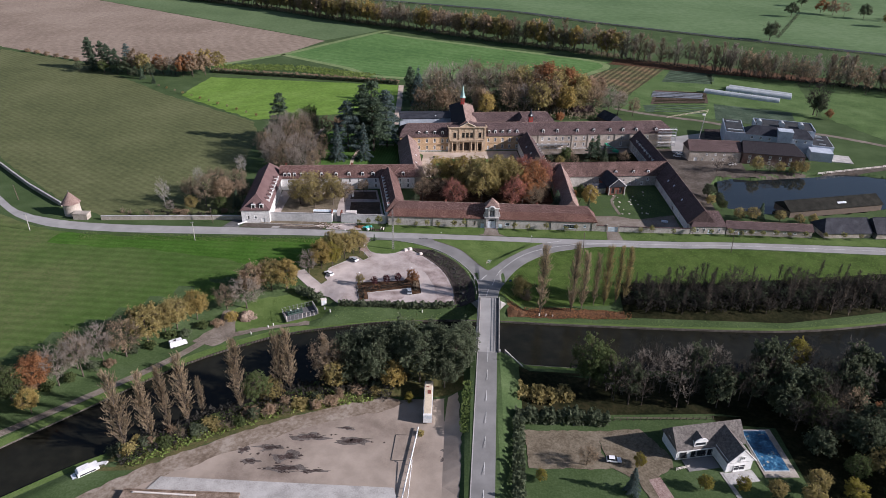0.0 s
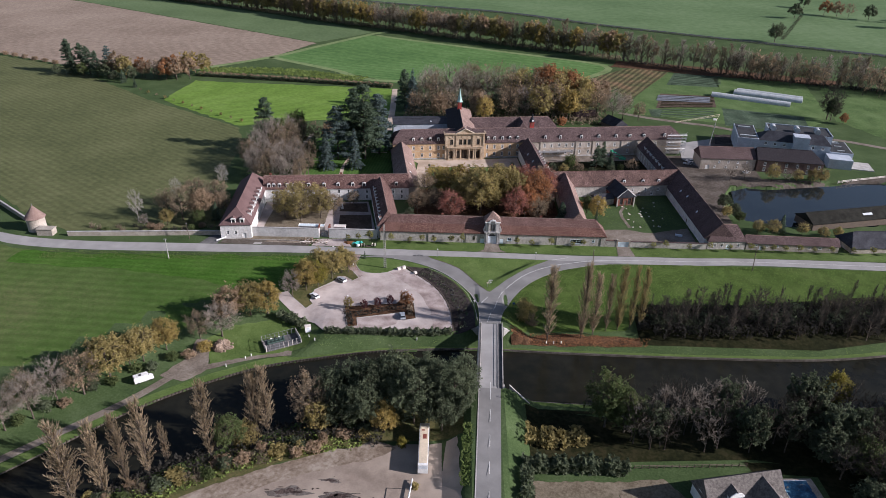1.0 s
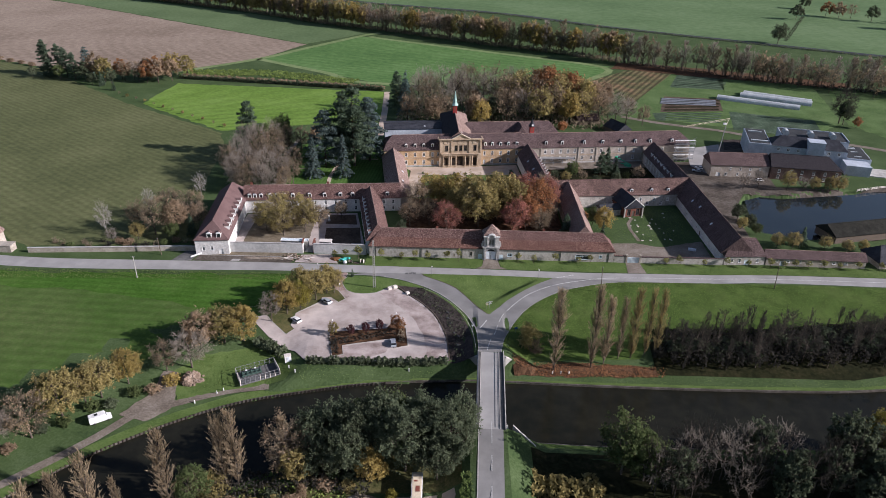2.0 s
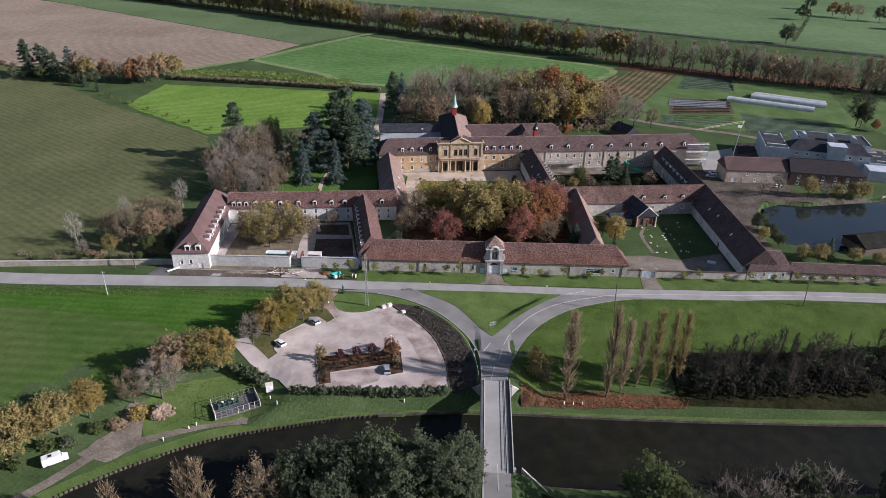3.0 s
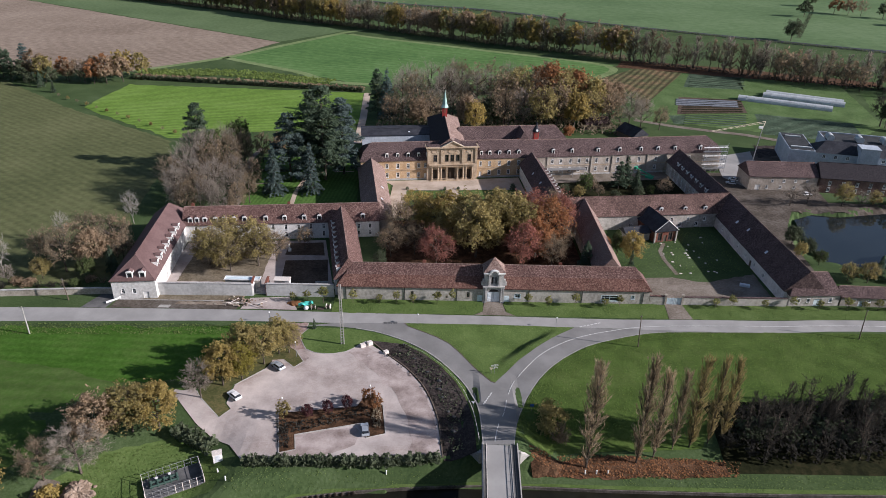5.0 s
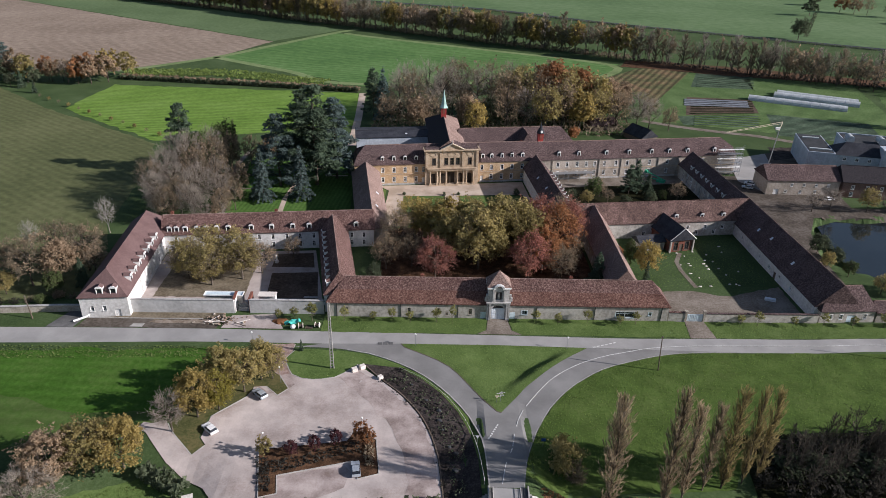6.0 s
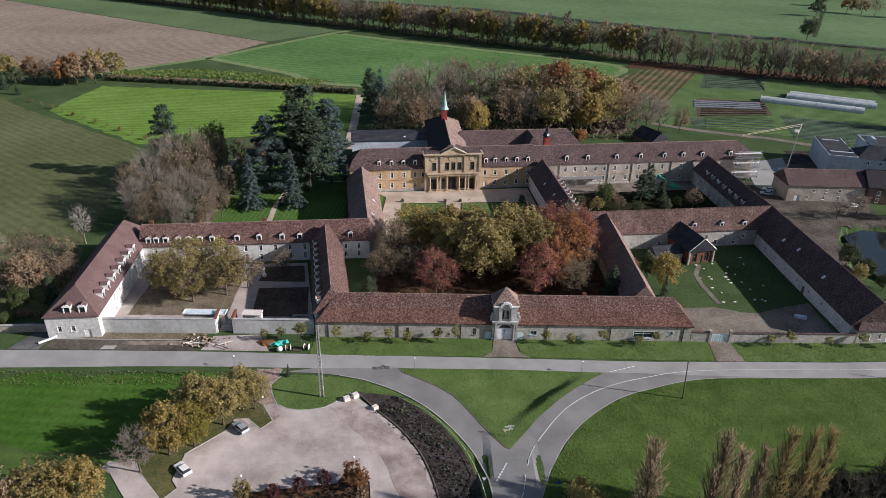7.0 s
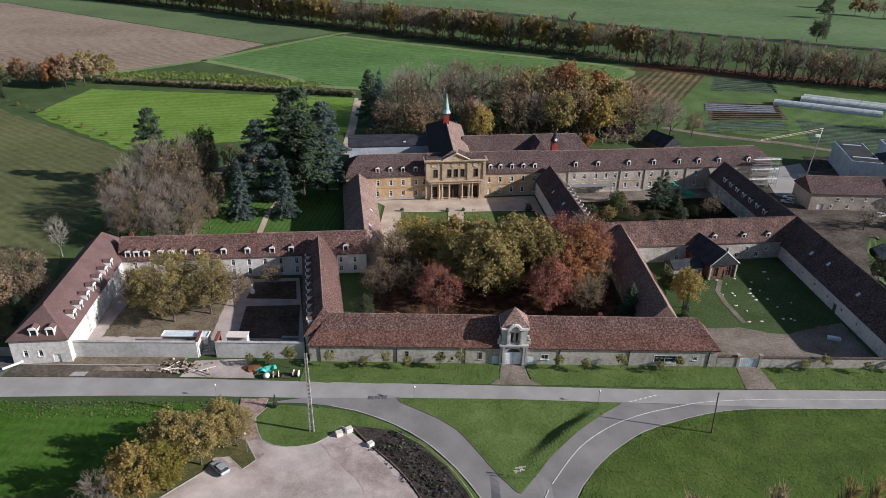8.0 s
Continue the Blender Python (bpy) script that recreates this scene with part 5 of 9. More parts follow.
ANG = math.degrees(math.atan(SL))
p0, p1 = (-51.5, main_y(-51.5) + 7), (-22.4, main_y(-22.4) + 7)
gold = [-40.3, -35.7, -31.2, -26.7]
wing("main_building_west", p0, p1, 6.9, 9.0, 15.0, "ochre", "roof_brown", "golden ochre abbey building with dormered mansard roof", hips=(5, 0), knee=(4.9, 12.3), windows=[("R", (x + 51.5) * 1.0098, z, 1.15, 2.1) for x in gold for z in (5.4, 1.3)] + [("R", 28.0, 5.4, 1.15, 2.1)], doors=[("R", 28.0, -0.1, 1.4, 3.0, "white_paint")], dormers=[("R", (x + 51.5) * 1.0098, 9.95) for x in gold + [-22.8]], dormer_size=(1.3, 1.9, 1.5), category="abbey building")
p2, p3 = (-0.5, main_y(-0.5) + 7), (20.5, main_y(20.5) + 7)
gold = [4.4, 8.8, 13.0, 17.4]
wing("main_building_centre", p2, p3, 6.9, 9.0, 15.0, "ochre", "roof_brown", "golden ochre abbey building with dormered mansard roof", knee=(4.9, 12.3), windows=[("R", (x + 0.5) * 1.0098, z, 1.15, 2.1) for x in gold for z in (5.4, 1.3)] + [("R", 0.9, 5.4, 1.0, 2.1)], doors=[("R", 0.9, -0.1, 1.3, 3.0, "white_paint")], dormers=[("R", (x + 0.5) * 1.0098, 9.95) for x in gold + [0.7]], dormer_size=(1.3, 1.9, 1.5), category="abbey building")
wing("main_building_core", p1, p2, 6.9, 9.0, 15.0, "ochre", "roof_brown", "middle of the abbey building behind the portico", knee=(4.9, 12.3), category="abbey building")
p4 = (112, main_y(112) + 7)
bays = [32.7, 36.6, 41, 45, 48.7, 53, 58, 63, 73, 81, 89, 97, 105]
wing("main_building_east", p3, p4, 6.9, 9.0, 14.6, "render_beige", "roof_brown", "long beige abbey range with dormered mansard roof", hips=(0, 5), knee=(4.9, 12.0), windows=[("R", (x - 20.5) * 1.0098, z, 1.1, 2.0) for x in bays for z in (5.6, 1.6)], dormers=[("R", (x - 20.5) * 1.0098, 9.95) for x in (33, 41.6, 53.6, 63.6, 73.6, 81.6, 89.8, 102)], dormer_size=(1.3, 1.9, 1.5), category="abbey building")
for i, x in enumerate((30.5, 50.8, 60.5, 68, 77, 85.5)):
    o = part("pilaster", boxes(((x - 20.5) * 1.0098, -7.05, 4.4, 0.55, 0.3, 9.2)), "rubble", bpy.data.objects["main_building_east"])
part("veranda", boxes((17, -8.4, 3.4, 21, 2.8, 0.2), *[(7 + 4.8 * i, -9.6, 1.6, 0.2, 0.2, 3.5) for i in range(5)]), "grey_metal", bpy.data.objects["main_building_east"], "grey lean-to veranda roof on posts")


for nm in ("main_building_west", "main_building_centre", "main_building_east"):
    o = bpy.data.objects[nm]
    ln = {"main_building_west": 29.4, "main_building_centre": 21.2, "main_building_east": 92.4}[nm]
    part("string_course", boxes((ln / 2, -6.96, 4.6, ln, 0.16, 0.25)), "ashlar", o)
    part("cornice", boxes((ln / 2, -7.0, 8.75, ln, 0.35, 0.35)), "ashlar" if nm[14] != "e" else "rubble", o)
    part("plinth", boxes((ln / 2, -6.98, 0.3, ln, 0.2, 0.9)), "grey_stone", o)


def pavilion():
    cx = -11.45
    b = thing("central_pavilion", cx, main_y(cx), 0, "ashlar portico pavilion with paired columns and pediment", "abbey building", turn=ANG)
    hw, fy = 11.0, -1.6
    bm = bmesh.new()
    ups = [(hw + u, 8.6, 1.5, 2.9) for u in (-7.4, -2.4, 0, 2.4, 7.4)]
    lows = [(0, 2.8, 5.0), (-7.5, 2.0, 4.4), (7.5, 2.0, 4.4), (-3.7, 2.0, 4.4), (3.7, 2.0, 4.4)]
    wall_panel(bm, (-hw, fy), (hw, fy), -0.3, 15.2, ups + [(hw, -0.2, 18.8, 6.4)], 0.5)
    for a, c in (((hw, fy), (hw, 2.4)), ((hw, 2.4), (-hw, 2.4)), ((-hw, 2.4), (-hw, fy))):
        wall_panel(bm, a, c, -0.3, 15.2, [], 0.6)
    part("wall", bm, "ashlar", b)
    for c, s, w, h in ups:
        place_window(b, pose(c - hw, fy + 0.2, s, 0, 0, 0), w, h, "old_wood")
    part("porch_back", boxes((0, -0.02, 3.1, 20.4, 0.3, 6.6)), "ashlar", b)
    part("porch_ceiling", boxes((0, -0.6, 6.45, 20.4, 1.6, 0.2)), "ashlar", b)
    for u, w, h in lows:
        place_door(b, pose(u, -0.22, 0, 0, 0, 0), w, h, "dark_oak")
    for u in (-8.9, -6.1, -4.9, -2.4, 2.4, 4.9, 6.1, 8.9):
        col = rods(((u, fy - 0.25, 0.9), (u, fy - 0.25, 6.0), 0.34, 0.28), sides=12)
        box(col, u, fy - 0.25, 0.45, 0.95, 0.95, 1.0)
        box(col, u, fy - 0.25, 6.1, 0.8, 0.8, 0.3)
        part("column", col, "ashlar", b)
    part("entablature", boxes((0, fy - 0.35, 6.75, 19.8, 1.1, 0.8), (0, fy - 0.5, 7.3, 20.4, 1.5, 0.26)), "ashlar", b)
    for u in (-10.4, -4.6, 4.6, 10.4):
        part("pilaster", boxes((u, fy - 0.15, 10.6, 0.9, 0.35, 6.0), (u, fy - 0.2, 13.7, 1.1, 0.45, 0.4)), "ashlar", b)
    part("steps", boxes((0, fy - 0.4, 0.02, 20, 2.6, 0.3), (0, fy + 0.6, 0.2, 19.4, 3.4, 0.2)), "ashlar", b)
    for u in (-7.6, 0, 7.6):
        ring = bmesh.new()
        wide = 1.7 if u == 0 else 1.2
        loops = []
        for i in range(20):
            a = 2 * math.pi * i / 20
            loops.append([ring.verts.new((u + (wide + k) * math.cos(a), fy - d, 13.1 + (0.85 + k) * math.sin(a))) for k, d in ((-0.16, 0.0), (-0.16, 0.16), (0.16, 0.16), (0.16, 0.0))])
        for a, c in zip(loops, loops[1:] + loops[:1]):
            for i in range(4):
                ring.faces.new((a[i], a[(i + 1) % 4], c[(i + 1) % 4], c[i]))
        bmesh.ops.recalc_face_normals(ring, faces=ring.faces)
        part("roundel", ring, "ashlar", b)
    part("cornice", boxes((0, fy - 0.3, 14.9, 23.2, 1.2, 0.4), (-11.2, 0.6, 14.9, 0.7, 3.6, 0.4), (11.2, 0.6, 14.9, 0.7, 3.6, 0.4)), "ashlar", b)
    ped = bmesh.new()
    solid(ped, [(-4.6, fy - 0.2, 15.1), (4.6, fy - 0.2, 15.1), (0, fy - 0.2, 17.4), (-4.6, fy + 1.2, 15.1), (4.6, fy + 1.2, 15.1), (0, fy + 1.2, 17.4)], [(0, 1, 2), (5, 4, 3), (0, 3, 4, 1), (1, 4, 5, 2), (2, 5, 3, 0)])
    part("pediment", ped, "ashlar", b)
    for s in (-1, 1):
        o = part("raking_cornice", boxes((0, 0, 0, 5.6, 0.9, 0.26)), "cream_paint", b)
        o.matrix_local = pose(s * 2.45, fy - 0.3, 16.45, 0, s * 26.5, 0)
    back = bmesh.new()
    solid(back, [(-4.7, fy + 1.2, 15.1), (4.7, fy + 1.2, 15.1), (0, fy + 1.2, 17.3), (-4.7, fy + 9, 15.1), (4.7, fy + 9, 15.1), (0, fy + 9, 17.3)], [(0, 1, 2), (5, 4, 3), (0, 3, 4, 1), (1, 4, 5, 2), (2, 5, 3, 0)])
    part("pediment_roof", back, "roof_brown", b)
    part("cross", boxes((0, fy, 18.3, 0.14, 0.14, 1.6), (0, fy, 18.6, 0.8, 0.14, 0.14)), "grey_stone", b)
    part("flat_roof", boxes((0, 0.5, 15.2, 21.6, 3.8, 0.16)), "roof_brown", b)


pavilion()


def abbey_church():
    a, c = Vector((-12.4, main_y(-12) + 1)), Vector((-15.6, 157))
    # the west slope's shade is put into its darker material
    b = wing("abbey_church", a, c, 7.4, 12.6, 18.2, "render_white", "roof_pale", "abbey church nave with steep tiled roof", shade_roof="roof_slaty", hips=(0, 13), category="church")
    u = 36.0
    part("fleche_base", boxes((u, 0, 19.6, 2.3, 2.3, 4.6), (u, 0, 21.9, 2.6, 2.6, 0.25)), "red_paint", b)
    for du, dv in ((1.16, 0), (-1.16, 0), (0, -1.16)):
        part("louvre", boxes((u + du, dv, 20.4, 0.08 if du else 1.2, 1.2 if du else 0.08, 1.8)), "copper_red", b)
    sp = bmesh.new()
    for z0, z1, r0, r1 in ((22.0, 23.4, 1.9, 1.15), (23.4, 30.0, 1.15, 0.08)):
        bmesh.ops.create_cone(sp, cap_ends=True, segments=8, radius1=r0, radius2=r1, depth=z1 - z0, matrix=pose(u, 0, (z0 + z1) / 2))
    part("spire", sp, "verdigris", b)
    part("finial", rods(((u, 0, 30), (u, 0, 31.2), 0.05, 0.04)), "dark_metal", b)
    # cross gables beside the lantern stand on the range behind
    return b


abbey_church()
wing("rear_range", (-8, 131.5), (44, 138.8), 8.0, 8.5, 15.2, "render_beige", "roof_brown", "wide rear cloister range with brown tile roof", hips=(0, 6), category="abbey building")
wing("rear_gable", (22.5, 122), (21, 136), 4.2, 10, 15.2, "render_beige", "roof_brown", "small hipped cross roof on the cloister", hips=(4, 0), category="abbey building", chimneys=[(1.5, 3.2, 1.4)])
wing("sacristy", (-53.5, 132.5), (-22, 136.5), 7.4, 12.2, 13.0, "works_white", "slate", "white-walled annex under a low slate roof", category="annex", skylights=[("R", 22, 4.5)])
lan = thing("bell_lantern", 26.6, main_y(26.6) + 10.2, 0, "red bell lantern with slate cap", "bell lantern", turn=ANG)
part("base", boxes((0, 0, 14.6, 2.2, 2.2, 5.6), (0, 0, 17.4, 2.6, 2.6, 0.25)), "red_paint", lan)
part("louvre", boxes((0, -1.13, 16.0, 1.2, 0.08, 2.0)), "copper_red", lan)
cap = bmesh.new()
for z0, z1, r0, r1 in ((17.5, 18.2, 1.8, 1.5), (18.2, 19.4, 1.5, 0.8), (19.4, 20.2, 0.8, 0.5), (20.2, 22.6, 0.5, 0.04)):
    bmesh.ops.create_cone(cap, cap_ends=True, segments=10, radius1=r0, radius2=r1, depth=z1 - z0, matrix=pose(0, 0, (z0 + z1) / 2))
part("cap", cap, "slate", lan)
part("clock", rods(((0, -1.5, 18.4), (0, -1.7, 18.4), 0.55, 0.55), sides=14), "white_paint", lan)


def wall_run(name, pts, height, thick, material, label, cap="roof_brown"):
    t = thing(name, *pts[0], 0, label, "wall", kind="structure")
    for a, b in zip(pts, pts[1:]):
        a, b = Vector(a) - Vector(pts[0]), Vector(b) - Vector(pts[0])
        c, d = (a + b) / 2, b - a
        z = float(land(pts[0][0] + c.x, pts[0][1] + c.y))
        ang = math.degrees(math.atan2(d.y, d.x))
        part("wall_length", boxes((c.x, c.y, z + height / 2 - 0.3, d.length, thick, height + 0.6, ang)), material, t)
        part("coping", boxes((c.x, c.y, z + height + 0.08, d.length + 0.1, thick + 0.25, 0.16, ang)), cap, t)
    return t


wall_run("front_wall_west", [(-103, 0.6), (-88, 0.8), (-73.2, 1.0)], 4.2, 0.5, "wall_cool", "tall grey rendered boundary wall", "grey_stone")
wall_run("front_wall_middle", [(-69, 1.2), (-58, 1.2), (-48.4, 1.2)], 4.2, 0.5, "wall_cool", "tall grey rendered boundary wall", "grey_stone")
wall_run("side_entry_wall", [(-73.2, 1.0), (-73.6, 5.5)], 4.2, 0.5, "render_white", "white rendered return wall at the side entrance", "brick")
wall_run("side_entry_wall", [(-69, 1.2), (-69.2, 5.5)], 4.2, 0.5, "brick", "brick-edged return wall at the side entrance", "brick")
wall_run("front_wall_east", [(47.8, 0.2), (52.6, 0)], 2.9, 0.5, "render_grey", "grey rendered wall by the farm gate", "roof_red")
wall_run("farm_wall", [(57.8, 0), (75, 0.2), (90, 0.3)], 2.7, 0.5, "render_grey", "long grey rendered farm wall", "roof_brown")
wall_run("field_wall", [(-113, 0.6), (-120, 0.5), (-150, -2), (-178, -4.2)], 2.0, 0.5, "rubble", "old rubble boundary wall beside the road", "grey_stone")
wall_run("orchard_wall", [(-203.5, 9), (-232, 31), (-262, 57), (-330, 118)], 2.0, 0.5, "rubble", "old rubble boundary wall curving with the road", "grey_stone")
st = thing("entrance_steps", -71.1, 2.2, 0, "pale stone steps at the side entrance", "steps")
for i in range(6):
    part("step", boxes((0, 0.5 * i, 0.1 + 0.17 * i, 3.4, 0.52, 0.2 + 0.34 * i * 0.5)), "concrete", st)
gt = thing("farm_gate", 55.2, 0, 0, "pale blue sheet-metal double gate with stone posts", "gate")
for s in (-1, 1):
    part("gate_leaf", boxes((s * 1.15, 0, 1.25, 2.25, 0.08, 2.3), *[(s * 1.15 + 0.45 * k, -0.06, 1.25, 0.06, 0.05, 2.2) for k in range(-2, 3)]), "pale_blue_paint", gt)
    part("post", boxes((s * 2.6, 0, 1.6, 0.6, 0.7, 3.4), (s * 2.6, 0, 3.4, 0.85, 0.95, 0.3)), "rubble", gt)
dv = thing("round_tower", -194, 1.5, 0, "round whitewashed dovecote tower with conical tile roof", "tower")
tw = bmesh.new()
bmesh.ops.create_cone(tw, cap_ends=True, segments=28, radius1=3.7, radius2=3.5, depth=6.4, matrix=pose(0, 0, 2.6))
part("wall", tw, "render_beige", dv)
tw = bmesh.new()
bmesh.ops.create_cone(tw, cap_ends=True, segments=28, radius1=4.2, radius2=0.1, depth=5.2, matrix=pose(0, 0, 8.3))
part("roof", tw, "roof_pale", dv)
part("finial", rods(((0, 0, 10.8), (0, 0, 11.8), 0.12, 0.08)), "grey_metal", dv)
part("lean_to", boxes((6.5, -4.5, 1.2, 6.5, 3.6, 3.0), (6.5, -4.5, 2.8, 7.0, 4.0, 0.2)), "rubble", dv)

# ---- works and farm to the east ----
wing("stone_barn", (117.5, 104), (147, 103.6), 6.6, 6.6, 10.8, "render_beige", "roof_brown", "long stone barn with brown tile roof", windows=row("R", 10, 5, 4, 3.8, 0.9, 1.2) + row("R", 8, 6, 3, 0.9, 0.9, 1.3), doors=[("R", 4, -0.1, 2.2, 2.6, "white_paint")], category="barn")
wing("brick_mill", (148.3, 102), (181.5, 97), 6.2, 7.0, 11.8, "old_brick", "roof_slaty", "red brick works building with dark tile roof", hips=(0, 6), windows=row("R", 4, 5.5, 6, 3.6, 1.1, 1.8) + row("R", 4, 5.5, 6, 0.7, 1.1, 1.8), category="works")
wk = thing("dairy_works", 174, 130, 0, "pale industrial works with slate roofs and roof tanks", "works", turn=-14.4)
part("rear_hall", boxes((10, 11, 5.2, 34, 17, 11)), "works_white", wk)
part("rear_roof", boxes((10, 11, 10.78, 33, 16, 0.16)), "works_grey", wk)
part("parapet", boxes((10, 19.3, 10.9, 34.4, 0.4, 0.8), (-6.9, 11, 10.9, 0.4, 17, 0.8), (26.9, 11, 10.9, 0.4, 17, 0.8)), "works_white", wk)
part("west_block", boxes((-19.6, 3.5, 4.6, 11.2, 28, 9.8)), "works_white", wk)
part("west_roof", boxes((-19.6, 3.5, 9.56, 10.2, 27, 0.14)), "works_grey", wk)
for x, y, w in ((-20, 11, 7), (-19.6, -6.5, 9)):
    part("roof_light", boxes((x, y, 9.9, w, 1.2, 0.5)), "polytunnel", wk)
bm = bmesh.new()
prism(bm, [(-14, -10), (24, -10), (24, 3), (-14, 3)], -0.2, 9.0)
part("front_block", bm, "works_white", wk)
bm = bmesh.new()
solid(bm, [(-14.4, -10.4, 9), (24.4, -10.4, 9), (24.4, 3.2, 9), (-14.4, 3.2, 9), (-9, -3.5, 13.2), (20, -3.5, 13.2)], [(3, 2, 1, 0), (0, 1, 5, 4), (2, 3, 4, 5), (1, 2, 5), (3, 0, 4)])
part("slate_roof", bm, "slate", wk)
part("stair_tower", boxes((8, -9, 6.4, 8, 7, 13.2), (8, -9, 13.1, 8.4, 7.4, 0.3)), "works_white", wk)
for x in (-5, 8, 19):
    tk = bmesh.new()
    bmesh.ops.create_cone(tk, cap_ends=True, segments=16, radius1=1.6, radius2=1.6, depth=5, matrix=pose(x, 6.6, 12.3, 90, 0, 0))
    part("roof_tank", tk, "polytunnel", wk)
for x in (-10, -5, 0, 15, 20):
    place_window(wk, pose(x, -10.12, 6.6), 1.4, 1.5)
part("annex", boxes((30, 0, 3.0, 12, 22, 6.4)), "works_white", wk)
part("annex_roof", boxes((30, 0, 6.3, 11, 21, 0.2)), "works_grey", wk)
for y in (-8, 0, 6, 8.5):
    part("roof_light", boxes((30, y, 6.6, 3.6, 0.8, 0.4)), "polytunnel", wk)
part("dock_wall", boxes((28, -16, 2.6, 12, 10, 5.4)), "works_white", wk)
part("dock_apron", boxes((40, -13, 0.2, 12, 13, 0.5)), "concrete", wk)
wing("farm_shed", (142.6, 27.2), (193, 40), 5.9, 3.4, 6.4, "old_wood", "roof_moss", "long open farm shed with mossy roof", category="shed", skylights=[("R", 28, 3.4), ("R", 29, 3.4), ("R", 30, 3.4), ("R", 31, 3.4), ("R", 32, 3.4)])
wing("wall_cottages", (107, 3.8), (145, 2.6), 2.8, 3.6, 5.6, "rubble", "roof_brown", "row of low stone outbuildings along the wall", windows=row("R", 4, 4.4, 8, 1.6, 1.2, 0.8), category="outbuilding", doors=[("R", 6.2, -0.1, 1.6, 2.1, "cool_white")])
wing("farm_house", (150, 6), (172, 8), 6, 2.8, 7.4, "rubble", "slate", "low farm building with dark slate roof", hips=(3, 0), category="outbuilding")
wing("farm_house", (174, 7), (200, 9), 6, 3.0, 8.0, "rubble", "slate", "low farm building with dark slate roof", category="outbuilding")
wing("garden_hut", (82, 176), (88, 164), 5, 3, 6.5, "old_wood", "slate", "dark gabled garden hut", category="shed")
wing("garden_hut", (62, 185), (76, 190), 4, 3, 5.5, "old_wood", "roof_brown", "low wooden garden hut", category="shed")
for a, c in (((176, 257), (224.5, 232.5)), ((196, 266), (238, 243.5)), ((200, 271), (240, 249))):
    a, c = Vector(a), Vector(c)
    d = c - a
    tn = thing("polytunnel", a.x, a.y, 0, "long translucent white polytunnel greenhouse", "greenhouse", group="polytunnels", turn=math.degrees(math.atan2(d.y, d.x)))
    bm = bmesh.new()
    n = 10
    arc = [(-3.4 * math.cos(math.pi * i / n), 2.9 * math.sin(math.pi * i / n)) for i in range(n + 1)]
    e0 = [bm.verts.new((0, v, z)) for v, z in arc]
    e1 = [bm.verts.new((d.length, v, z)) for v, z in arc]
    for i in range(n):
        bm.faces.new((e0[i], e1[i], e1[i + 1], e0[i + 1]))
    bm.faces.new(e0)
    bm.faces.new(e1[::-1])
    part("cover", bm, "polytunnel", tn)
    for k in range(0, int(d.length), 5):
        hp = bmesh.new()
        for i in range(n):
            rod(hp, (k, arc[i][0] * 1.01, arc[i][1] * 1.01), (k, arc[i + 1][0] * 1.01, arc[i + 1][1] * 1.01), 0.09, sides=4)
        part("hoop", hp, "polytunnel", tn)
# tower crane on the works road
cr = thing("crane", 133, 131, 0, "slim pale building crane with a lattice jib", "crane")
part("mast", rods(((0, 0, 0), (1.2, 0, 17), 0.28, 0.2), sides=4), "grey_metal", cr)
part("base_frame", boxes((0, 0, 0.5, 5, 5, 1.0)), "concrete", cr)
part("jib", rods(((4, 4, 20), (-22, 0, 16), 0.12, 0.08), ((4, 4, 19.2), (-22, 0, 15.6), 0.08, 0.06), ((1.2, 0, 17), (4, 4, 20), 0.12, 0.1), *[((4 - 3.2 * i, 4 - 0.5 * i, 20 - 0.5 * i), (2.4 - 3.2 * i, 3.75 - 0.5 * i, 19.0 - 0.45 * i), 0.05, 0.05) for i in range(8)], sides=4), "cream_paint", cr)
part("cabin", boxes((0.5, 0.2, 18.0, 1.8, 0.9, 0.9)), "white_paint", cr)
# scaffolding at the building's end
sc = thing("scaffolding", 104, main_y(104) - 1.0, 0, "grey metal scaffolding round the building's end", "scaffolding", turn=ANG)
for i in range(6):
    for k in (0, 1.4):
        part("upright", rods(((i * 2.2, -k, -0.2), (i * 2.2, -k, 12), 0.08, 0.08), sides=4), "grey_metal", sc)
for lv in range(6):
    part("deck", boxes((5.5, -0.7, 1.8 + lv * 2.0, 11.4, 1.3, 0.12)), "white_paint" if lv % 2 else "grey_metal", sc)
    part("guard_rail", rods(((0, -1.45, 2.8 + lv * 2), (11, -1.45, 2.8 + lv * 2), 0.06, 0.06), ((0, -1.45, 1.8 + lv * 2), (2.2, -1.45, 3.8 + lv * 2), 0.05, 0.05), ((8.8, -1.45, 1.8 + lv * 2), (11, -1.45, 3.8 + lv * 2), 0.05, 0.05), sides=4), "grey_metal", sc)
fn = thing("pond_fence", 185, 81.5, 0, "white post-and-rail fence along the pond", "fence")
for i in range(22):
    part("post", boxes((i * 2.9, i * 0.95, 0.5, 0.25, 0.25, 1.6)), "crate_white", fn)
part("rail", rods(((0, 0, 1.0), (61, 20, 1.0), 0.12, 0.12), ((0, 0, 0.4), (61, 20, 0.4), 0.12, 0.12), sides=4), "crate_white", fn)

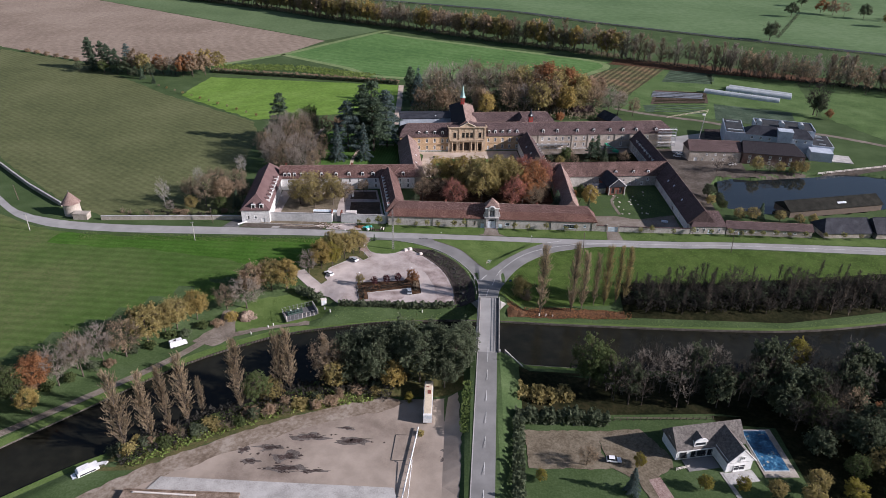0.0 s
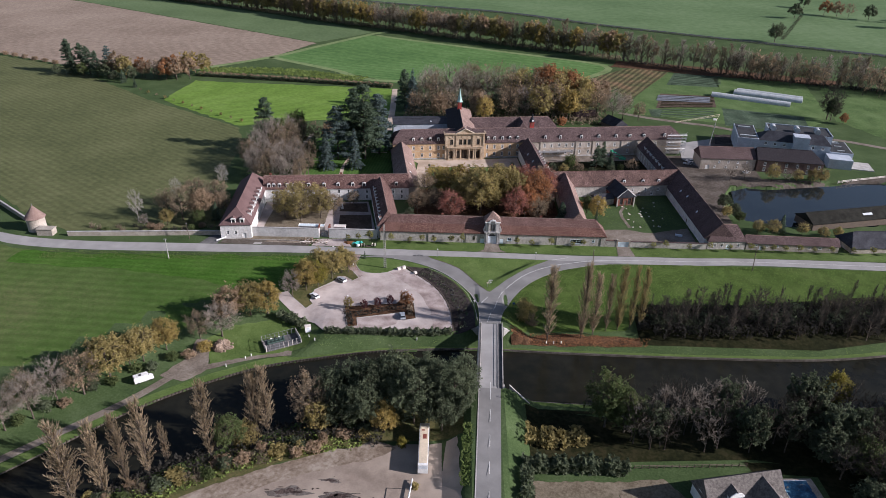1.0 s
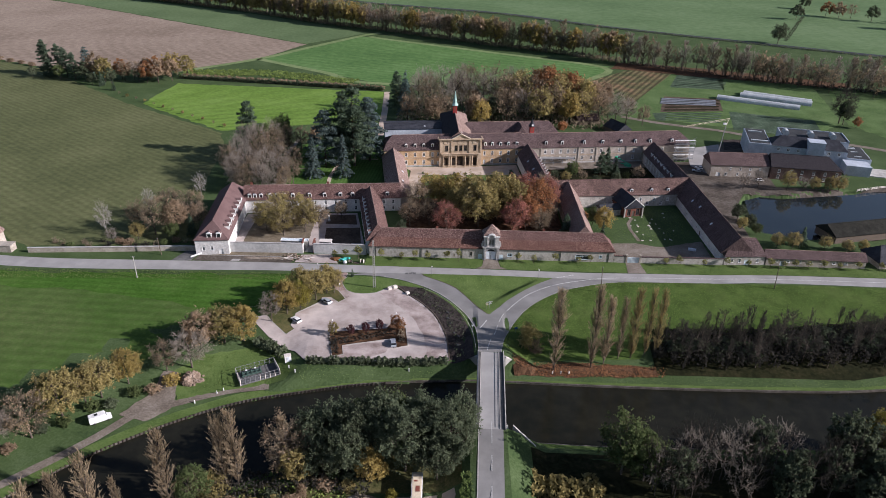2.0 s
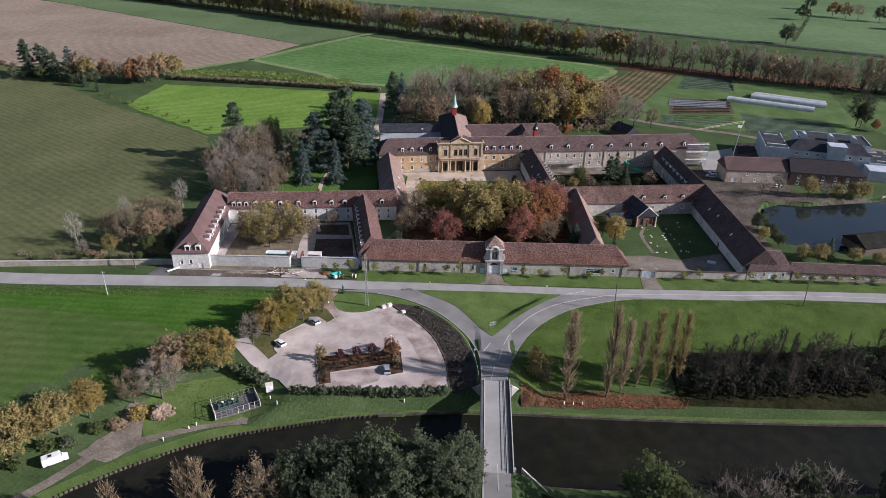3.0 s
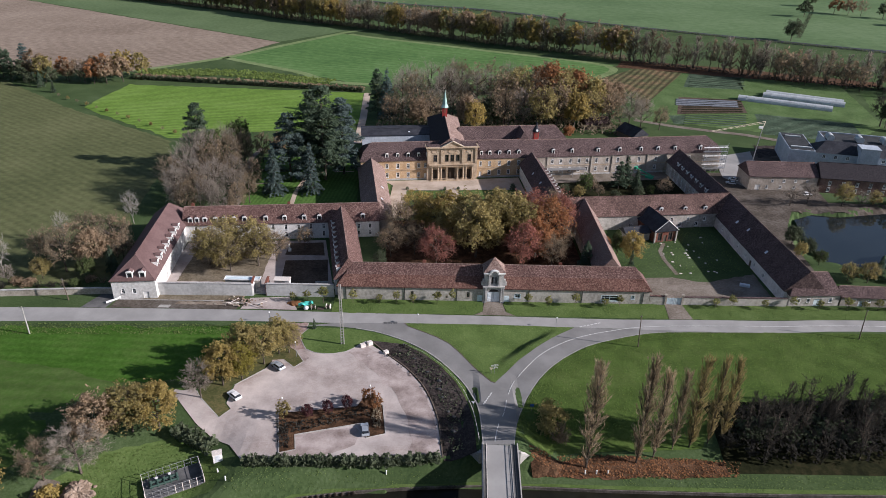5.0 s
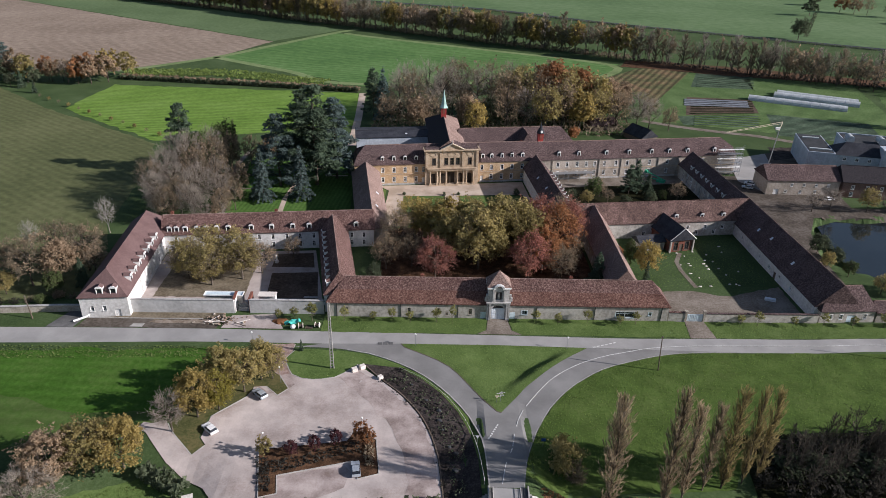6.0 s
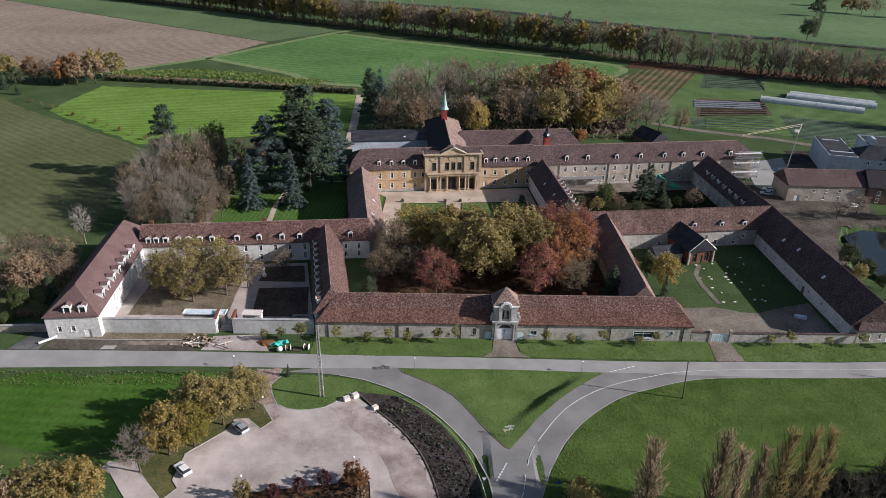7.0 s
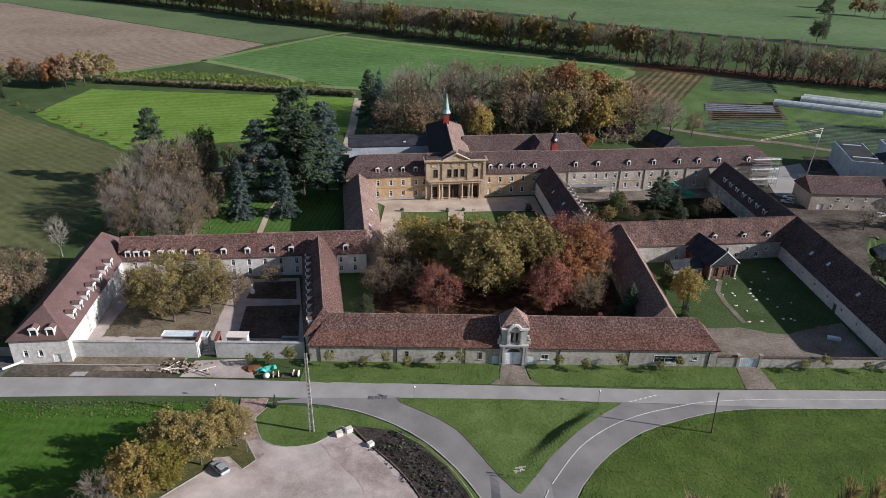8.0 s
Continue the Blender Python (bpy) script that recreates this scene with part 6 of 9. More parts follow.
# ---- bridge ----
br = thing("canal_bridge", 0, -81, 0, "concrete road bridge over the canal", "bridge")
cxr = lambda y: road_x(y)
part("deck", boxes((cxr(-81), 0, 1.75, 8.0, 33.5, 0.8, -2.5)), "asphalt_dark", br)
part("carriageway", boxes((cxr(-81) - 0.35, 0, 2.21, 5.3, 33.7, 0.14, -2.5)), "asphalt_pale", br)
part("footway", boxes((cxr(-81) + 3.05, 0, 2.25, 1.25, 33.7, 0.2, -2.5)), "asphalt_dark", br)
part("kerb", boxes((cxr(-81) + 2.4, 0, 2.27, 0.16, 33.7, 0.24, -2.5)), "concrete", br)
for s in (-1, 1):
    part("parapet", boxes((cxr(-81) + s * 3.85, 0, 2.4, 0.18, 34, 0.6, -2.5), (cxr(-81) + s * 3.85, 0, 2.75, 0.26, 34, 0.1, -2.5)), "concrete", br)
    rail = bmesh.new()
    u = s * 3.75 - s * 0.75
    for k in range(-16, 17, 2):
        box(rail, cxr(-81 + k) + u, k, 2.75, 0.08, 0.08, 1.0)
    box(rail, cxr(-81) + u, 0, 3.2, 0.1, 33, 0.08, -2.5)
    box(rail, cxr(-81) + u, 0, 2.8, 0.06, 33, 0.06, -2.5)
    part("railing", rail, "dark_metal" if s > 0 else "crate_white", br)
    part("abutment", boxes((cxr(-81 + s * 15.2), s * 15.4, -2.2, 9.0, 1.6, 8.2)), "concrete", br)
    for t in (-1, 1):
        w = bmesh.new()
        x = cxr(-66) + t * 4.5
        solid(w, [(x, s * 14.6, -5), (x + t * 6, s * 17.5, -5), (x + t * 6, s * 17.5, -2.2), (x, s * 14.6, 2.1), (x, s * 15.2, -5), (x + t * 6, s * 18.1, -5), (x + t * 6, s * 18.1, -2.2), (x, s * 15.2, 2.1)], [(0, 1, 2, 3), (7, 6, 5, 4), (3, 2, 6, 7), (1, 5, 6, 2), (0, 3, 7, 4)])
        bmesh.ops.recalc_face_normals(w, faces=w.faces)
        part("wing_wall", w, "concrete", br)

# ---- poles, signs, lamps ----
def lattice_pole(x, y, h):
    t = thing("lattice_pole", x, y, float(land(x, y)), "pale concrete lattice power pole", "power pole")
    bm = bmesh.new()
    for s in (-1, 1):
        solid(bm, [(s * 0.40 - 0.10, -0.16, -0.3), (s * 0.40 + 0.10, -0.16, -0.3), (s * 0.40 + 0.10, 0.16, -0.3), (s * 0.40 - 0.10, 0.16, -0.3), (s * 0.18 - 0.08, -0.12, h), (s * 0.18 + 0.08, -0.12, h), (s * 0.18 + 0.08, 0.12, h), (s * 0.18 - 0.08, 0.12, h)], [(0, 1, 5, 4), (1, 2, 6, 5), (2, 3, 7, 6), (3, 0, 4, 7), (4, 5, 6, 7)])
    part("legs", bm, "concrete", t)
    for i in range(int(h / 0.9)):
        z = 0.6 + 0.9 * i
        part("rung", boxes((0, 0, z, 0.8 - 0.44 * z / h, 0.16, 0.3)), "concrete", t)


def wood_pole(x, y, h, lean=0.0):
    t = thing("utility_pole", x, y, float(land(x, y)), "weathered wooden utility pole", "power pole", group="roadside poles")
    t.matrix_world = pose(x, y, float(land(x, y)) - 0.2, 0, lean, 0)
    part("pole", rods(((0, 0, 0), (0, 0, h), 0.17, 0.11), sides=8), "old_wood", t)
    part("insulator", rods(((-0.3, 0, h - 0.3), (0.3, 0, h - 0.3), 0.05, 0.05), ((0.25, 0, h - 0.3), (0.25, 0, h), 0.05, 0.05)), "grey_metal", t)


def grey_pole(x, y, h):
    t = thing("utility_pole", x, y, float(land(x, y)), "grey concrete utility pole with crossarm", "power pole", group="roadside poles")
    part("pole", rods(((0, 0, -0.2), (0, 0, h), 0.19, 0.12), sides=8), "concrete", t)
    part("crossarm", boxes((0, 0, h - 0.4, 1.6, 0.12, 0.12), (-0.7, 0, h - 0.2, 0.1, 0.1, 0.3), (0.7, 0, h - 0.2, 0.1, 0.1, 0.3)), "grey_metal", t)


lattice_pole(-42.6, -24, 19)
wood_pole(38.5, -22.9, 10.5, -3)
grey_pole(-128.8, -21.5, 9)
wood_pole(-127, -3.4, 7.5, -4)
grey_pole(-204, -16.8, 8)
wood_pole(-228, 15, 8, -4)
grey_pole(-233, 0.5, 8)
wood_pole(103, -17.2, 10, -3)


def street_light(x, y, h=5.0):
    t = thing("street_lamp", x, y, float(land(x, y)), "slender pale lamp post with a globe head", "street lamp", group="lamps")
    part("post", rods(((0, 0, 0), (0, 0, h), 0.05, 0.04)), "grey_metal", t)
    g = bmesh.new()
    bmesh.ops.create_uvsphere(g, u_segments=10, v_segments=6, radius=0.25, matrix=pose(0, 0, h + 0.2))
    part("globe", g, "white_paint", t)


for x, y in ((-54.0, -30.0), (-53.0, -51.6), (-32.9, -46.6), (-64.6, -13.9), (-22.4, -13.7), (17.1, -14.2)):
    street_light(x, y, 3.4 if abs(x) < 30 or x < -60 else 4.6)
sg = thing("signpost", -2.0, -35.6, float(land(-2.0, -35.6)), "direction signpost with pale boards on a pole", "road sign")
part("post", rods(((0, 0, 0), (0, 0, 3.9), 0.07, 0.07)), "grey_metal", sg)
for i, (z, ln, s) in enumerate(((3.6, 2.0, 1), (3.2, 2.2, -1), (2.6, 1.4, 1), (2.2, 1.4, -1))):
    bd = part("sign_board", boxes((s * 0.5, -0.1, z, ln, 0.06, 0.34)), "white_paint", sg)
    part("lettering_bar", boxes((s * 0.5, -0.14, z, ln * 0.7, 0.02, 0.1)), "dark_metal", bd)
sg.scale = (0.62, 0.62, 0.8)
gw = thing("give_way_sign", -2.9, -36.0, float(land(-2.9, -36.0)), "small pale triangular road sign", "road sign")
part("post", rods(((0, 0, 0), (0, 0, 2.0), 0.05, 0.05)), "grey_metal", gw)
tr3 = bmesh.new()
solid(tr3, [(-0.5, -0.05, 2.3), (0.5, -0.05, 2.3), (0, -0.05, 1.4), (-0.5, 0, 2.3), (0.5, 0, 2.3), (0, 0, 1.4)], [(0, 2, 1), (3, 4, 5), (0, 1, 4, 3), (1, 2, 5, 4), (2, 0, 3, 5)])
part("plate", tr3, "cream_paint", gw)
rs = thing("blue_road_sign", 5.9, -50.2, float(land(5.9, -50.2)), "small blue rectangular road sign", "road sign")
part("post", rods(((0, 0, 0), (0, 0, 2.0), 0.05, 0.05)), "grey_metal", rs)
part("plate", boxes((0, -0.06, 2.0, 0.9, 0.05, 0.7)), "blue_paint", rs)
ws = thing("warning_sign", -8.1, -49.8, float(land(-8.1, -49.8)), "small white triangular road sign on a post", "road sign")
part("post", rods(((0, 0, 0), (0, 0, 2.2), 0.05, 0.05)), "grey_metal", ws)
tr3 = bmesh.new()
solid(tr3, [(-0.45, -0.06, 2.3), (0.45, -0.06, 2.3), (0, -0.06, 1.5), (-0.45, -0.02, 2.3), (0.45, -0.02, 2.3), (0, -0.02, 1.5)], [(0, 2, 1), (3, 4, 5), (0, 1, 4, 3), (1, 2, 5, 4), (2, 0, 3, 5)])
part("plate", tr3, "white_paint", ws)

# ---- vehicles ----
def car(x, y, turn, paint, label, length=4.1, van=False, z=None):
    t = thing("van" if van else "car", x, y, float(land(x, y)) + 0.1 if z is None else z, label, "van" if van else "car", turn=turn)
    L, W, H = length, 1.8 if not van else 2.0, 1.45 if not van else 2.4
    bm = bmesh.new()
    side = [(-L / 2, 0.35), (L / 2, 0.35), (L / 2, 0.72), (L / 2 - 0.15, 0.85), (L * 0.24, 0.95), (-L / 2 + 0.1, 0.98), (-L / 2, 0.8)] if not van else [(-L / 2, 0.35), (L / 2, 0.35), (L / 2, 0.95), (L * 0.33, 1.25), (L * 0.22, H), (-L / 2 + 0.1, H), (-L / 2, H - 0.2)]
    lo = [bm.verts.new((a, -W / 2, b)) for a, b in side]
    hi = [bm.verts.new((a, W / 2, b)) for a, b in side]
    bm.faces.new(lo[::-1])
    bm.faces.new(hi)
    for i in range(len(side)):
        bm.faces.new((lo[i], lo[(i + 1) % len(side)], hi[(i + 1) % len(side)], hi[i]))
    bmesh.ops.bevel(bm, geom=bm.edges[:], offset=0.06, segments=2, affect="EDGES")
    bmesh.ops.recalc_face_normals(bm, faces=bm.faces)
    part("body", bm, paint, t)
    if not van:
        bm = bmesh.new()
        a = [(-L * 0.46, -W / 2 + 0.06, 0.95), (L * 0.22, -W / 2 + 0.06, 0.93), (L * 0.22, W / 2 - 0.06, 0.93), (-L * 0.46, W / 2 - 0.06, 0.95), (-L * 0.36, -W / 2 + 0.22, H - 0.06), (L * 0.04, -W / 2 + 0.22, H - 0.04), (L * 0.04, W / 2 - 0.22, H - 0.04), (-L * 0.36, W / 2 - 0.22, H - 0.06)]
        solid(bm, a, [(3, 2, 1, 0), (0, 1, 5, 4), (1, 2, 6, 5), (2, 3, 7, 6), (3, 0, 4, 7), (4, 5, 6, 7)])
        part("glazing", bm, "glass_dark", t)
        part("roof", boxes((-L * 0.16, 0, H - 0.02, L * 0.40, W - 0.44, 0.06)), paint, t)
    else:
        part("windscreen", boxes((L * 0.285, 0, 1.75, 0.06, W - 0.3, 0.7)), "glass_dark", t)
        part("roof_hatch", boxes((-L * 0.15, 0, H + 0.05, 0.8, 0.8, 0.1)), "glass_dark", t)
    for s in (-1, 1):
        for u in (-0.31, 0.31):
            part("wheel", rods(((u * L, s * (W / 2 - 0.2), 0.31), (u * L, s * (W / 2 + 0.01), 0.31), 0.31, 0.31), sides=12), "tyre_rubber", t)
        part("headlight", boxes((L / 2 - 0.03, s * W * 0.36, 0.7, 0.08, 0.32, 0.14)), "cool_white", t)
    return t


car(-57.9, -34.6, 137, "silver_car", "silver hatchback parked on gravel")
car(-66.0, -46.2, 137, "white_car", "white hatchback parked on gravel")
car(-33.2, -57.2, 100, "silver_car", "pale blue-silver hatchback beside the hedge bed")
car(-109.5, -92.5, 35, "white_car", "white camper van parked by the canal", 5.6, True)
car(29.8, -139.2, -5, "white_car", "white hatchback on a garden drive")
car(112.5, 103.5, 160, "silver_car", "silver van beside the scaffolding", 4.4)
car(115.2, 108, 150, "white_car", "white car beside the barn", 4.2)
car(141, 92, 10, "white_car", "white tractor cab parked by the barn", 4.0)


def motor_boat():
    t = thing("motor_boat", -111.9, -149.4, -4.7, "white cabin cruiser moored at the bank", "boat", turn=42)
    bm = bmesh.new()
    st = [(-4.4, 1.6, 0.2), (-2, 1.9, 0.2), (1.5, 1.8, 0.3), (3.6, 1.1, 0.45), (4.8, 0.08, 0.7)]
    ring = [[bm.verts.new((x, s * w * k, z)) for s, k, z in ((-1, 0.8, -0.1), (-1, 1, 1.15 + dz), (1, 1, 1.15 + dz), (1, 0.8, -0.1))] for x, w, dz in st]
    for a, b in zip(ring, ring[1:]):
        for i in range(4):
            bm.faces.new((a[i], b[i], b[(i + 1) % 4], a[(i + 1) % 4]))
    bm.faces.new(ring[0])
    bm.faces.new(ring[-1][::-1])
    bmesh.ops.recalc_face_normals(bm, faces=bm.faces)
    part("hull", bm, "white_paint", t)
    part("cabin", boxes((-0.4, 0, 2.0, 5.4, 2.7, 1.3), (-1.2, 0, 2.9, 3.0, 2.3, 0.6)), "white_paint", t)
    part("window_band", boxes((-0.6, -1.36, 2.1, 4.0, 0.03, 0.45), (-0.6, 1.36, 2.1, 4.0, 0.03, 0.45), (2.32, 0, 2.15, 0.03, 2.2, 0.5)), "glass_dark", t)
    part("railing", rods(((2.0, -1.2, 1.9), (4.6, -0.2, 2.1), 0.04), ((2.0, 1.2, 1.9), (4.6, 0.2, 2.1), 0.04), ((-4.4, -1.2, 1.9), (-3.2, -1.4, 1.9), 0.04)), "grey_metal", t)
    part("stern_box", boxes((-3.9, 0, 1.5, 1.0, 1.8, 0.7)), "cool_white", t)


motor_boat()


def lorry_trailer():
    z = float(land(-22.6, -119.5))
    t = thing("lorry_trailer", -22.6, -119.6, z, "old white box lorry trailer with a rusty cream roof", "trailer", turn=91)
    part("body", boxes((0, 0, 2.2, 15.5, 2.6, 2.9)), "white_paint", t)
    part("roof", boxes((0.3, 0, 3.68, 14.6, 2.2, 0.08)), "cream_paint", t)
    part("rust_patch", boxes((2.6, -0.2, 3.74, 1.8, 1.0, 0.03)), "copper_red", t)
    part("rust_patch", boxes((5.0, 0.3, 3.74, 0.5, 0.8, 0.03)), "copper_red", t)
    part("rear_band", boxes((-7.76, 0, 2.9, 0.04, 2.4, 1.0)), "cool_white", t)
    part("side_band", boxes((0, -1.31, 3.3, 15, 0.03, 0.4)), "dark_metal", t)
    for u in (-5.6, -4.4, 4.5):
        for s in (-1, 1):
            part("wheel", rods(((u, s * 0.9, 0.5), (u, s * 1.25, 0.5), 0.5, 0.5), sides=12), "tyre_rubber", t)


lorry_trailer()
pw = thing("white_pipe_rail", -25, -129.5, -3, "long white-painted pipe barrier on the yard", "barrier")
part("rail", rods(((0, 0, 0.9), (-2.6, -27, 0.9), 0.22, 0.22), ((-1.0, -27, 1.6), (-0.8, -14, 2.0), 0.1, 0.1), ((-1.5, -13.6, 2.0), (-0.8, -14, 2.0), 0.15, 0.1)), "white_paint", pw)
for i in range(10):
    part("post", rods(((-0.27 * i, -2.8 * i, 0), (-0.27 * i, -2.8 * i, 1), 0.08, 0.08)), "white_paint", pw)
mk = thing("steel_frame", -29.5, -137, -3, "thin dark steel frame lying on the yard", "frame")
part("frame", rods(((-2.2, -5, 0.12), (-1.8, 5, 0.12), 0.08), ((-1.8, 5, 0.12), (2.2, 5, 0.12), 0.08), ((-2.2, -5, 0.12), (1.6, -5, 0.12), 0.08), sides=4), "dark_metal", mk)
lp = thing("rusty_shed_roof", -84, -158.6, -3, "low rusty sheet roof edge with a white pipe", "shed")
part("roof", boxes((0, 0, 1.2, 30, 4.0, 0.3), (0, 1.9, 1.5, 30, 0.3, 0.3)), "rock", lp)
part("wall", boxes((0, -0.4, 0.4, 28, 3, 1.6)), "concrete", lp)
part("pipe", rods(((-12, 1.0, 1.6), (4, 0.6, 1.6), 0.25, 0.25), ((-12, 1.0, 1.6), (-13, 1.0, 0.8), 0.25, 0.25)), "crate_white", lp)

# ---- villa with pool south of the canal ----
def villa():
    z = -3.0
    t = thing("villa", 56.5, -134, z, "white gabled house with dark slate roof", "house", turn=12)
    part("wall", boxes((0, 2.2, 2.0, 20, 8, 4.4), (5.2, -4.2, 2.0, 7.6, 8, 4.4)), "white_paint", t)
    bm = bmesh.new()
    solid(bm, [(-10.4, -2.4, 3.6), (10.4, -2.4, 3.6), (10.4, 6.8, 3.6), (-10.4, 6.8, 3.6), (-10.4, 2.2, 8.6), (10.4, 2.2, 8.6)], [(3, 2, 1, 0), (0, 1, 5, 4), (2, 3, 4, 5), (1, 2, 5), (3, 0, 4)])
    part("roof", bm, "roof_weathered", t)
    bm = bmesh.new()
    solid(bm, [(1.0, -8.7, 3.7), (9.4, -8.7, 3.7), (9.4, 2, 3.7), (1.0, 2, 3.7), (5.2, -8.7, 8.0), (5.2, 2, 8.0)], [(3, 2, 1, 0), (1, 2, 5, 4), (3, 0, 4, 5), (0, 1, 4), (2, 3, 5)])
    part("cross_roof", bm, "roof_weathered", t)
    for px, wd in ((5.2, 7.6),):
        g = bmesh.new()
        solid(g, [(px - wd / 2, -8.25, 3.9), (px + wd / 2, -8.25, 3.9), (px, -8.25, 7.7), (px - wd / 2, -8.8, 3.9), (px + wd / 2, -8.8, 3.9), (px, -8.8, 7.7)], [(0, 2, 1), (3, 4, 5), (0, 1, 4, 3), (1, 2, 5, 4), (2, 0, 3, 5)])
        part("gable", g, "white_paint", t)
    for s in (-1, 1):
        g = bmesh.new()
        x = s * 10.02
        solid(g, [(x, -1.8, 4.1), (x, 6.2, 4.1), (x, 2.2, 8.3), (x - s * 0.2, -1.8, 4.1), (x - s * 0.2, 6.2, 4.1), (x - s * 0.2, 2.2, 8.3)], [(0, 1, 2), (3, 5, 4), (0, 2, 5, 3)])
        bmesh.ops.recalc_face_normals(g, faces=g.faces)
        part("gable", g, "white_paint", t)
    place_dormer(t, pose(-3.4, -1.9, 4.4), 3.6, 1.5, 4.4, "roof_weathered")
    part("fascia", boxes((-4.6, -2.45, 3.62, 11.4, 0.1, 0.24)), "white_paint", t)
    for s in (-1, 1):
        o = part("barge_board", boxes((0, 0, 0, 6.3, 0.12, 0.26)), "white_paint", t)
        o.matrix_local = pose(5.2 + s * 2.2, -8.86, 5.95, 0, s * 45.7, 0)
    for x, w in ((-8, 1.8), (-5, 1.2), (-2.6, 2.4), (0, 1.2)):
        place_window(t, pose(x, -1.88, 1.0), w, 1.6, "dark_metal")
    place_window(t, pose(5.2, -8.32, 0.4), 3.4, 2.0, "white_paint")
    place_window(t, pose(5.2, -8.9, 4.8), 1.2, 1.2, "white_paint")
    w = place_window(t, pose(-10.1, 2.2, 5.0, 0, 0, -90), 0.9, 1.4)
    part("terrace", boxes((-3.6, -4.2, 0.05, 9.2, 4.4, 0.3)), "asphalt", t, "grey paved terrace")
    part("terrace", boxes((4.8, -10.6, 0.05, 8.6, 4, 0.3)), "grey_stone", t, "pale stone terrace")
    part("hedge_rail", rods(((-11.5, -5.4, 0.9), (-7.6, -5.0, 0.9), 0.08), ((-11.5, -5.4, 0.45), (-7.6, -5.0, 0.45), 0.08), *[((-11.5 + 0.65 * i, -5.4 + 0.07 * i, 0), (-11.5 + 0.65 * i, -5.4 + 0.07 * i, 1.05), 0.09) for i in range(7)]), "crate_white", t, "short white picket rail")
    part("garden_path", boxes((0.5, -14, 0.03, 1.2, 12, 0.2)), "concrete", t)


villa()
pl = thing("swimming_pool", 74.2, -133.6, -3, "rectangular pool under a torn blue cover", "swimming pool", turn=3)
part("surround", boxes((0, 0, 0.05, 9.4, 18.5, 0.3)), "rubble", pl)
bm = bmesh.new()
bmesh.ops.create_grid(bm, x_segments=16, y_segments=34, size=1, matrix=pose(-0.5, 0.7, 0.26) @ Matrix.Diagonal((3.5, 7.8, 1, 1)))
for v in bm.verts:
    v.co.z += 0.12 * noise.noise(v.co * 0.9) + 0.05 * noise.noise(v.co * 2.6)
part("cover", bm, "pool_cover", pl)
part("cover_edge", rods(((-4.0, -7.1, 0.3), (3.0, -7.1, 0.3), 0.12, 0.12), ((-4.0, 8.5, 0.3), (3.0, 8.5, 0.3), 0.12, 0.12), ((-4.0, -7.1, 0.3), (-4.0, 8.5, 0.3), 0.1, 0.1)), "cool_white", pl)
hp = thing("hot_tub", 107, -126, -3, "small round blue tub in a garden", "tub")
bm = bmesh.new()
bmesh.ops.create_cone(bm, cap_ends=True, segments=18, radius1=1.5, radius2=1.5, depth=0.8, matrix=pose(0, 0, 0.4))
part("tub", bm, "pool_blue", hp)
gf = thing("garden_fence", 33, -122.6, -3, "low wooden rail fence behind the house", "fence")
for i in range(16):
    part("post", boxes((i * 2.0, i * 0.13, 0.6, 0.15, 0.15, 1.3)), "old_wood", gf)
part("rail", rods(((0, 0, 1.1), (30, 2, 1.1), 0.08), ((0, 0, 0.6), (30, 2, 0.6), 0.08), sides=4), "old_wood", gf)

# ---- car park furniture ----
for i, (x, y, s) in enumerate(((-37.0, -25.0, 1.5), (-35.2, -23.8, 1.5), (-30.5, -27.8, 1.35))):
    b = thing("stone_block", x, y, float(land(x, y)) + 0.05, "pale squared limestone block", "stone block", group="car park blocks", turn=25 + 7 * i)
    bm = boxes((0, 0, s * 0.42, s * 1.15, s, s * 0.84))
    bmesh.ops.bevel(bm, geom=bm.edges[:], offset=0.06, segments=1, affect="EDGES")
    part("block", bm, "crate_white", b)
    b.scale = (0.78, 0.78, 0.78)
sheet("bed_soil", [(-54.3, -51.5), (-51.3, -64.4), (-48.1, -63.4), (-49.1, -58.7), (-34.0, -54.5), (-32.6, -59.3), (-28.5, -57.9), (-29.9, -48), (-34.6, -45.4), (-36, -48.6)], "leaf_litter", lift=0.2, label="leaf-strewn earth bed with kerb", category="planting bed")
ribbon("bed_kerb", [(-54.3, -51.5), (-51.4, -64.5), (-48.0, -63.5), (-49.0, -58.8), (-34.0, -54.6), (-32.6, -59.4), (-28.4, -58.0), (-29.8, -48)], 0.2, "concrete", lift=0.32, thick=0.4, label="pale kerb stones round the bed", category="kerb")
# transformer enclosure
ec = thing("lock_compound", -72.3, -71.4, -2.9, "fenced pump compound beside the canal", "compound", turn=29)
part("slab", boxes((0, 0, 0.15, 11.8, 6.4, 0.3)), "asphalt_dark", ec)
for i in range(9):
    for s in (-1, 1):
        part("fence_post", boxes((-5.8 + 1.45 * i, s * 3.15, 1.2, 0.11, 0.11, 2.2)), "crate_white" if s < 0 and i > 3 else "grey_metal", ec)
for s in (-1, 1):
    part("rail", rods(((-5.8, s * 3.15, 2.25), (5.8, s * 3.15, 2.25), 0.04), ((-5.8, s * 3.15, 1.2), (5.8, s * 3.15, 1.2), 0.03), ((-5.8, s * 3.15, 0.4), (5.8, s * 3.15, 0.4), 0.03), sides=4), "grey_metal", ec)
    part("end_rail", rods(((s * 5.8, -3.15, 2.2), (s * 5.8, 3.15, 2.2), 0.06), ((s * 5.8, -3.15, 1.2), (s * 5.8, 3.15, 1.2), 0.05), sides=4), "crate_white", ec)
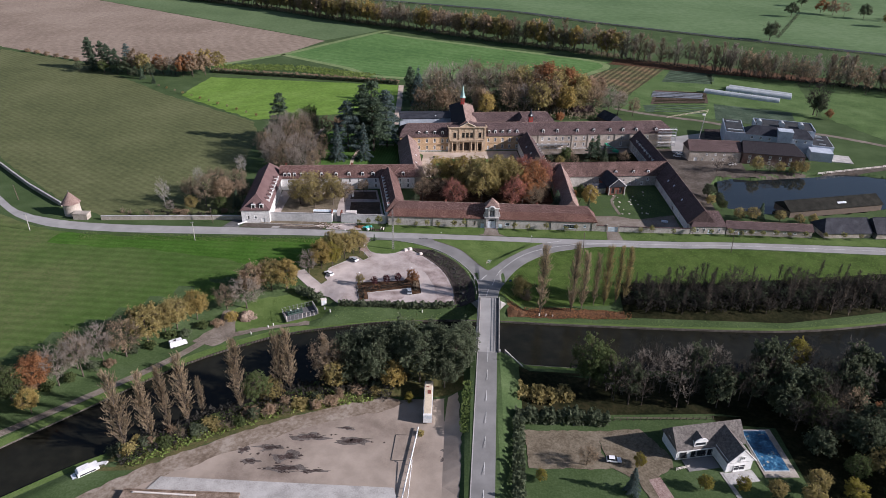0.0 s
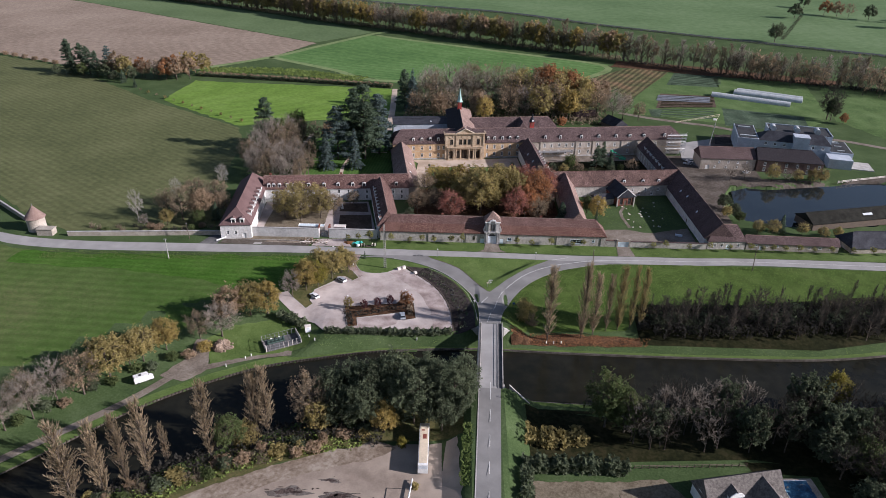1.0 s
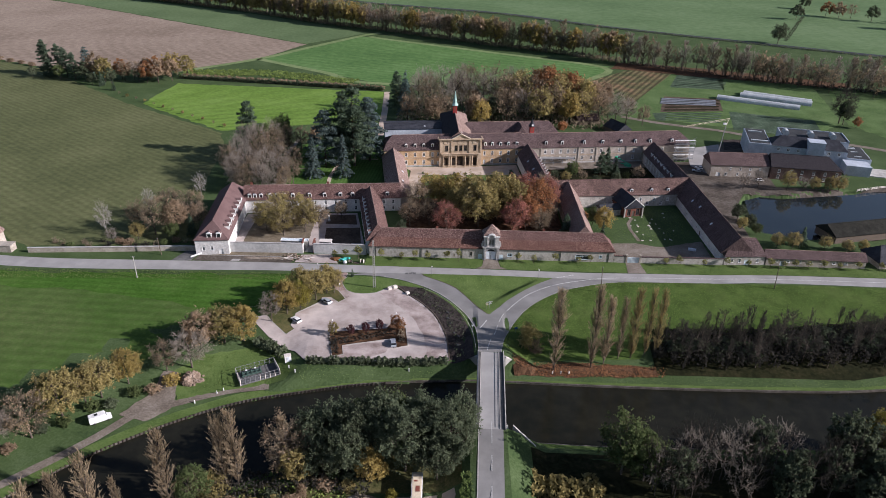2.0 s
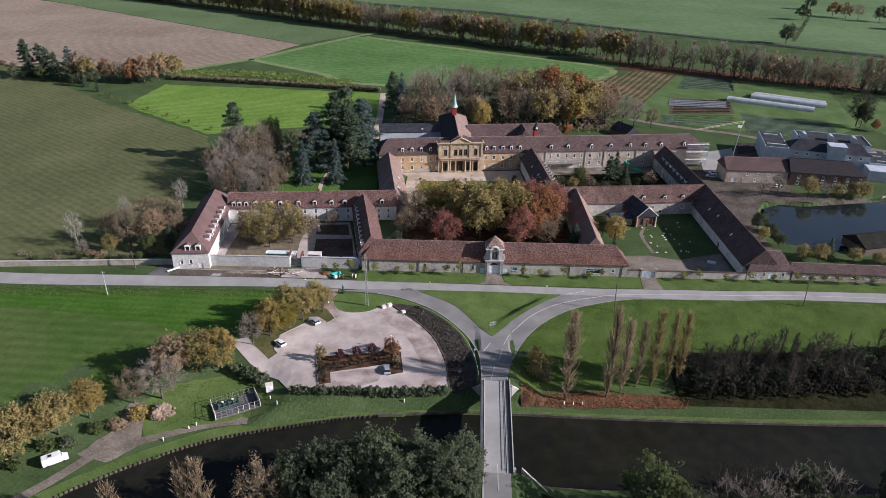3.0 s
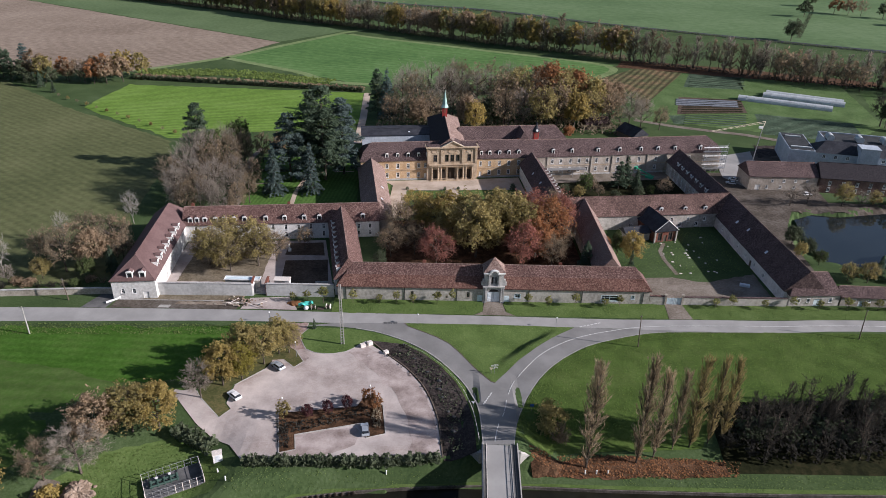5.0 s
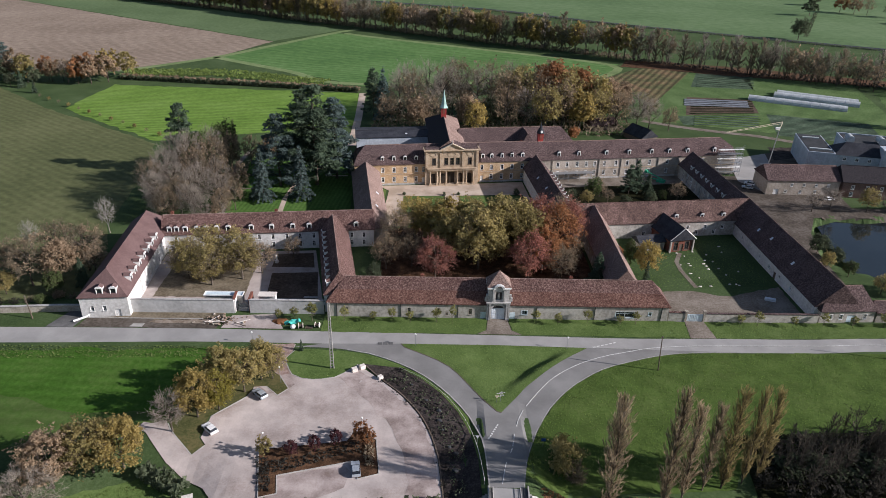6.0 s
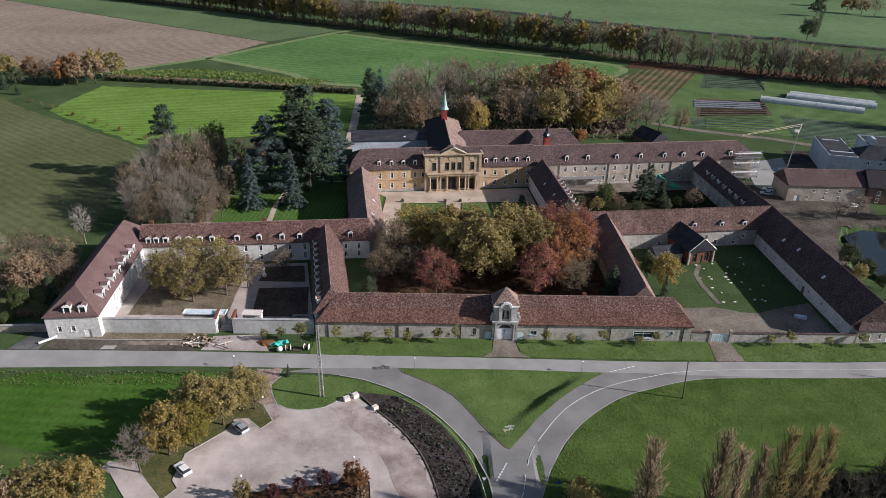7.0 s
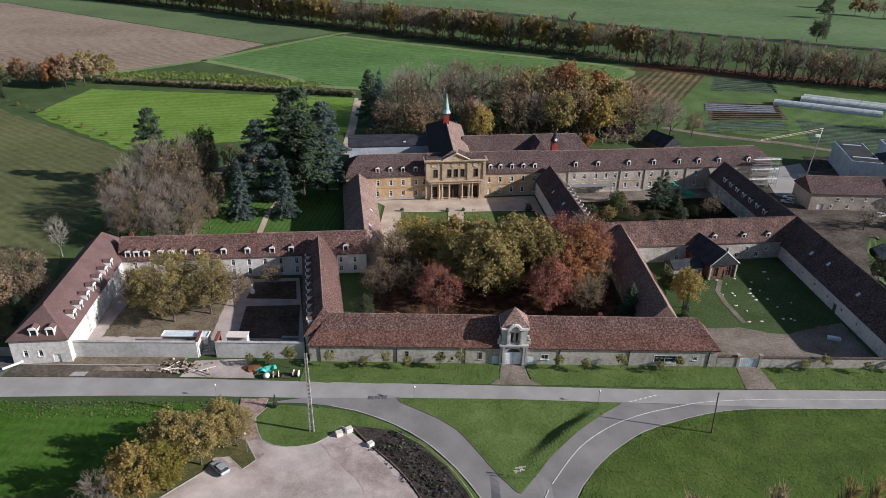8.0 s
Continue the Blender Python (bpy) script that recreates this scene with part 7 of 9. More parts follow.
part("end_panel", boxes((5.85, 0, 1.0, 0.14, 6.3, 1.5)), "concrete", ec, "pale concrete panel at the end")
part("gate_post", boxes((-5.8, -3.15, 1.3, 0.2, 0.2, 2.5)), "crate_white", ec)
part("manifold", rods(((-4.6, 1.2, 0.9), (1.2, 1.2, 0.9), 0.32), ((-4.6, 0.2, 0.7), (1.2, 0.2, 0.7), 0.26), sides=10), "pump_green", ec, "dark green pipe manifold")
for i in range(5):
    u = -4.3 + 1.3 * i
    part("pump", rods(((u, 1.2, 0.3), (u, 1.2, 1.7), 0.34, 0.26), ((u, 1.2, 1.2), (u, 0.1, 1.0), 0.16), ((u, 0.2, 0.3), (u, 0.2, 1.25), 0.22), sides=9), "pump_green", ec)
    part("valve_wheel", rods(((u, 1.2, 1.75), (u, 1.2, 1.83), 0.34, 0.34), sides=12), "white_paint" if i % 2 else "dark_metal", ec)
kx = thing("kiosk", -64.6, -65.4, float(land(-64.6, -65.4)), "small white service kiosk", "kiosk", turn=20)
part("body", boxes((0, 0, 1.0, 1.9, 1.4, 2.4)), "white_paint", kx)
part("lid", boxes((0, 0, 2.25, 2.1, 1.6, 0.14)), "crate_white", kx)
part("door", boxes((0, -0.72, 1.1, 0.9, 0.05, 1.7)), "cool_white", kx)
for x, y in ((-63.5, -69.2), (-61.0, -72), (-80.5, -78.5), (-82, -79.8), (-87, -84), (-27.5, -68.6), (16, -66.6), (18.5, -66.6), (21, -66.6)):
    b = thing("bollard", x, y, float(land(x, y)), "small white marker bollard", "bollard", group="marker bollards")
    part("post", rods(((0, 0, -0.1), (0, 0, 1.0), 0.16, 0.14), ((0, 0, 1.0), (0, 0, 1.1), 0.2, 0.1)), "white_paint", b)
rk = thing("rock_outcrop", -90.8, -74.6, float(land(-90.8, -74.6)) - 0.4, "large jagged tan rock on the grass", "rock", turn=28)
rnd = random.Random(3)
bm = bmesh.new()
bmesh.ops.create_icosphere(bm, subdivisions=5, radius=1, matrix=Matrix.Diagonal((3.1, 2.3, 2.4, 1)))
for v in bm.verts:
    q = Vector((v.co.x * 0.5, v.co.y * 0.8, v.co.z * 0.35))
    v.co *= 1 + 0.42 * noise.noise(q * 0.9) + 0.30 * abs(noise.noise(q * 2.4 + Vector((5, 1, 2)))) - 0.10 * abs(noise.noise(q * 6.0))
    v.co.z = max(v.co.z, -0.4)
part("rock", bm, "rock", rk)
for i in range(7):
    r = rnd.uniform(0.35, 0.8)
    bm = bmesh.new()
    bmesh.ops.create_icosphere(bm, subdivisions=2, radius=r)
    for v in bm.verts:
        v.co += v.co.normalized() * 0.5 * r * noise.noise(v.co * 1.6 + Vector((3.0 * i, 0, 0)))
    o = part("boulder", bm, "rock", rk)
    o.matrix_local = pose(3.2 * math.cos(0.9 * i + 2), 2.5 * math.sin(0.9 * i + 2), 0.5, rnd.uniform(0, 90), 0, rnd.uniform(0, 90))
# works by the side entrance
rb = thing("rubble_heap", -75.5, -3.2, 0, "broken masonry heap beside the road", "rubble")
for i in range(9):
    o = part("plank", boxes((0, 0, 0, rnd.uniform(2.2, 4.0), 0.22, 0.1)), "crate_white" if i % 3 else "old_wood", rb)
    o.matrix_local = pose(rnd.gauss(1, 2.4), rnd.gauss(-0.8, 0.8), 0.45 + 0.05 * i, 0, rnd.uniform(-8, 8), rnd.uniform(-40, 60))
for i in range(70):
    x, y = rnd.gauss(0, 3.2), rnd.gauss(0, 1.3)
    sz = rnd.uniform(0.18, 0.55)
    o = part("stone", boxes((0, 0, 0, sz * 1.5, sz, sz * 0.6)), "rock" if i % 4 else "rubble", rb)
    o.matrix_local = pose(x, y, 0.2 + 0.5 * rnd.random() * math.exp(-x * x / 9), rnd.uniform(0, 90), rnd.uniform(0, 90), rnd.uniform(0, 90))
tp = thing("green_tarpaulin", -56.2, -4.0, 0.1, "crumpled turquoise tarpaulin on the verge", "tarpaulin")
bm = bmesh.new()
bmesh.ops.create_grid(bm, x_segments=14, y_segments=8, size=1, matrix=pose(0, 0, 0.5, 0, 0, 25) @ Matrix.Diagonal((2.2, 0.8, 1, 1)))
for v in bm.verts:
    v.co.z += 0.6 * noise.noise(v.co * 1.3)
part("sheet", bm, "teal_sheet", tp)
sb = thing("red_soil_heap", -59.5, -3.4, 0, "small heap of reddish earth", "earth heap")
bm = bmesh.new()
bmesh.ops.create_icosphere(bm, subdivisions=3, radius=1, matrix=Matrix.Diagonal((2.4, 1.4, 0.8, 1)))
for v in bm.verts:
    v.co *= 1 + 0.25 * noise.noise(v.co * 1.5)
part("heap", bm, "leaf_rust", sb)
bg = thing("builders_bag", -55.6, -6.6, 0.1, "white bulging builder's bag on the verge", "bag")
bm = bmesh.new()
bmesh.ops.create_icosphere(bm, subdivisions=3, radius=0.75, matrix=pose(0, 0, 0.6) @ Matrix.Diagonal((1, 1, 0.85, 1)))
for v in bm.verts:
    v.co += Vector((v.co.x, v.co.y, 0)) * 0.18 * noise.noise(v.co * 2)
part("bag", bm, "white_paint", bg)
for x, y, tn in ((-53.6, -6.2, 8), (-49.2, -5.7, -6)):
    b = thing("cable_drum", x, y, 0.1, "pale wooden cable drum on the verge", "cable drum", group="cable drums", turn=tn)
    for u in (-0.62, 0.54):
        part("flange", rods(((u, 0, 0.75), (u + 0.08, 0, 0.75), 0.75, 0.75), sides=18), "crate_white", b)
    part("core", rods(((-0.54, 0, 0.75), (0.54, 0, 0.75), 0.42, 0.42), sides=14), "old_wood", b)
b = thing("pallet", -51.4, -6.1, 0.1, "flat grey wooden pallet on the verge", "pallet")
for i in range(5):
    part("slat", boxes((0, -0.5 + 0.25 * i, 0.16, 2.0, 0.16, 0.04)), "old_wood", b)
for i in range(3):
    part("bearer", boxes((-0.9 + 0.9 * i, 0, 0.07, 0.14, 1.15, 0.14)), "old_wood", b)
sk = thing("white_chute", -112.5, -3.5, 0, "white curved rubble chute beside the range", "chute")
part("chute", rods(((2.0, 3.6, 1.6), (0.4, 0.6, 0.7), 0.3, 0.3), ((0.4, 0.6, 0.7), (-2.6, -1.6, 0.4), 0.3, 0.3), sides=10), "white_paint", sk)
ct = thing("construction_trough", -84, 5.0, 0, "pale flat-roofed glazed shelter behind the wall", "shelter")
part("roof", boxes((7, -1.1, 3.8, 11, 0.16, 0.3), (7, 1.1, 3.8, 11, 0.16, 0.3), (1.6, 0, 3.8, 0.16, 2.1, 0.3), (12.4, 0, 3.8, 0.16, 2.1, 0.3)), "white_paint", ct)
part("glazing", boxes((7, 0, 3.68, 10.7, 2.0, 0.08)), "pale_blue_paint", ct)
part("wall", boxes((7, 0.1, 1.75, 10.6, 1.9, 3.5)), "render_grey", ct)
ct = thing("court_shelter", -67, 4.8, 0, "pale flat-roofed lean-to behind the wall", "shelter")
part("roof", boxes((2.2, 0, 3.9, 5.0, 2.6, 0.2)), "crate_white", ct)
part("wall", boxes((2.2, 0.2, 1.9, 4.6, 2.0, 3.8)), "render_white", ct)
bn = thing("stone_bench", -53.5, 9.0, 0.1, "pale stone bench in the courtyard", "bench")
part("seat", boxes((0, 0, 0.5, 4.0, 0.8, 0.2)), "concrete", bn)
part("base", boxes((-1.5, 0, 0.2, 0.4, 0.6, 0.5), (1.5, 0, 0.2, 0.4, 0.6, 0.5)), "concrete", bn)
stt = thing("white_statue", -68, 31, 0.1, "small white figure on a plinth", "statue")
part("figure", boxes((0, 0, 0.4, 1, 1, 0.8), (0, 0, 1.6, 0.5, 0.4, 1.6), (0, 0, 2.55, 0.3, 0.3, 0.3)), "white_paint", stt)
# pale things on the east court grass
rnd = random.Random(11)
for i in range(26):
    x, y = rnd.uniform(62, 80), rnd.uniform(18, 48)
    b = thing("garden_stone", x, y, 0.1, "small pale stone on the courtyard grass", "stone", group="courtyard stones")
    bm = bmesh.new()
    bmesh.ops.create_icosphere(bm, subdivisions=1, radius=0.5, matrix=Matrix.Diagonal((rnd.uniform(0.6, 1.4), 0.7, 0.6, 1)))
    part("stone", bm, "crate_white", b)
gl = thing("green_lift", 76, 110, 0.1, "green mobile work platform beside the wall", "work platform", turn=-30)
part("boom", rods(((-4, 0, 3.5), (4, 0, 1.0), 0.3, 0.25), ((4, 0, 1), (-2, 0.4, 0.8), 0.3, 0.3), sides=6), "green_sheet", gl)
part("base", boxes((2, 0, 0.6, 3.4, 2.0, 1.0)), "green_sheet", gl)
part("basket", boxes((-4.6, 0, 3.7, 1.2, 1.4, 1.0)), "green_sheet", gl)
tb = thing("court_boat_cover", 82, 12, 0.1, "pale upturned trough in the courtyard", "trough", turn=-20)
part("trough", boxes((0, 0, 0.4, 3.0, 1.2, 0.7)), "cool_white", tb)
gr = thing("guard_rail", 0, 0, 0, "thin galvanised guard rail beside the fork road", "guard rail")
RAIL = dense([(-26, -24.2), (-20.3, -28.2), (-15.5, -33.4), (-11.8, -39.2), (-9.6, -44.4), (-8.6, -48.6), (-7.9, -55), (-7.4, -63)], 2)
bm = bmesh.new()
for a, b in zip(RAIL, RAIL[1:]):
    za, zb = float(land(a.x, a.y)), float(land(b.x, b.y))
    rod(bm, (a.x, a.y, za + 0.85), (b.x, b.y, zb + 0.85), 0.06, 0.06, 4)
part("rail", bm, "crate_white", gr)
for a in RAIL[::2]:
    z = float(land(a.x, a.y))
    part("post", boxes((a.x, a.y, z + 0.4, 0.09, 0.09, 0.95)), "grey_metal", gr)
dr = thing("drain_grate", -30.2, -13.1, 0.1, "dark patched drain covers in the road", "drain cover")
for i in range(3):
    part("grate", boxes((-1.5 + 1.4 * i, 0.1 * i, 0.02, 1.1, 1.1, 0.03), *[(-1.9 + 1.4 * i + 0.27 * k, 0.1 * i, 0.04, 0.1, 0.95, 0.02) for k in range(4)]), "asphalt_dark", dr)

bp = thing("bank_piling", 0, 0, -4.0, "dark timber piles along the canal bank", "piling", kind="structure")
walked, last = 0.0, None
pile_mesh = bpy.data.meshes.new("pile")
pb = boxes((0, 0, -0.35, 0.32, 0.32, 1.2), (0, 0, 0.27, 0.26, 0.26, 0.06))
pb.to_mesh(pile_mesh)
pb.free()
pile_mesh.materials.append(MATS["dark_oak"])
for a, b in zip(NB, NB[1:]):
    n = max(1, int((b - a).length / 0.95))
    for k in range(n):
        p = a.lerp(b, k / n)
        if -122 < p.x < -34:
            o = new("pile", pile_mesh)
            o.parent, o.location = bp, (p.x, p.y - 0.28, 0)

# ---- plants ----
def quads_mesh(name, centre, normal, up, w, h, material):
    """Many small leaf or twig blades: centres, facing and long axes as arrays."""
    side = np.cross(up, normal)
    side /= np.linalg.norm(side, axis=1, keepdims=True) + 1e-9
    a, b = side * w[:, None] * 0.7, up * h[:, None] * 0.7
    v = np.stack([centre - a - b, centre + a - b * 0.8, centre + b], 1).reshape(-1, 3)
    n = len(centre)
    me = bpy.data.meshes.new(name)
    me.vertices.add(3 * n)
    me.vertices.foreach_set("co", v.ravel())
    me.loops.add(3 * n)
    me.loops.foreach_set("vertex_index", np.arange(3 * n, dtype=np.int32))
    me.polygons.add(n)
    me.polygons.foreach_set("loop_start", np.arange(0, 3 * n, 3, dtype=np.int32))
    me.update(calc_edges=True)
    me.materials.append(MATS[material])
    return me


def unit(a):
    return a / (np.linalg.norm(a, axis=1, keepdims=True) + 1e-9)


def segments_mesh(name, a, b, ra, rb, material, sides=3):
    """Tapered prisms from a to b, joined into one mesh."""
    d = unit(b - a)
    ref = np.where(np.abs(d[:, 2:3]) > 0.9, np.array([[1.0, 0, 0]]), np.array([[0, 0, 1.0]]))
    u = unit(np.cross(d, ref))
    v = np.cross(d, u)
    rings = []
    for p, rad in ((a, ra), (b, rb)):
        for k in range(sides):
            t = 2 * np.pi * k / sides
            rings.append(p + rad[:, None] * (u * np.cos(t) + v * np.sin(t)))
    co = np.stack(rings, 1)
    n = len(a)
    base = np.arange(n)[:, None, None] * 2 * sides
    k = np.arange(sides)
    quad = np.stack([k, (k + 1) % sides, (k + 1) % sides + sides, k + sides], 1)[None]
    me = bpy.data.meshes.new(name)
    me.vertices.add(n * 2 * sides)
    me.vertices.foreach_set("co", co.ravel())
    loops = (base + quad).reshape(-1).astype(np.int32)
    me.loops.add(len(loops))
    me.loops.foreach_set("vertex_index", loops)
    me.polygons.add(len(loops) // 4)
    me.polygons.foreach_set("loop_start", np.arange(0, len(loops), 4, dtype=np.int32))
    me.update(calc_edges=True)
    me.materials.append(MATS[material])
    return me


def blades(name, a, b, width, material, r):
    """Twigs: thin tapering blades from a to b."""
    d = b - a
    return quads_mesh(name, (a + b) / 2, unit(r.normal(size=a.shape)), unit(d), width, np.linalg.norm(d, axis=1) / 1.33, material)


def branching(r, spread, boughs, forks, twigs, lift):
    """The skeleton of a broad tree of height 1: limbs, branches and twigs as (from, to) arrays."""
    knobs = unit(r.normal(size=(8, 3)) + np.array([0, 0, 0.35]))

    def reach(d):
        bulge = np.exp(7 * (np.max(d @ knobs.T, axis=1) - 1))
        return np.stack([d[:, 0] * spread, d[:, 1] * spread, np.where(d[:, 2] > 0, 0.42, 0.42) * d[:, 2]], 1) * (0.76 + 0.32 * bulge)[:, None]

    heart = np.array([0, 0, lift])
    i = np.arange(boughs)
    up = np.clip(np.linspace(-0.55, 0.95, boughs) + r.uniform(-0.15, 0.15, boughs), -0.7, 0.98)
    az = i * 2.4 + r.uniform(-0.5, 0.5, boughs)
    flat = np.sqrt(1 - up ** 2)
    dirs = np.stack([np.cos(az) * flat, np.sin(az) * flat, up], 1)
    limb_to = heart + reach(dirs) * r.uniform(0.5, 0.72, (boughs, 1))
    limb_from = np.zeros((boughs, 3))
    limb_from[:, 2] = np.clip(limb_to[:, 2] - r.uniform(0.12, 0.26, boughs), 0.14, 0.66)
    n2 = boughs * forks
    up = np.clip(np.linspace(-0.8, 1.0, n2) + r.uniform(-0.08, 0.08, n2), -0.85, 1)
    az = np.arange(n2) * 2.39996 + r.uniform(-0.35, 0.35, n2)
    flat = np.sqrt(1 - up ** 2) ** np.where(up < 0, 0.6, 1.0)
    dirs = np.stack([np.cos(az) * flat, np.sin(az) * flat, up], 1)
    branch_to = heart + reach(unit(dirs)) * r.uniform(0.62, 0.93, (n2, 1))
    near = np.argmin(np.linalg.norm(branch_to[:, None] - limb_to[None], axis=2), axis=1)
    t = r.uniform(0.35, 0.97, (n2, 1))
    branch_from = limb_from[near] * (1 - t) + limb_to[near] * t
    k = np.repeat(np.arange(n2), twigs)
    t = r.uniform(0.4, 1.0, (len(k), 1))
    twig_from = branch_from[k] * (1 - t) + branch_to[k] * t
    out = unit(branch_to[k] - heart)
    twig_to = twig_from + (0.6 * out + 0.75 * unit(r.normal(size=(len(k), 3))) + np.array([0, 0, 0.25])) * r.uniform(0.05, 0.125, (len(k), 1))
    twig_to[:, 2] = np.maximum(twig_to[:, 2], 0.1)
    return (limb_from, limb_to), (branch_from, branch_to), (twig_from, twig_to), k


def trunk_and_boughs(material, r0, top, sets, sides=5):
    """Bark parts: the trunk, then limbs and branches that taper away from it."""
    z = np.array([-0.02, 0.2, 0.45, 1.0]) * top
    sway = np.array([[0, 0], [0.004, -0.003], [-0.005, 0.006], [0, 0]])
    p = np.column_stack([sway, z])
    rad = r0 * np.array([1.15, 0.85, 0.6, 0.14])
    a, b, ra, rb = [p[:-1]], [p[1:]], [rad[:-1]], [rad[1:]]
    for (f, t), w0, w1 in sets:
        a.append(f), b.append(t), ra.append(np.full(len(f), w0)), rb.append(np.full(len(f), w1))
    return segments_mesh("trunk", np.concatenate(a), np.concatenate(b), np.concatenate(ra), np.concatenate(rb), material, sides)


def leaf_sprays(name, tips, weight, n, size, spray, material, r, heart=0.5):
    """Leaves gathered in uneven sprays round the twigs."""
    k = r.choice(len(tips), n, p=weight / weight.sum())
    c = tips[k] + r.normal(size=(n, 3)) * spray * np.array([1, 1, 0.7])
    out = unit(c - np.array([0, 0, heart]))
    nrm = unit(0.5 * out + 0.75 * unit(r.normal(size=(n, 3))) + np.array([0, 0, 0.35]))
    up = unit(np.cross(nrm, unit(r.normal(size=(n, 3)))))
    return quads_mesh(name, c, nrm, up, size * r.uniform(0.6, 1.35, n), size * r.uniform(0.7, 1.5, n), material)


def broad_tree(seed, shape, leaf, bark, second, kind, detail):
    """Meshes of a broad tree of height 1: bark, crown and a finer second part."""
    r = np.random.RandomState(seed)
    far = detail < 0.4
    bare = shape == "bare"
    forks, twigs = (5, 4) if far else (8, 7)
    limbs, branches, tw, k = branching(r, 0.41, 8 if far else 10, forks, twigs, 0.54)
    made = [trunk_and_boughs(bark, 0.018, 0.72, ((limbs, 0.0085, 0.0035), (branches, 0.0038, 0.0014)), 3 if far else 5)]
    grow = 1.8 if far else 1.0
    spurs = {"white": 3, "red": 8}.get(kind, 9) if bare else 3
    if far:
        spurs = 5 if bare else 2
    spurs = max(2, int(spurs * min(detail, 1.4) ** 0.5)) if not far else spurs
    q = np.repeat(np.arange(len(k)), spurs)
    t = r.uniform(0.15, 1.0, (len(q), 1))
    f = tw[0][q] * (1 - t) + tw[1][q] * t
    way = unit(tw[1][q] - tw[0][q])
    e = f + unit(0.7 * way + 0.75 * unit(r.normal(size=way.shape)) + np.array([0, 0, 0.3])) * r.uniform(0.03, 0.075, (len(q), 1))
    a, b = np.concatenate([tw[0], tw[0], f]), np.concatenate([tw[1], tw[1], e])
    w = np.concatenate([np.full(2 * len(k), 0.0034), np.full(len(q), 0.0021)]) * grow * r.uniform(0.7, 1.3, len(a))
    tips = np.concatenate([tw[1], e])
    vigour = r.gamma(1.6, 1.0, len(branches[0]))
    weight = np.concatenate([vigour[k] * 1.5, vigour[k][q]]) + 0.05
    n, size = LEAVES[shape]
    n, size = int(n * detail), size / detail ** 0.5
    if bare:
        made.append(blades("crown", a, b, w, leaf, r))
        if second:
            m = int({"red": 2600, "sparse": 4600}.get(kind, 900) * detail)
            made.append(leaf_sprays("foliage", tips, weight ** 1.5, m, 0.017 / detail ** 0.5, 0.02, second, r))
    else:
        if kind == "dark":
            n = int(n * 1.25)
        made.append(leaf_sprays("crown", tips, weight, n, size, 0.016, leaf, r))
        if second:
            made.append(blades("branchwork", a, b, w, second, r))
    return made


def column_tree(seed, leaf, bark, kind, detail):
    """A poplar or sapling of height 1: steep branches held close to one trunk."""
    r = np.random.RandomState(seed)
    n1 = int(170 * min(1.0, max(detail, 0.4)))
    z = np.sort(r.uniform(0.02, 0.9, n1))
    az = r.uniform(0, 2 * np.pi, n1)
    girth = 0.10 * np.sin(np.pi * np.clip(z, 0.03, 0.97) ** 0.62) ** 0.75 * r.uniform(0.55, 1.25, n1) + 0.01
    f = np.stack([0 * z, 0 * z, z], 1)
    t = np.stack([girth * np.cos(az), girth * np.sin(az), np.minimum(z + r.uniform(0.10, 0.24, n1), 1.0)], 1)
    per = 19 if detail > 0.6 else 9
    k = np.repeat(np.arange(n1), per)
    u = r.uniform(0.1, 1.0, (len(k), 1))
    a = f[k] * (1 - u) + t[k] * u
    way = unit(t[k] - f[k])
    b = a + unit(0.8 * way + 0.6 * unit(r.normal(size=way.shape)) + np.array([0, 0, 0.45])) * r.uniform(0.02, 0.065, (len(k), 1))
    made = [trunk_and_boughs(bark, 0.010, 0.97, (((f, t), 0.0030, 0.0010),), 3)]
    made.append(blades("crown", a, b, 0.0036 / min(detail, 1.0) ** 0.5 * r.uniform(0.6, 1.4, len(a)), leaf, r))
    return made


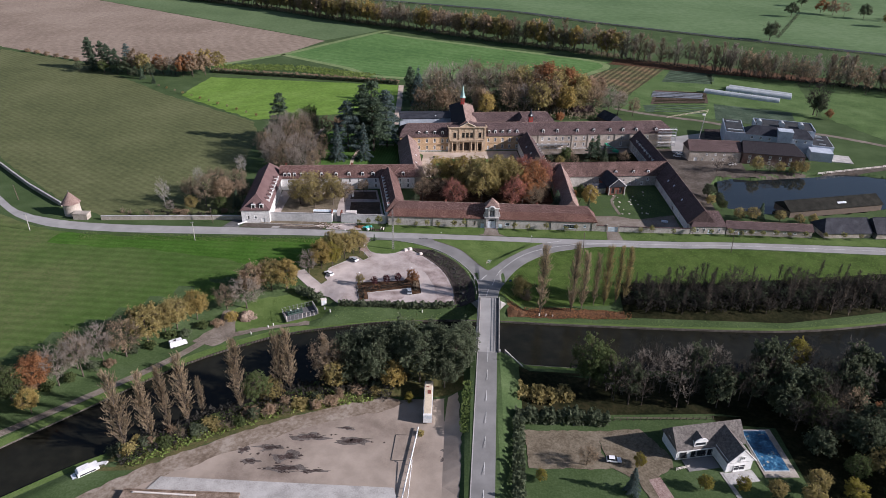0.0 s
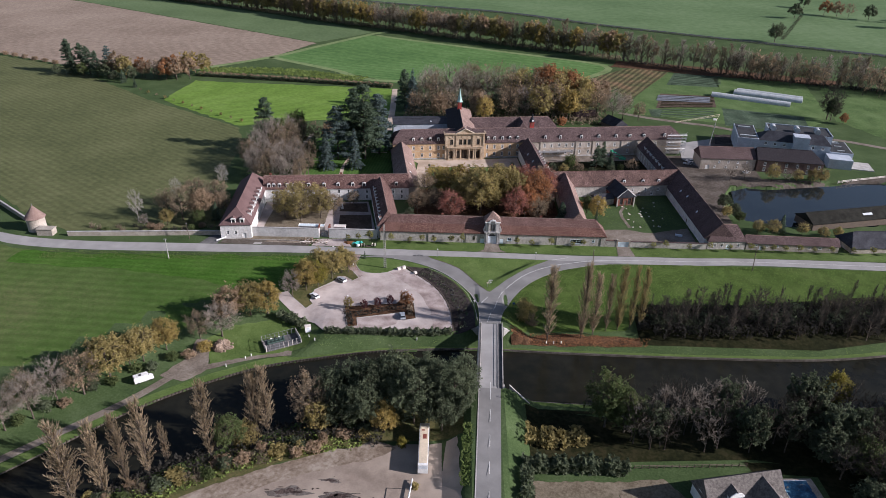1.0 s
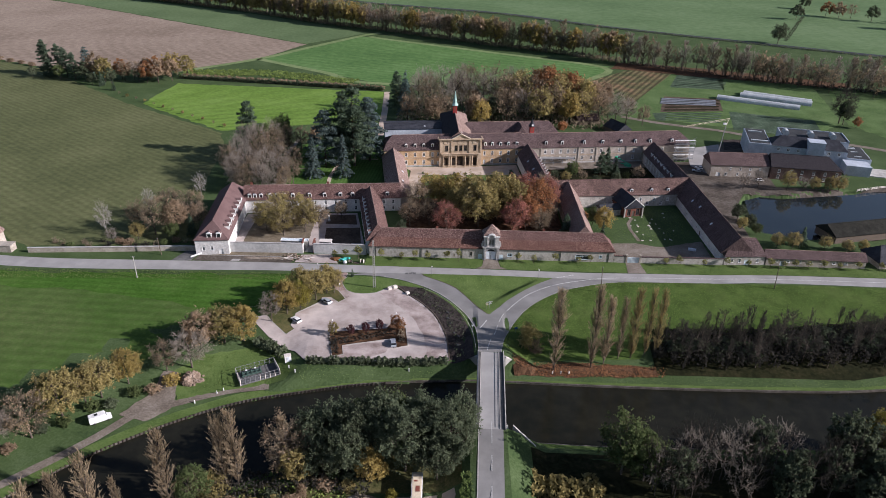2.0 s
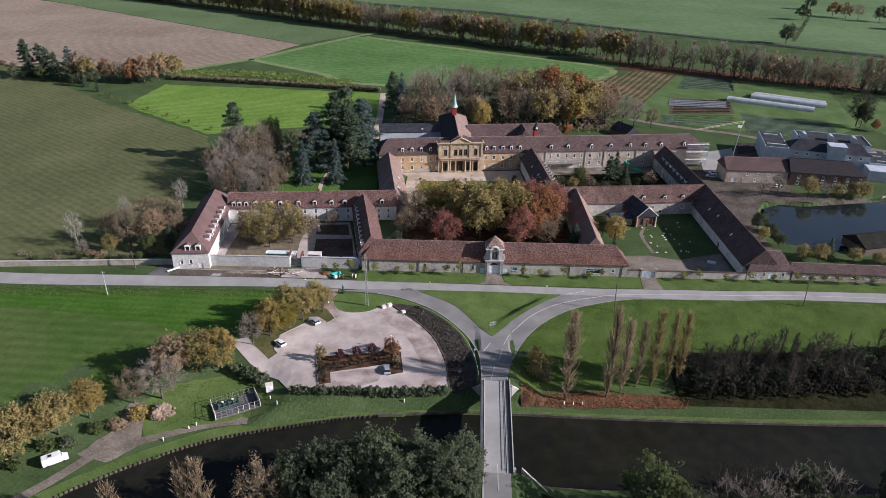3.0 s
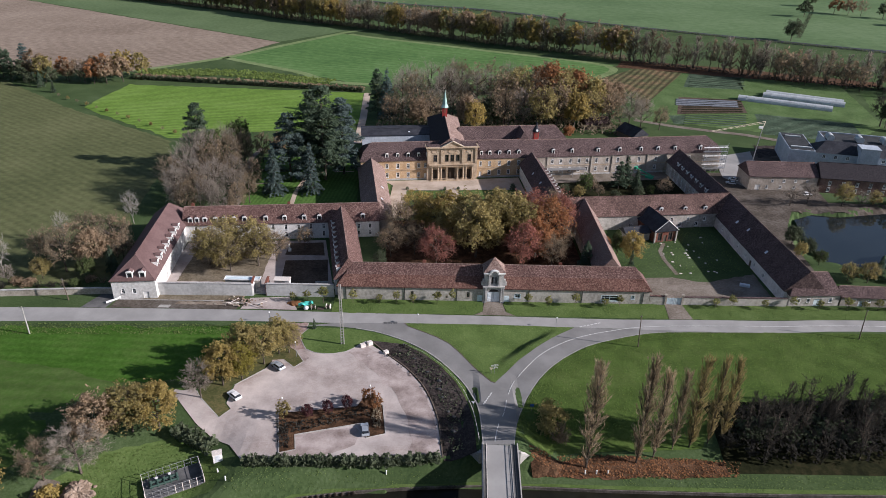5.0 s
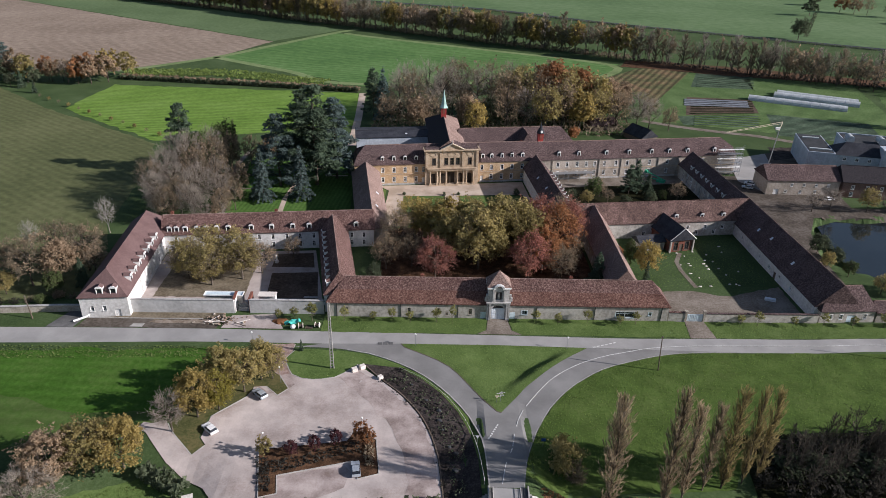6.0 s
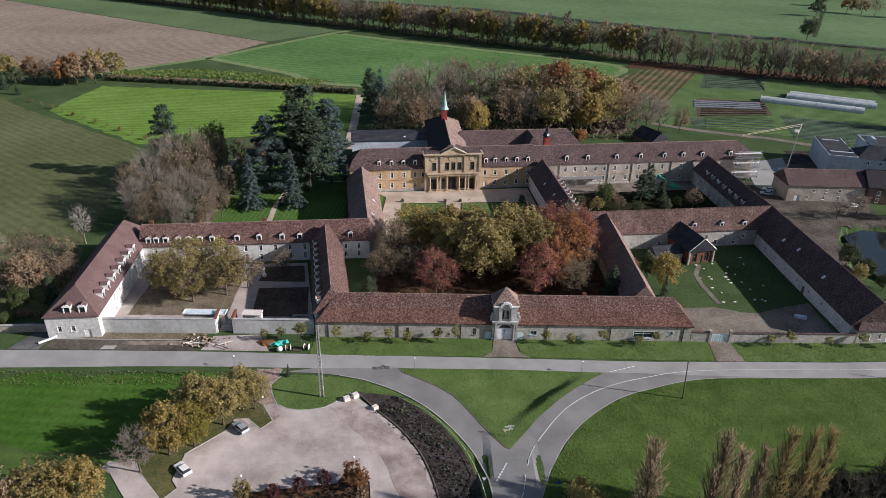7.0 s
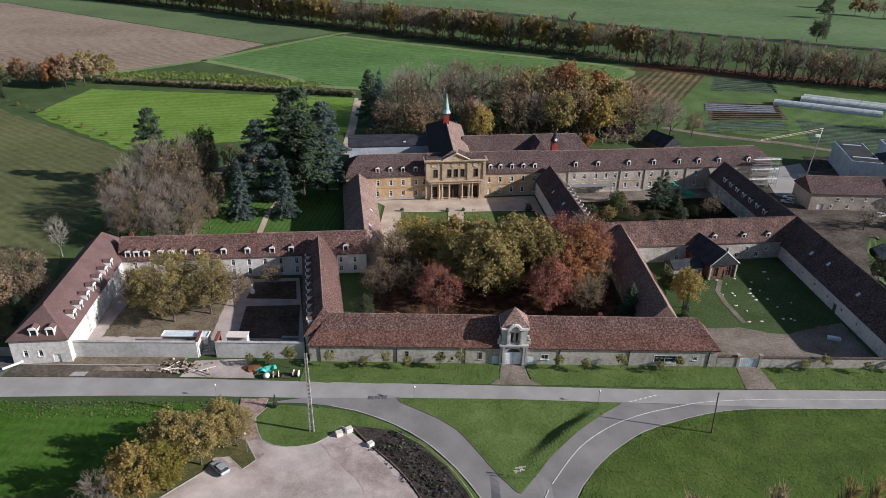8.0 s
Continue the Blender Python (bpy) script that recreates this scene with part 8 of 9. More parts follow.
def conifer(seed, shape, leaf, bark, detail):
    """A spruce or cedar of height 1: boughs in rough tiers, each a spray of needles."""
    r = np.random.RandomState(seed)
    spruce = shape == "cone"
    arms = 120 if spruce else 76
    az = np.sort(r.uniform(0, 1, arms)) ** (1.15 if spruce else 0.85)
    aa = np.arange(arms) * 2.4 + r.uniform(-0.6, 0.6, arms)
    if spruce:
        reach = (0.25 * (1 - az) ** 0.85 + 0.015) * r.uniform(0.65, 1.15, arms)
    else:
        reach = 0.32 * np.clip(1.04 - az, 0, 1) ** 0.6 * r.uniform(0.4, 1.15, arms)
    n, size = LEAVES[shape]
    n, size = int(n * detail), size / detail ** 0.5
    k = r.choice(arms, n, p=reach / reach.sum())
    t = r.uniform(0.1, 1.0, n) ** (0.7 if spruce else 0.6)
    wide = (0.034 if spruce else 0.055) * (1.15 - 0.6 * t)
    a = aa[k]
    across = r.normal(size=n) * wide * 0.6
    droop = -0.35 * t ** 2 * reach[k] if spruce else (0.16 * t - 0.1 * t ** 2) * reach[k]
    c = np.stack([reach[k] * t * np.cos(a) - across * np.sin(a), reach[k] * t * np.sin(a) + across * np.cos(a), 0.08 + 0.9 * az[k] + droop + 0.009 * r.normal(size=n)], 1)
    nrm = unit(np.stack([0.5 * np.cos(a), 0.5 * np.sin(a), np.ones(n)], 1) + 0.5 * r.normal(size=(n, 3)))
    up = unit(np.stack([np.cos(a), np.sin(a), 0 * a - 0.2], 1) + 0.5 * r.normal(size=(n, 3)))
    boughs = (np.stack([0 * aa, 0 * aa, 0.08 + 0.9 * az], 1), np.stack([reach * 0.85 * np.cos(aa), reach * 0.85 * np.sin(aa), 0.08 + 0.9 * az - (0.25 if spruce else -0.05) * reach], 1))
    return [trunk_and_boughs(bark, 0.016, 0.97, ((boughs, 0.0036, 0.001),), 3), quads_mesh("crown", c, nrm, up, size * 0.7 * r.uniform(0.6, 1.35, n), size * 1.2 * r.uniform(0.7, 1.5, n), leaf)]


def hedge_leaves(seed, n):
    """Places and facings of leaves filling a clipped block of size 1."""
    r = np.random.RandomState(seed)
    c = np.stack([r.uniform(-0.5, 0.5, n), r.uniform(-0.5, 0.5, n), r.uniform(0.0, 1.0, n)], 1)
    f = r.randint(0, 3, n)
    c[f == 0, 2] = 1.0 - np.abs(r.normal(size=(f == 0).sum())) * 0.06
    c[f == 1, 1] = np.where(r.rand((f == 1).sum()) < 0.5, -0.5, 0.5)
    c[:, 2] *= 1 + 0.12 * np.sin(c[:, 0] * 60 + seed)
    return c, unit(r.normal(size=(n, 3)) + np.array([0, -0.4, 0.6]))


def bush_mesh(material, seed, n, size):
    """A shrub of height 1: sprays of leaves on many short stems."""
    r = np.random.RandomState(seed)
    m = 46
    d = unit(r.normal(size=(m, 3)) + np.array([0, 0, 0.25]))
    tips = np.array([0, 0, 0.5]) + d * np.array([0.40, 0.40, 0.42]) * r.uniform(0.55, 1.08, (m, 1))
    if material.startswith("twig"):
        k = r.randint(0, m, n)
        u = r.uniform(0.2, 1, (n, 1))
        a = np.array([0, 0, 0.12]) * (1 - u) + tips[k] * u
        b = a + unit(0.6 * d[k] + 0.7 * unit(r.normal(size=(n, 3))) + np.array([0, 0, 0.4])) * r.uniform(0.08, 0.2, (n, 1))
        return blades("foliage", a, b, size * 0.14 * r.uniform(0.6, 1.4, n), material, r)
    return leaf_sprays("foliage", tips, r.gamma(2.0, 1.0, m) + 0.1, n, size * 0.8, 0.075, material, r, 0.35)


TREES = {}
KINDS = {
    "olive": ("round", "leaf_olive", "bark", "twig_brown", "deciduous tree with thinning olive-gold leaves"),
    "ochre": ("round", "leaf_ochre", "bark", "twig_brown", "deciduous tree in golden ochre autumn leaf"),
    "brown": ("round", "leaf_brown", "bark", "twig_brown", "deciduous tree with faded brown leaves"),
    "rust": ("round", "leaf_rust", "bark", "twig_brown", "deciduous tree in rust-orange autumn leaf"),
    "red": ("bare", "twig_red", "bark", "leaf_red", "copper-red autumn tree with fine twigs"),
    "purple": ("round", "leaf_purple", "bark", "twig_red", "small round purple-leaved garden tree"),
    "green": ("round", "leaf_green", "bark", "twig_brown", "dull green tree in full leaf"),
    "dark": ("round", "leaf_dark", "bark", "twig_dark", "dense dark evergreen broadleaf tree"),
    "yellow": ("round", "leaf_yellow", "bark", "twig_brown", "small tree in bright yellow leaf"),
    "bare": ("bare", "twig_grey", "bark", None, "bare grey-brown tree in late autumn"),
    "barebrown": ("bare", "twig_brown", "bark", "leaf_brown", "bare brown tree with a few last leaves"),
    "baredark": ("bare", "twig_dark", "bark", None, "bare dark tree of the thicket"),
    "white": ("bare", "twig_white", "pale_bark", None, "bare pale silvery roadside tree"),
    "poplar": ("spindle", "twig_ochre", "bark", None, "slender bare columnar poplar tree"),
    "greypoplar": ("spindle", "twig_beige", "bark", None, "slender bare brown columnar poplar"),
    "spruce": ("cone", "needle_green", "bark", None, "dark green conical spruce tree"),
    "bluespruce": ("cone", "needle_blue", "bark", None, "blue-green conical spruce tree"),
    "cedar": ("cedar", "needle_blue", "bark", None, "large blue-green cedar with layered limbs"),
    "pollard": ("round", "leaf_lime", "bark", None, "small pollarded verge tree"),
    "sparse": ("bare", "twig_brown", "bark", "leaf_olive", "tree with bare twigs and thin olive-yellow leaves"),
    "tallbrown": ("spindle", "twig_brown", "bark", None, "tall bare brown belt tree"),
    "tallgrey": ("spindle", "twig_grey", "bark", None, "tall bare grey belt tree"),
    "sapling": ("spindle", "twig_dark", "bark", None, "upright bare dark sapling"),
    "darkcedar": ("cedar", "needle_green", "bark", None, "large dark green cedar tree"),
}
LEAVES = {"round": (6500, 0.0195), "bare": (900, 0.018), "cone": (6000, 0.017), "cedar": (11000, 0.0150)}


def tree_meshes(kind, variant, detail):
    k = (kind, variant, detail)
    if k not in TREES:
        shape, leaf, bark, second, _ = KINDS[kind]
        seed = 17 * len(TREES) + 5
        if shape == "spindle":
            made = column_tree(seed, leaf, bark, kind, detail)
        elif shape in ("cone", "cedar"):
            made = conifer(seed, shape, leaf, bark, detail)
        else:
            made = broad_tree(seed, shape, leaf, bark, second, kind, detail)
        if kind == "pollard":
            for me in made[1:]:
                for v in me.vertices:
                    v.co = v.co.x * 0.85, v.co.y * 0.85, 0.42 + 0.62 * v.co.z
        TREES[k] = made
    return TREES[k]


def tree_pose(x, y, h, wide):
    return pose(x, y, float(land(x, y)) - 0.1, 0, 0, (x * 37 + y * 91) % 360) @ Matrix.Diagonal((h * wide, h * wide, h, 1))


def tree(kind, x, y, h, wide=1.0, group="", label="", detail=1.0):
    """One tree: trunk with limbs, crown, and fine twigs or last leaves."""
    t = new("tree")
    t.empty_display_size = 0.5
    t.matrix_world = tree_pose(x, y, h, wide)
    tagged(t, label or KINDS[kind][4], "tree", group)
    for me in tree_meshes(kind, int(abs(x * 7 + y * 3)) % 3, 0.84 * detail):
        o = new(me.name.split(".")[0], me)
        o.parent = t
        if o.name.split(".")[0] != "trunk":
            tagged(o, kind="stuff")
    return t


def woodland(name, rows, label, detail=0.25):
    """Many trees that nobody could count, joined into one object."""
    co, loops, starts, mats, mat_of = [], [], [], [], []
    nv = nl = 0
    for kind, x, y, h, wide in rows:
        m = np.array(tree_pose(x, y, h, wide))
        for me in tree_meshes(kind, int(abs(x * 7 + y * 3)) % 3, detail):
            v = np.empty(len(me.vertices) * 3)
            me.vertices.foreach_get("co", v)
            l = np.empty(len(me.loops), np.int32)
            me.loops.foreach_get("vertex_index", l)
            s = np.empty(len(me.polygons), np.int32)
            me.polygons.foreach_get("loop_start", s)
            co.append(v.reshape(-1, 3) @ m[:3, :3].T + m[:3, 3])
            loops.append(l + nv)
            starts.append(s + nl)
            if me.materials[0] not in mats:
                mats.append(me.materials[0])
            mat_of.append(np.full(len(s), mats.index(me.materials[0]), np.int32))
            nv, nl = nv + len(me.vertices), nl + len(l)
    me = bpy.data.meshes.new(name)
    me.vertices.add(nv)
    me.vertices.foreach_set("co", np.concatenate(co).ravel())
    me.loops.add(nl)
    me.loops.foreach_set("vertex_index", np.concatenate(loops))
    st = np.concatenate(starts)
    me.polygons.add(len(st))
    me.polygons.foreach_set("loop_start", st)
    for m in mats:
        me.materials.append(m)
    me.polygons.foreach_set("material_index", np.concatenate(mat_of))
    me.update(calc_edges=True)
    return tagged(new(name, me), label, "trees", kind="stuff")


def along(line, step, jitter, rnd):
    """Points about every step along a line, shifted a little."""
    pts = dense(line, step)
    return [(p.x + rnd.uniform(-jitter, jitter), p.y + rnd.uniform(-jitter, jitter)) for p in pts]


def hedge(name, line, width, height, material, n_per_m2=7, size=0.5, label="", group=""):
    r = np.random.RandomState(int(abs(line[0][0] * 13 + line[0][1] * 7)) % 9999)
    cs, ns = [], []
    for a, b in zip(line, line[1:]):
        a, b = Vector(a), Vector(b)
        d = b - a
        n = int(d.length * (width + 2 * height) * n_per_m2)
        c, nr = hedge_leaves(r.randint(9999), n)
        u = d.normalized()
        v = Vector((-u.y, u.x))
        zz = land(a.x + (c[:, 0] + 0.5) * d.x, a.y + (c[:, 0] + 0.5) * d.y)
        lump = 1 + 0.18 * np.sin((c[:, 0] * d.length) * 1.1) + 0.12 * np.sin(c[:, 0] * d.length * 2.7 + 1)
        cs.append(np.stack([a.x + (c[:, 0] + 0.5) * d.x + c[:, 1] * width * v.x * lump, a.y + (c[:, 0] + 0.5) * d.y + c[:, 1] * width * v.y * lump, zz + c[:, 2] * height * lump], 1))
        ns.append(nr)
    c, nr = np.concatenate(cs), np.concatenate(ns)
    up = unit(np.cross(nr, unit(r.normal(size=c.shape))))
    me = quads_mesh(name, c, nr, up, size * r.uniform(0.6, 1.4, len(c)), size * r.uniform(0.6, 1.4, len(c)), material)
    return tagged(new(name, me), label, "hedge", group, kind="stuff")


def shrub(x, y, w, h, material, label="rounded leafy garden shrub", n=700, group=""):
    key = ("shrub", material, n, int(abs(x + y)) % 3)
    if key not in SHARED:
        SHARED[key] = bush_mesh(material, 71 + len(SHARED), n, 0.15 * (260 / n) ** 0.5)
    t = new("shrub")
    t.empty_display_size = 0.3
    t.matrix_world = pose(x, y, float(land(x, y)) - 0.22 * h, 0, 0, (x * 53) % 360) @ Matrix.Diagonal((w * 1.1, w * 1.1, h * 1.15, 1))
    tagged(t, label, "shrub", group)
    o = new("foliage", SHARED[key])
    o.parent = t
    return t


rnd = random.Random(21)
# far tree belt
belt = []
for line, step, kinds, lo, hi, wd in (
    ([(-420, 700), (-258, 609), (-159, 540), (-91, 505), (30, 432), (95, 395), (132, 372)], 5.0, ["olive", "bare", "barebrown", "tallbrown", "bare", "brown", "tallgrey", "bare", "olive", "barebrown", "ochre", "bare", "tallbrown"], 22, 31, 0.8),
    ([(-420, 712), (-258, 620), (-159, 552), (-91, 516), (30, 443), (120, 390)], 6.5, ["tallbrown", "barebrown", "bare", "brown", "olive"], 19, 27, 0.9),
    ([(132, 372), (219, 322), (262, 302), (324, 280), (420, 240)], 3.8, ["bare", "tallbrown", "bare", "tallgrey", "barebrown"], 17, 27, 0.75),
    ([(210, 322), (330, 266), (430, 222)], 6.0, ["bare", "barebrown", "baredark", "bare"], 17, 25, 0.75),
    ([(225, 306), (330, 252), (430, 210)], 11.0, ["baredark", "barebrown", "bare", "barebrown"], 13, 20, 0.8)):
    belt += [(rnd.choice(kinds), x, y, rnd.uniform(lo, hi), wd * rnd.uniform(0.85, 1.1)) for x, y in along(line, step, 3.5, rnd)]
belt = [(k, x, y, h, w * (2.2 if k.startswith("tall") else 1.0)) for k, x, y, h, w in belt]
woodland("far_tree_belt", belt, "belt of bare and russet trees between fields", 0.1)
hedge("belt_understorey", [(-420, 704), (-258, 613), (-159, 544), (-91, 509), (30, 436), (95, 399), (132, 376)], 8, 2.6, "twig_brown", 0.9, 1.0, "brown undergrowth along the tree belt")
hedge("belt_understorey", [(132, 374), (219, 322), (324, 278), (430, 232)], 6, 1.6, "twig_dark", 0.7, 0.9, "brown undergrowth along the tree belt")
woodland("horizon_woods", [(rnd.choice(["olive", "bare", "dark"]), x + rnd.uniform(-20, 20), y + rnd.uniform(-20, 20), rnd.uniform(16, 22), 1.2) for x, y in ((420, 640), (520, 600), (620, 590), (700, 560), (470, 760), (640, 700))], "scattered far woodland trees", 0.14)
tree("baredark", 235, 200, 24, 1.0)
tree("dark", 236, 197, 17, 0.8)
tree("rust", 241, 190, 8, 0.9)
tree("rust", 330, 285, 19)
tree("dark", 316, 486, 20, 1.1)
for x, y, k in ((463, 690, "rust"), (475, 680, "brown"), (486, 672, "barebrown"), (503, 655, "dark"), (530, 640, "barebrown"), (560, 650, "dark")):
    tree(k, x, y, 20, 1.1, detail=0.3)
hedge("far_hedgerow", [(330, 500), (380, 590), (430, 680)], 3, 0.9, "leaf_dark", 0.5, 0.9, "low dark hedge between the far pastures")
ribbon("far_cutting", dense([(-1000, 1050), (-126, 714), (42, 648), (140, 575), (253, 507), (404, 424), (700, 270)], 30), 14, "slate", lift=0.15, label="dark sunken lane across the far fields", category="lane")
hedge("far_hedgerow", [(-1000, 1042), (-126, 707), (42, 641), (140, 568), (253, 500), (404, 415), (700, 260)], 4, 0.9, "leaf_dark", 0.8, 1.0, "low dark hedge along a sunken lane")
hedge("field_hedge", [(-221, 281), (-140, 270), (-66, 258)], 5, 2.0, "leaf_brown", 3, 0.9, "rusty brown hedge with dead bracken")
hedge("wall_hedge", [(-221, 276.5), (-140, 266), (-66, 254.5)], 1.2, 2.4, "leaf_dark", 5, 0.8, "dark clipped boundary hedge")
hedge("scrub_strip", [(-226, 295), (-160, 300), (-90, 276)], 16, 0.9, "weed_blade", 1.8, 0.7, "rough green young plantation")
# behind the abbey
back = [(-52, 208, "darkcedar", 24), (-46, 200, "bluespruce", 26), (-38, 212, "bare", 26), (-30, 200, "barebrown", 25), (-22, 214, "bare", 28), (-14, 206, "bare", 29), (-5, 216, "barebrown", 30), (4, 206, "bare", 29), (12, 214, "barebrown", 28), (20, 205, "barebrown", 26), (28, 212, "sparse", 27), (36, 204, "barebrown", 25), (45, 212, "rust", 29), (52, 204, "sparse", 26), (60, 210, "rust", 26), (68, 204, "olive", 24), (76, 209, "brown", 22), (-28, 182, "brown", 17), (-20, 186, "barebrown", 18), (2, 178, "ochre", 17), (-2, 184, "brown", 18), (18, 184, "barebrown", 22), (28, 186, "bare", 22), (38, 184, "sparse", 23), (47, 188, "barebrown", 24), (56, 186, "ochre", 21), (64, 190, "sparse", 20), (10, 188, "dark", 16), (24, 226, "bare", 27), (-10, 226, "bare", 27), (44, 228, "brown", 26), (-34, 225, "bare", 25), (60, 226, "olive", 24), (76, 192, "barebrown", 20), (86, 188, "bare", 20), (94, 193, "bare", 17), (-44, 190, "barebrown", 16)]
for x, y, k, h in back:
    tree(k, x, y - 6, h * 1.12, 0.9, group="grove behind the abbey", detail=0.5)
for i in range(26):
    x = -46 + i * 5.1 + rnd.uniform(-2, 2)
    tree(rnd.choice(["bare", "barebrown", "barebrown", "bare"] if x < 20 else ["barebrown", "brown", "bare", "olive"]), x, 192 + rnd.uniform(-10, 18), rnd.uniform(15, 22), 0.95, group="grove behind the abbey", detail=0.36)
hedge("grove_scrub", [(-50, 190), (-10, 186), (30, 184), (84, 186)], 22, 3.6, "twig_brown", 0.8, 0.8, "brown brushwood under the grove")
shrub(52, 172, 6, 6.5, "leaf_rust", "rust-red rounded garden bush")
for x, y in ((104, 185), (99, 205), (70, 198)):
    tree("barebrown", x, y, 14, 0.9)
# cedars and the west grove
tree("cedar", -80.5, 97, 31, 1.15)
tree("darkcedar", -66, 99, 42, 1.1)
tree("cedar", -59, 107, 35, 1.1)
tree("darkcedar", -73, 110, 37, 1.1)
for x, y, k, h in ((-99, 56, "bare", 15), (-94, 62, "barebrown", 14), (-104, 60, "bare", 17), (-97, 70, "bare", 17), (-92, 72, "barebrown", 14), (-106, 68, "bare", 19), (-100, 80, "bare", 19), (-94, 86, "barebrown", 15), (-118, 66, "bare", 19), (-123, 76, "barebrown", 20), (-112, 58, "barebrown", 16)):
    tree(k, x, y, h, 0.8, group="west grove", detail=0.8)
tree("bluespruce", -69.5, 84, 22, 0.95)
tree("bluespruce", -84, 82, 21, 1.0)
for x, y, k, h in ((-133, 110, "darkcedar", 27), (-127, 96, "bare", 25), (-118, 90, "bare", 27), (-110, 82, "barebrown", 26), (-124, 80, "bare", 26), (-115, 72, "bare", 25), (-107, 94, "barebrown", 24), (-104, 74, "bare", 23), (-104, 106, "barebrown", 20), (-112, 116, "green", 19), (-101, 64, "bare", 18), (-98, 84, "barebrown", 17), (-100, 120, "barebrown", 13), (-92, 126, "brown", 11), (-116, 60, "bare", 19), (-109, 66, "barebrown", 21), (-122, 68, "bare", 21), (-112, 99, "bare", 25), (-119, 98, "green", 22)):
    tree(k, -108.5 + (x + 112) * 0.72 - (100 - y) * 0.1, y, h * (0.78 + 0.34 * (y - 60) / 50), 1.1 if k == "darkcedar" else 0.72, group="west grove", detail=0.8)
for x, y, k, h in ((-155, 12, "white", 16), (-129.5, 51, "white", 15), (-146, 33.5, "white", 14), (-144, 18, "barebrown", 14), (-136, 14, "barebrown", 17), (-128, 16, "brown", 15), (-124, 24, "barebrown", 17), (-134, 28, "barebrown", 16), (-121, 14, "spruce", 10), (-127, 10, "green", 8), (-120, 20, "barebrown", 12), (-141, 9, "olive", 8), (-150, 6, "bare", 7)):
    tree(k, x, y, h, 0.62 if k == "white" else 1.0, group="trees by the wall")
for i in range(16):
    shrub(-118 - 3.6 * i, 4.5 - 0.25 * i + rnd.uniform(0, 4), rnd.uniform(3, 5), rnd.uniform(2, 3.4), rnd.choice(["leaf_brown", "twig_brown", "twig_brown", "twig_dark", "leaf_green"]), "scrubby autumn bush by the wall")
for x, y, k, h in ((-322, 278, "darkcedar", 26), (-313, 280, "darkcedar", 23), (-305, 274, "darkcedar", 22), (-290, 276, "cedar", 22), (-318, 274, "spruce", 24), (-280, 268, "brown", 20), (-271, 262, "olive", 19), (-262, 270, "rust", 16), (-252, 268, "barebrown", 16), (-243, 272, "brown", 17), (-235, 268, "rust", 19), (-228, 276, "ochre", 20), (-240, 262, "rust", 16), (-268, 250, "spruce", 11), (-276, 252, "dark", 9), (-328, 268, "dark", 9), (-254, 238, "spruce", 8), (-305, 264, "green", 12), (-218, 284, "olive", 17), (-258, 266, "brown", 15), (-247, 264, "barebrown", 16), (-232, 262, "brown", 17), (-224, 268, "brown", 18), (-285, 262, "dark", 15), (-265, 258, "dark", 12), (-295, 266, "darkcedar", 20)):
    tree(k, x, y, h, 1.0, group="field copse", detail=0.3)
for i in range(12):
    tree("olive" if i % 2 else "barebrown", -246 + i * 8.5, 228 - i * 6.2, 2.6, 1.1, group="young hedge trees", detail=0.3)
for i in range(6):
    shrub(-410 + 12 * i, 336 - 6 * i, 5, 4, "leaf_brown", "small brown bush far off in fields")
# forecourt trees
for x, y, k, h, w in ((-17.5, 20, "red", 15, 1.05), (-25, 50, "ochre", 15, 1.1), (-16, 42, "ochre", 18, 1.1), (-12, 34, "olive", 16, 1.1), (-30, 40, "barebrown", 16, 1.0), (-33, 28, "barebrown", 12, 1.1), (-25, 30, "barebrown", 12, 1.0), (-4, 29, "olive", 21.5, 1.05), (4, 38, "olive", 21, 1.05), (-6, 44, "olive", 17.5, 1.1), (11, 22, "red", 16, 1.0), (21, 35, "rust", 19, 1.05), (17, 46, "red", 18.5, 1.05), (26, 44, "red", 17.5, 1.05), (21, 22, "barebrown", 12, 1.1), (27, 56, "barebrown", 15, 1.0), (-36, 18, "dark", 7, 0.9), (-27.5, 12.5, "olive", 6, 0.9), (10, 35, "olive", 20, 1.0), (16, 27, "rust", 15, 0.95), (8, 46, "olive", 17, 1.1), (26, 31, "barebrown", 11, 0.9)):
    tree(k, x, y, h * 1.06, w, group="forecourt trees", detail=1.5)
tree("spruce", 31.5, 18.5, 12.5, 1.3)
for x, y, h in ((-92, 20, 13.5), (-84, 16, 13), (-76, 20, 13), (-88, 27, 14), (-79, 28, 13), (-71, 24, 11)):
    tree("sparse" if h > 12 else "barebrown", x, y, h * 1.08, 1.15, group="west court trees", detail=1.2)
tree("barebrown", -63, 33, 9, 1.0)
tree("ochre", 48.6, 26.5, 12.5, 0.9)
tree("green", 45, 32, 10, 0.6)
tree("spruce", 47.5, 22, 8, 0.7)
shrub(46, 12, 3, 3.5, "leaf_green")
shrub(43.5, 40, 3, 4, "leaf_rust")
for x, y, k, h in ((64, 98, "spruce", 15), (60.5, 95, "darkcedar", 13), (68, 95, "spruce", 10), (45, 90, "green", 9), (41, 84, "olive", 6), (50, 86, "barebrown", 6), (66, 84, "dark", 6), (72, 88, "green", 5), (56, 82, "dark", 5), (36, 88, "dark", 5), (78, 88, "barebrown", 9), (48, 92, "barebrown", 8)):
    tree(k, x, y, h, 1.1, group="cloister garden trees", detail=0.6)
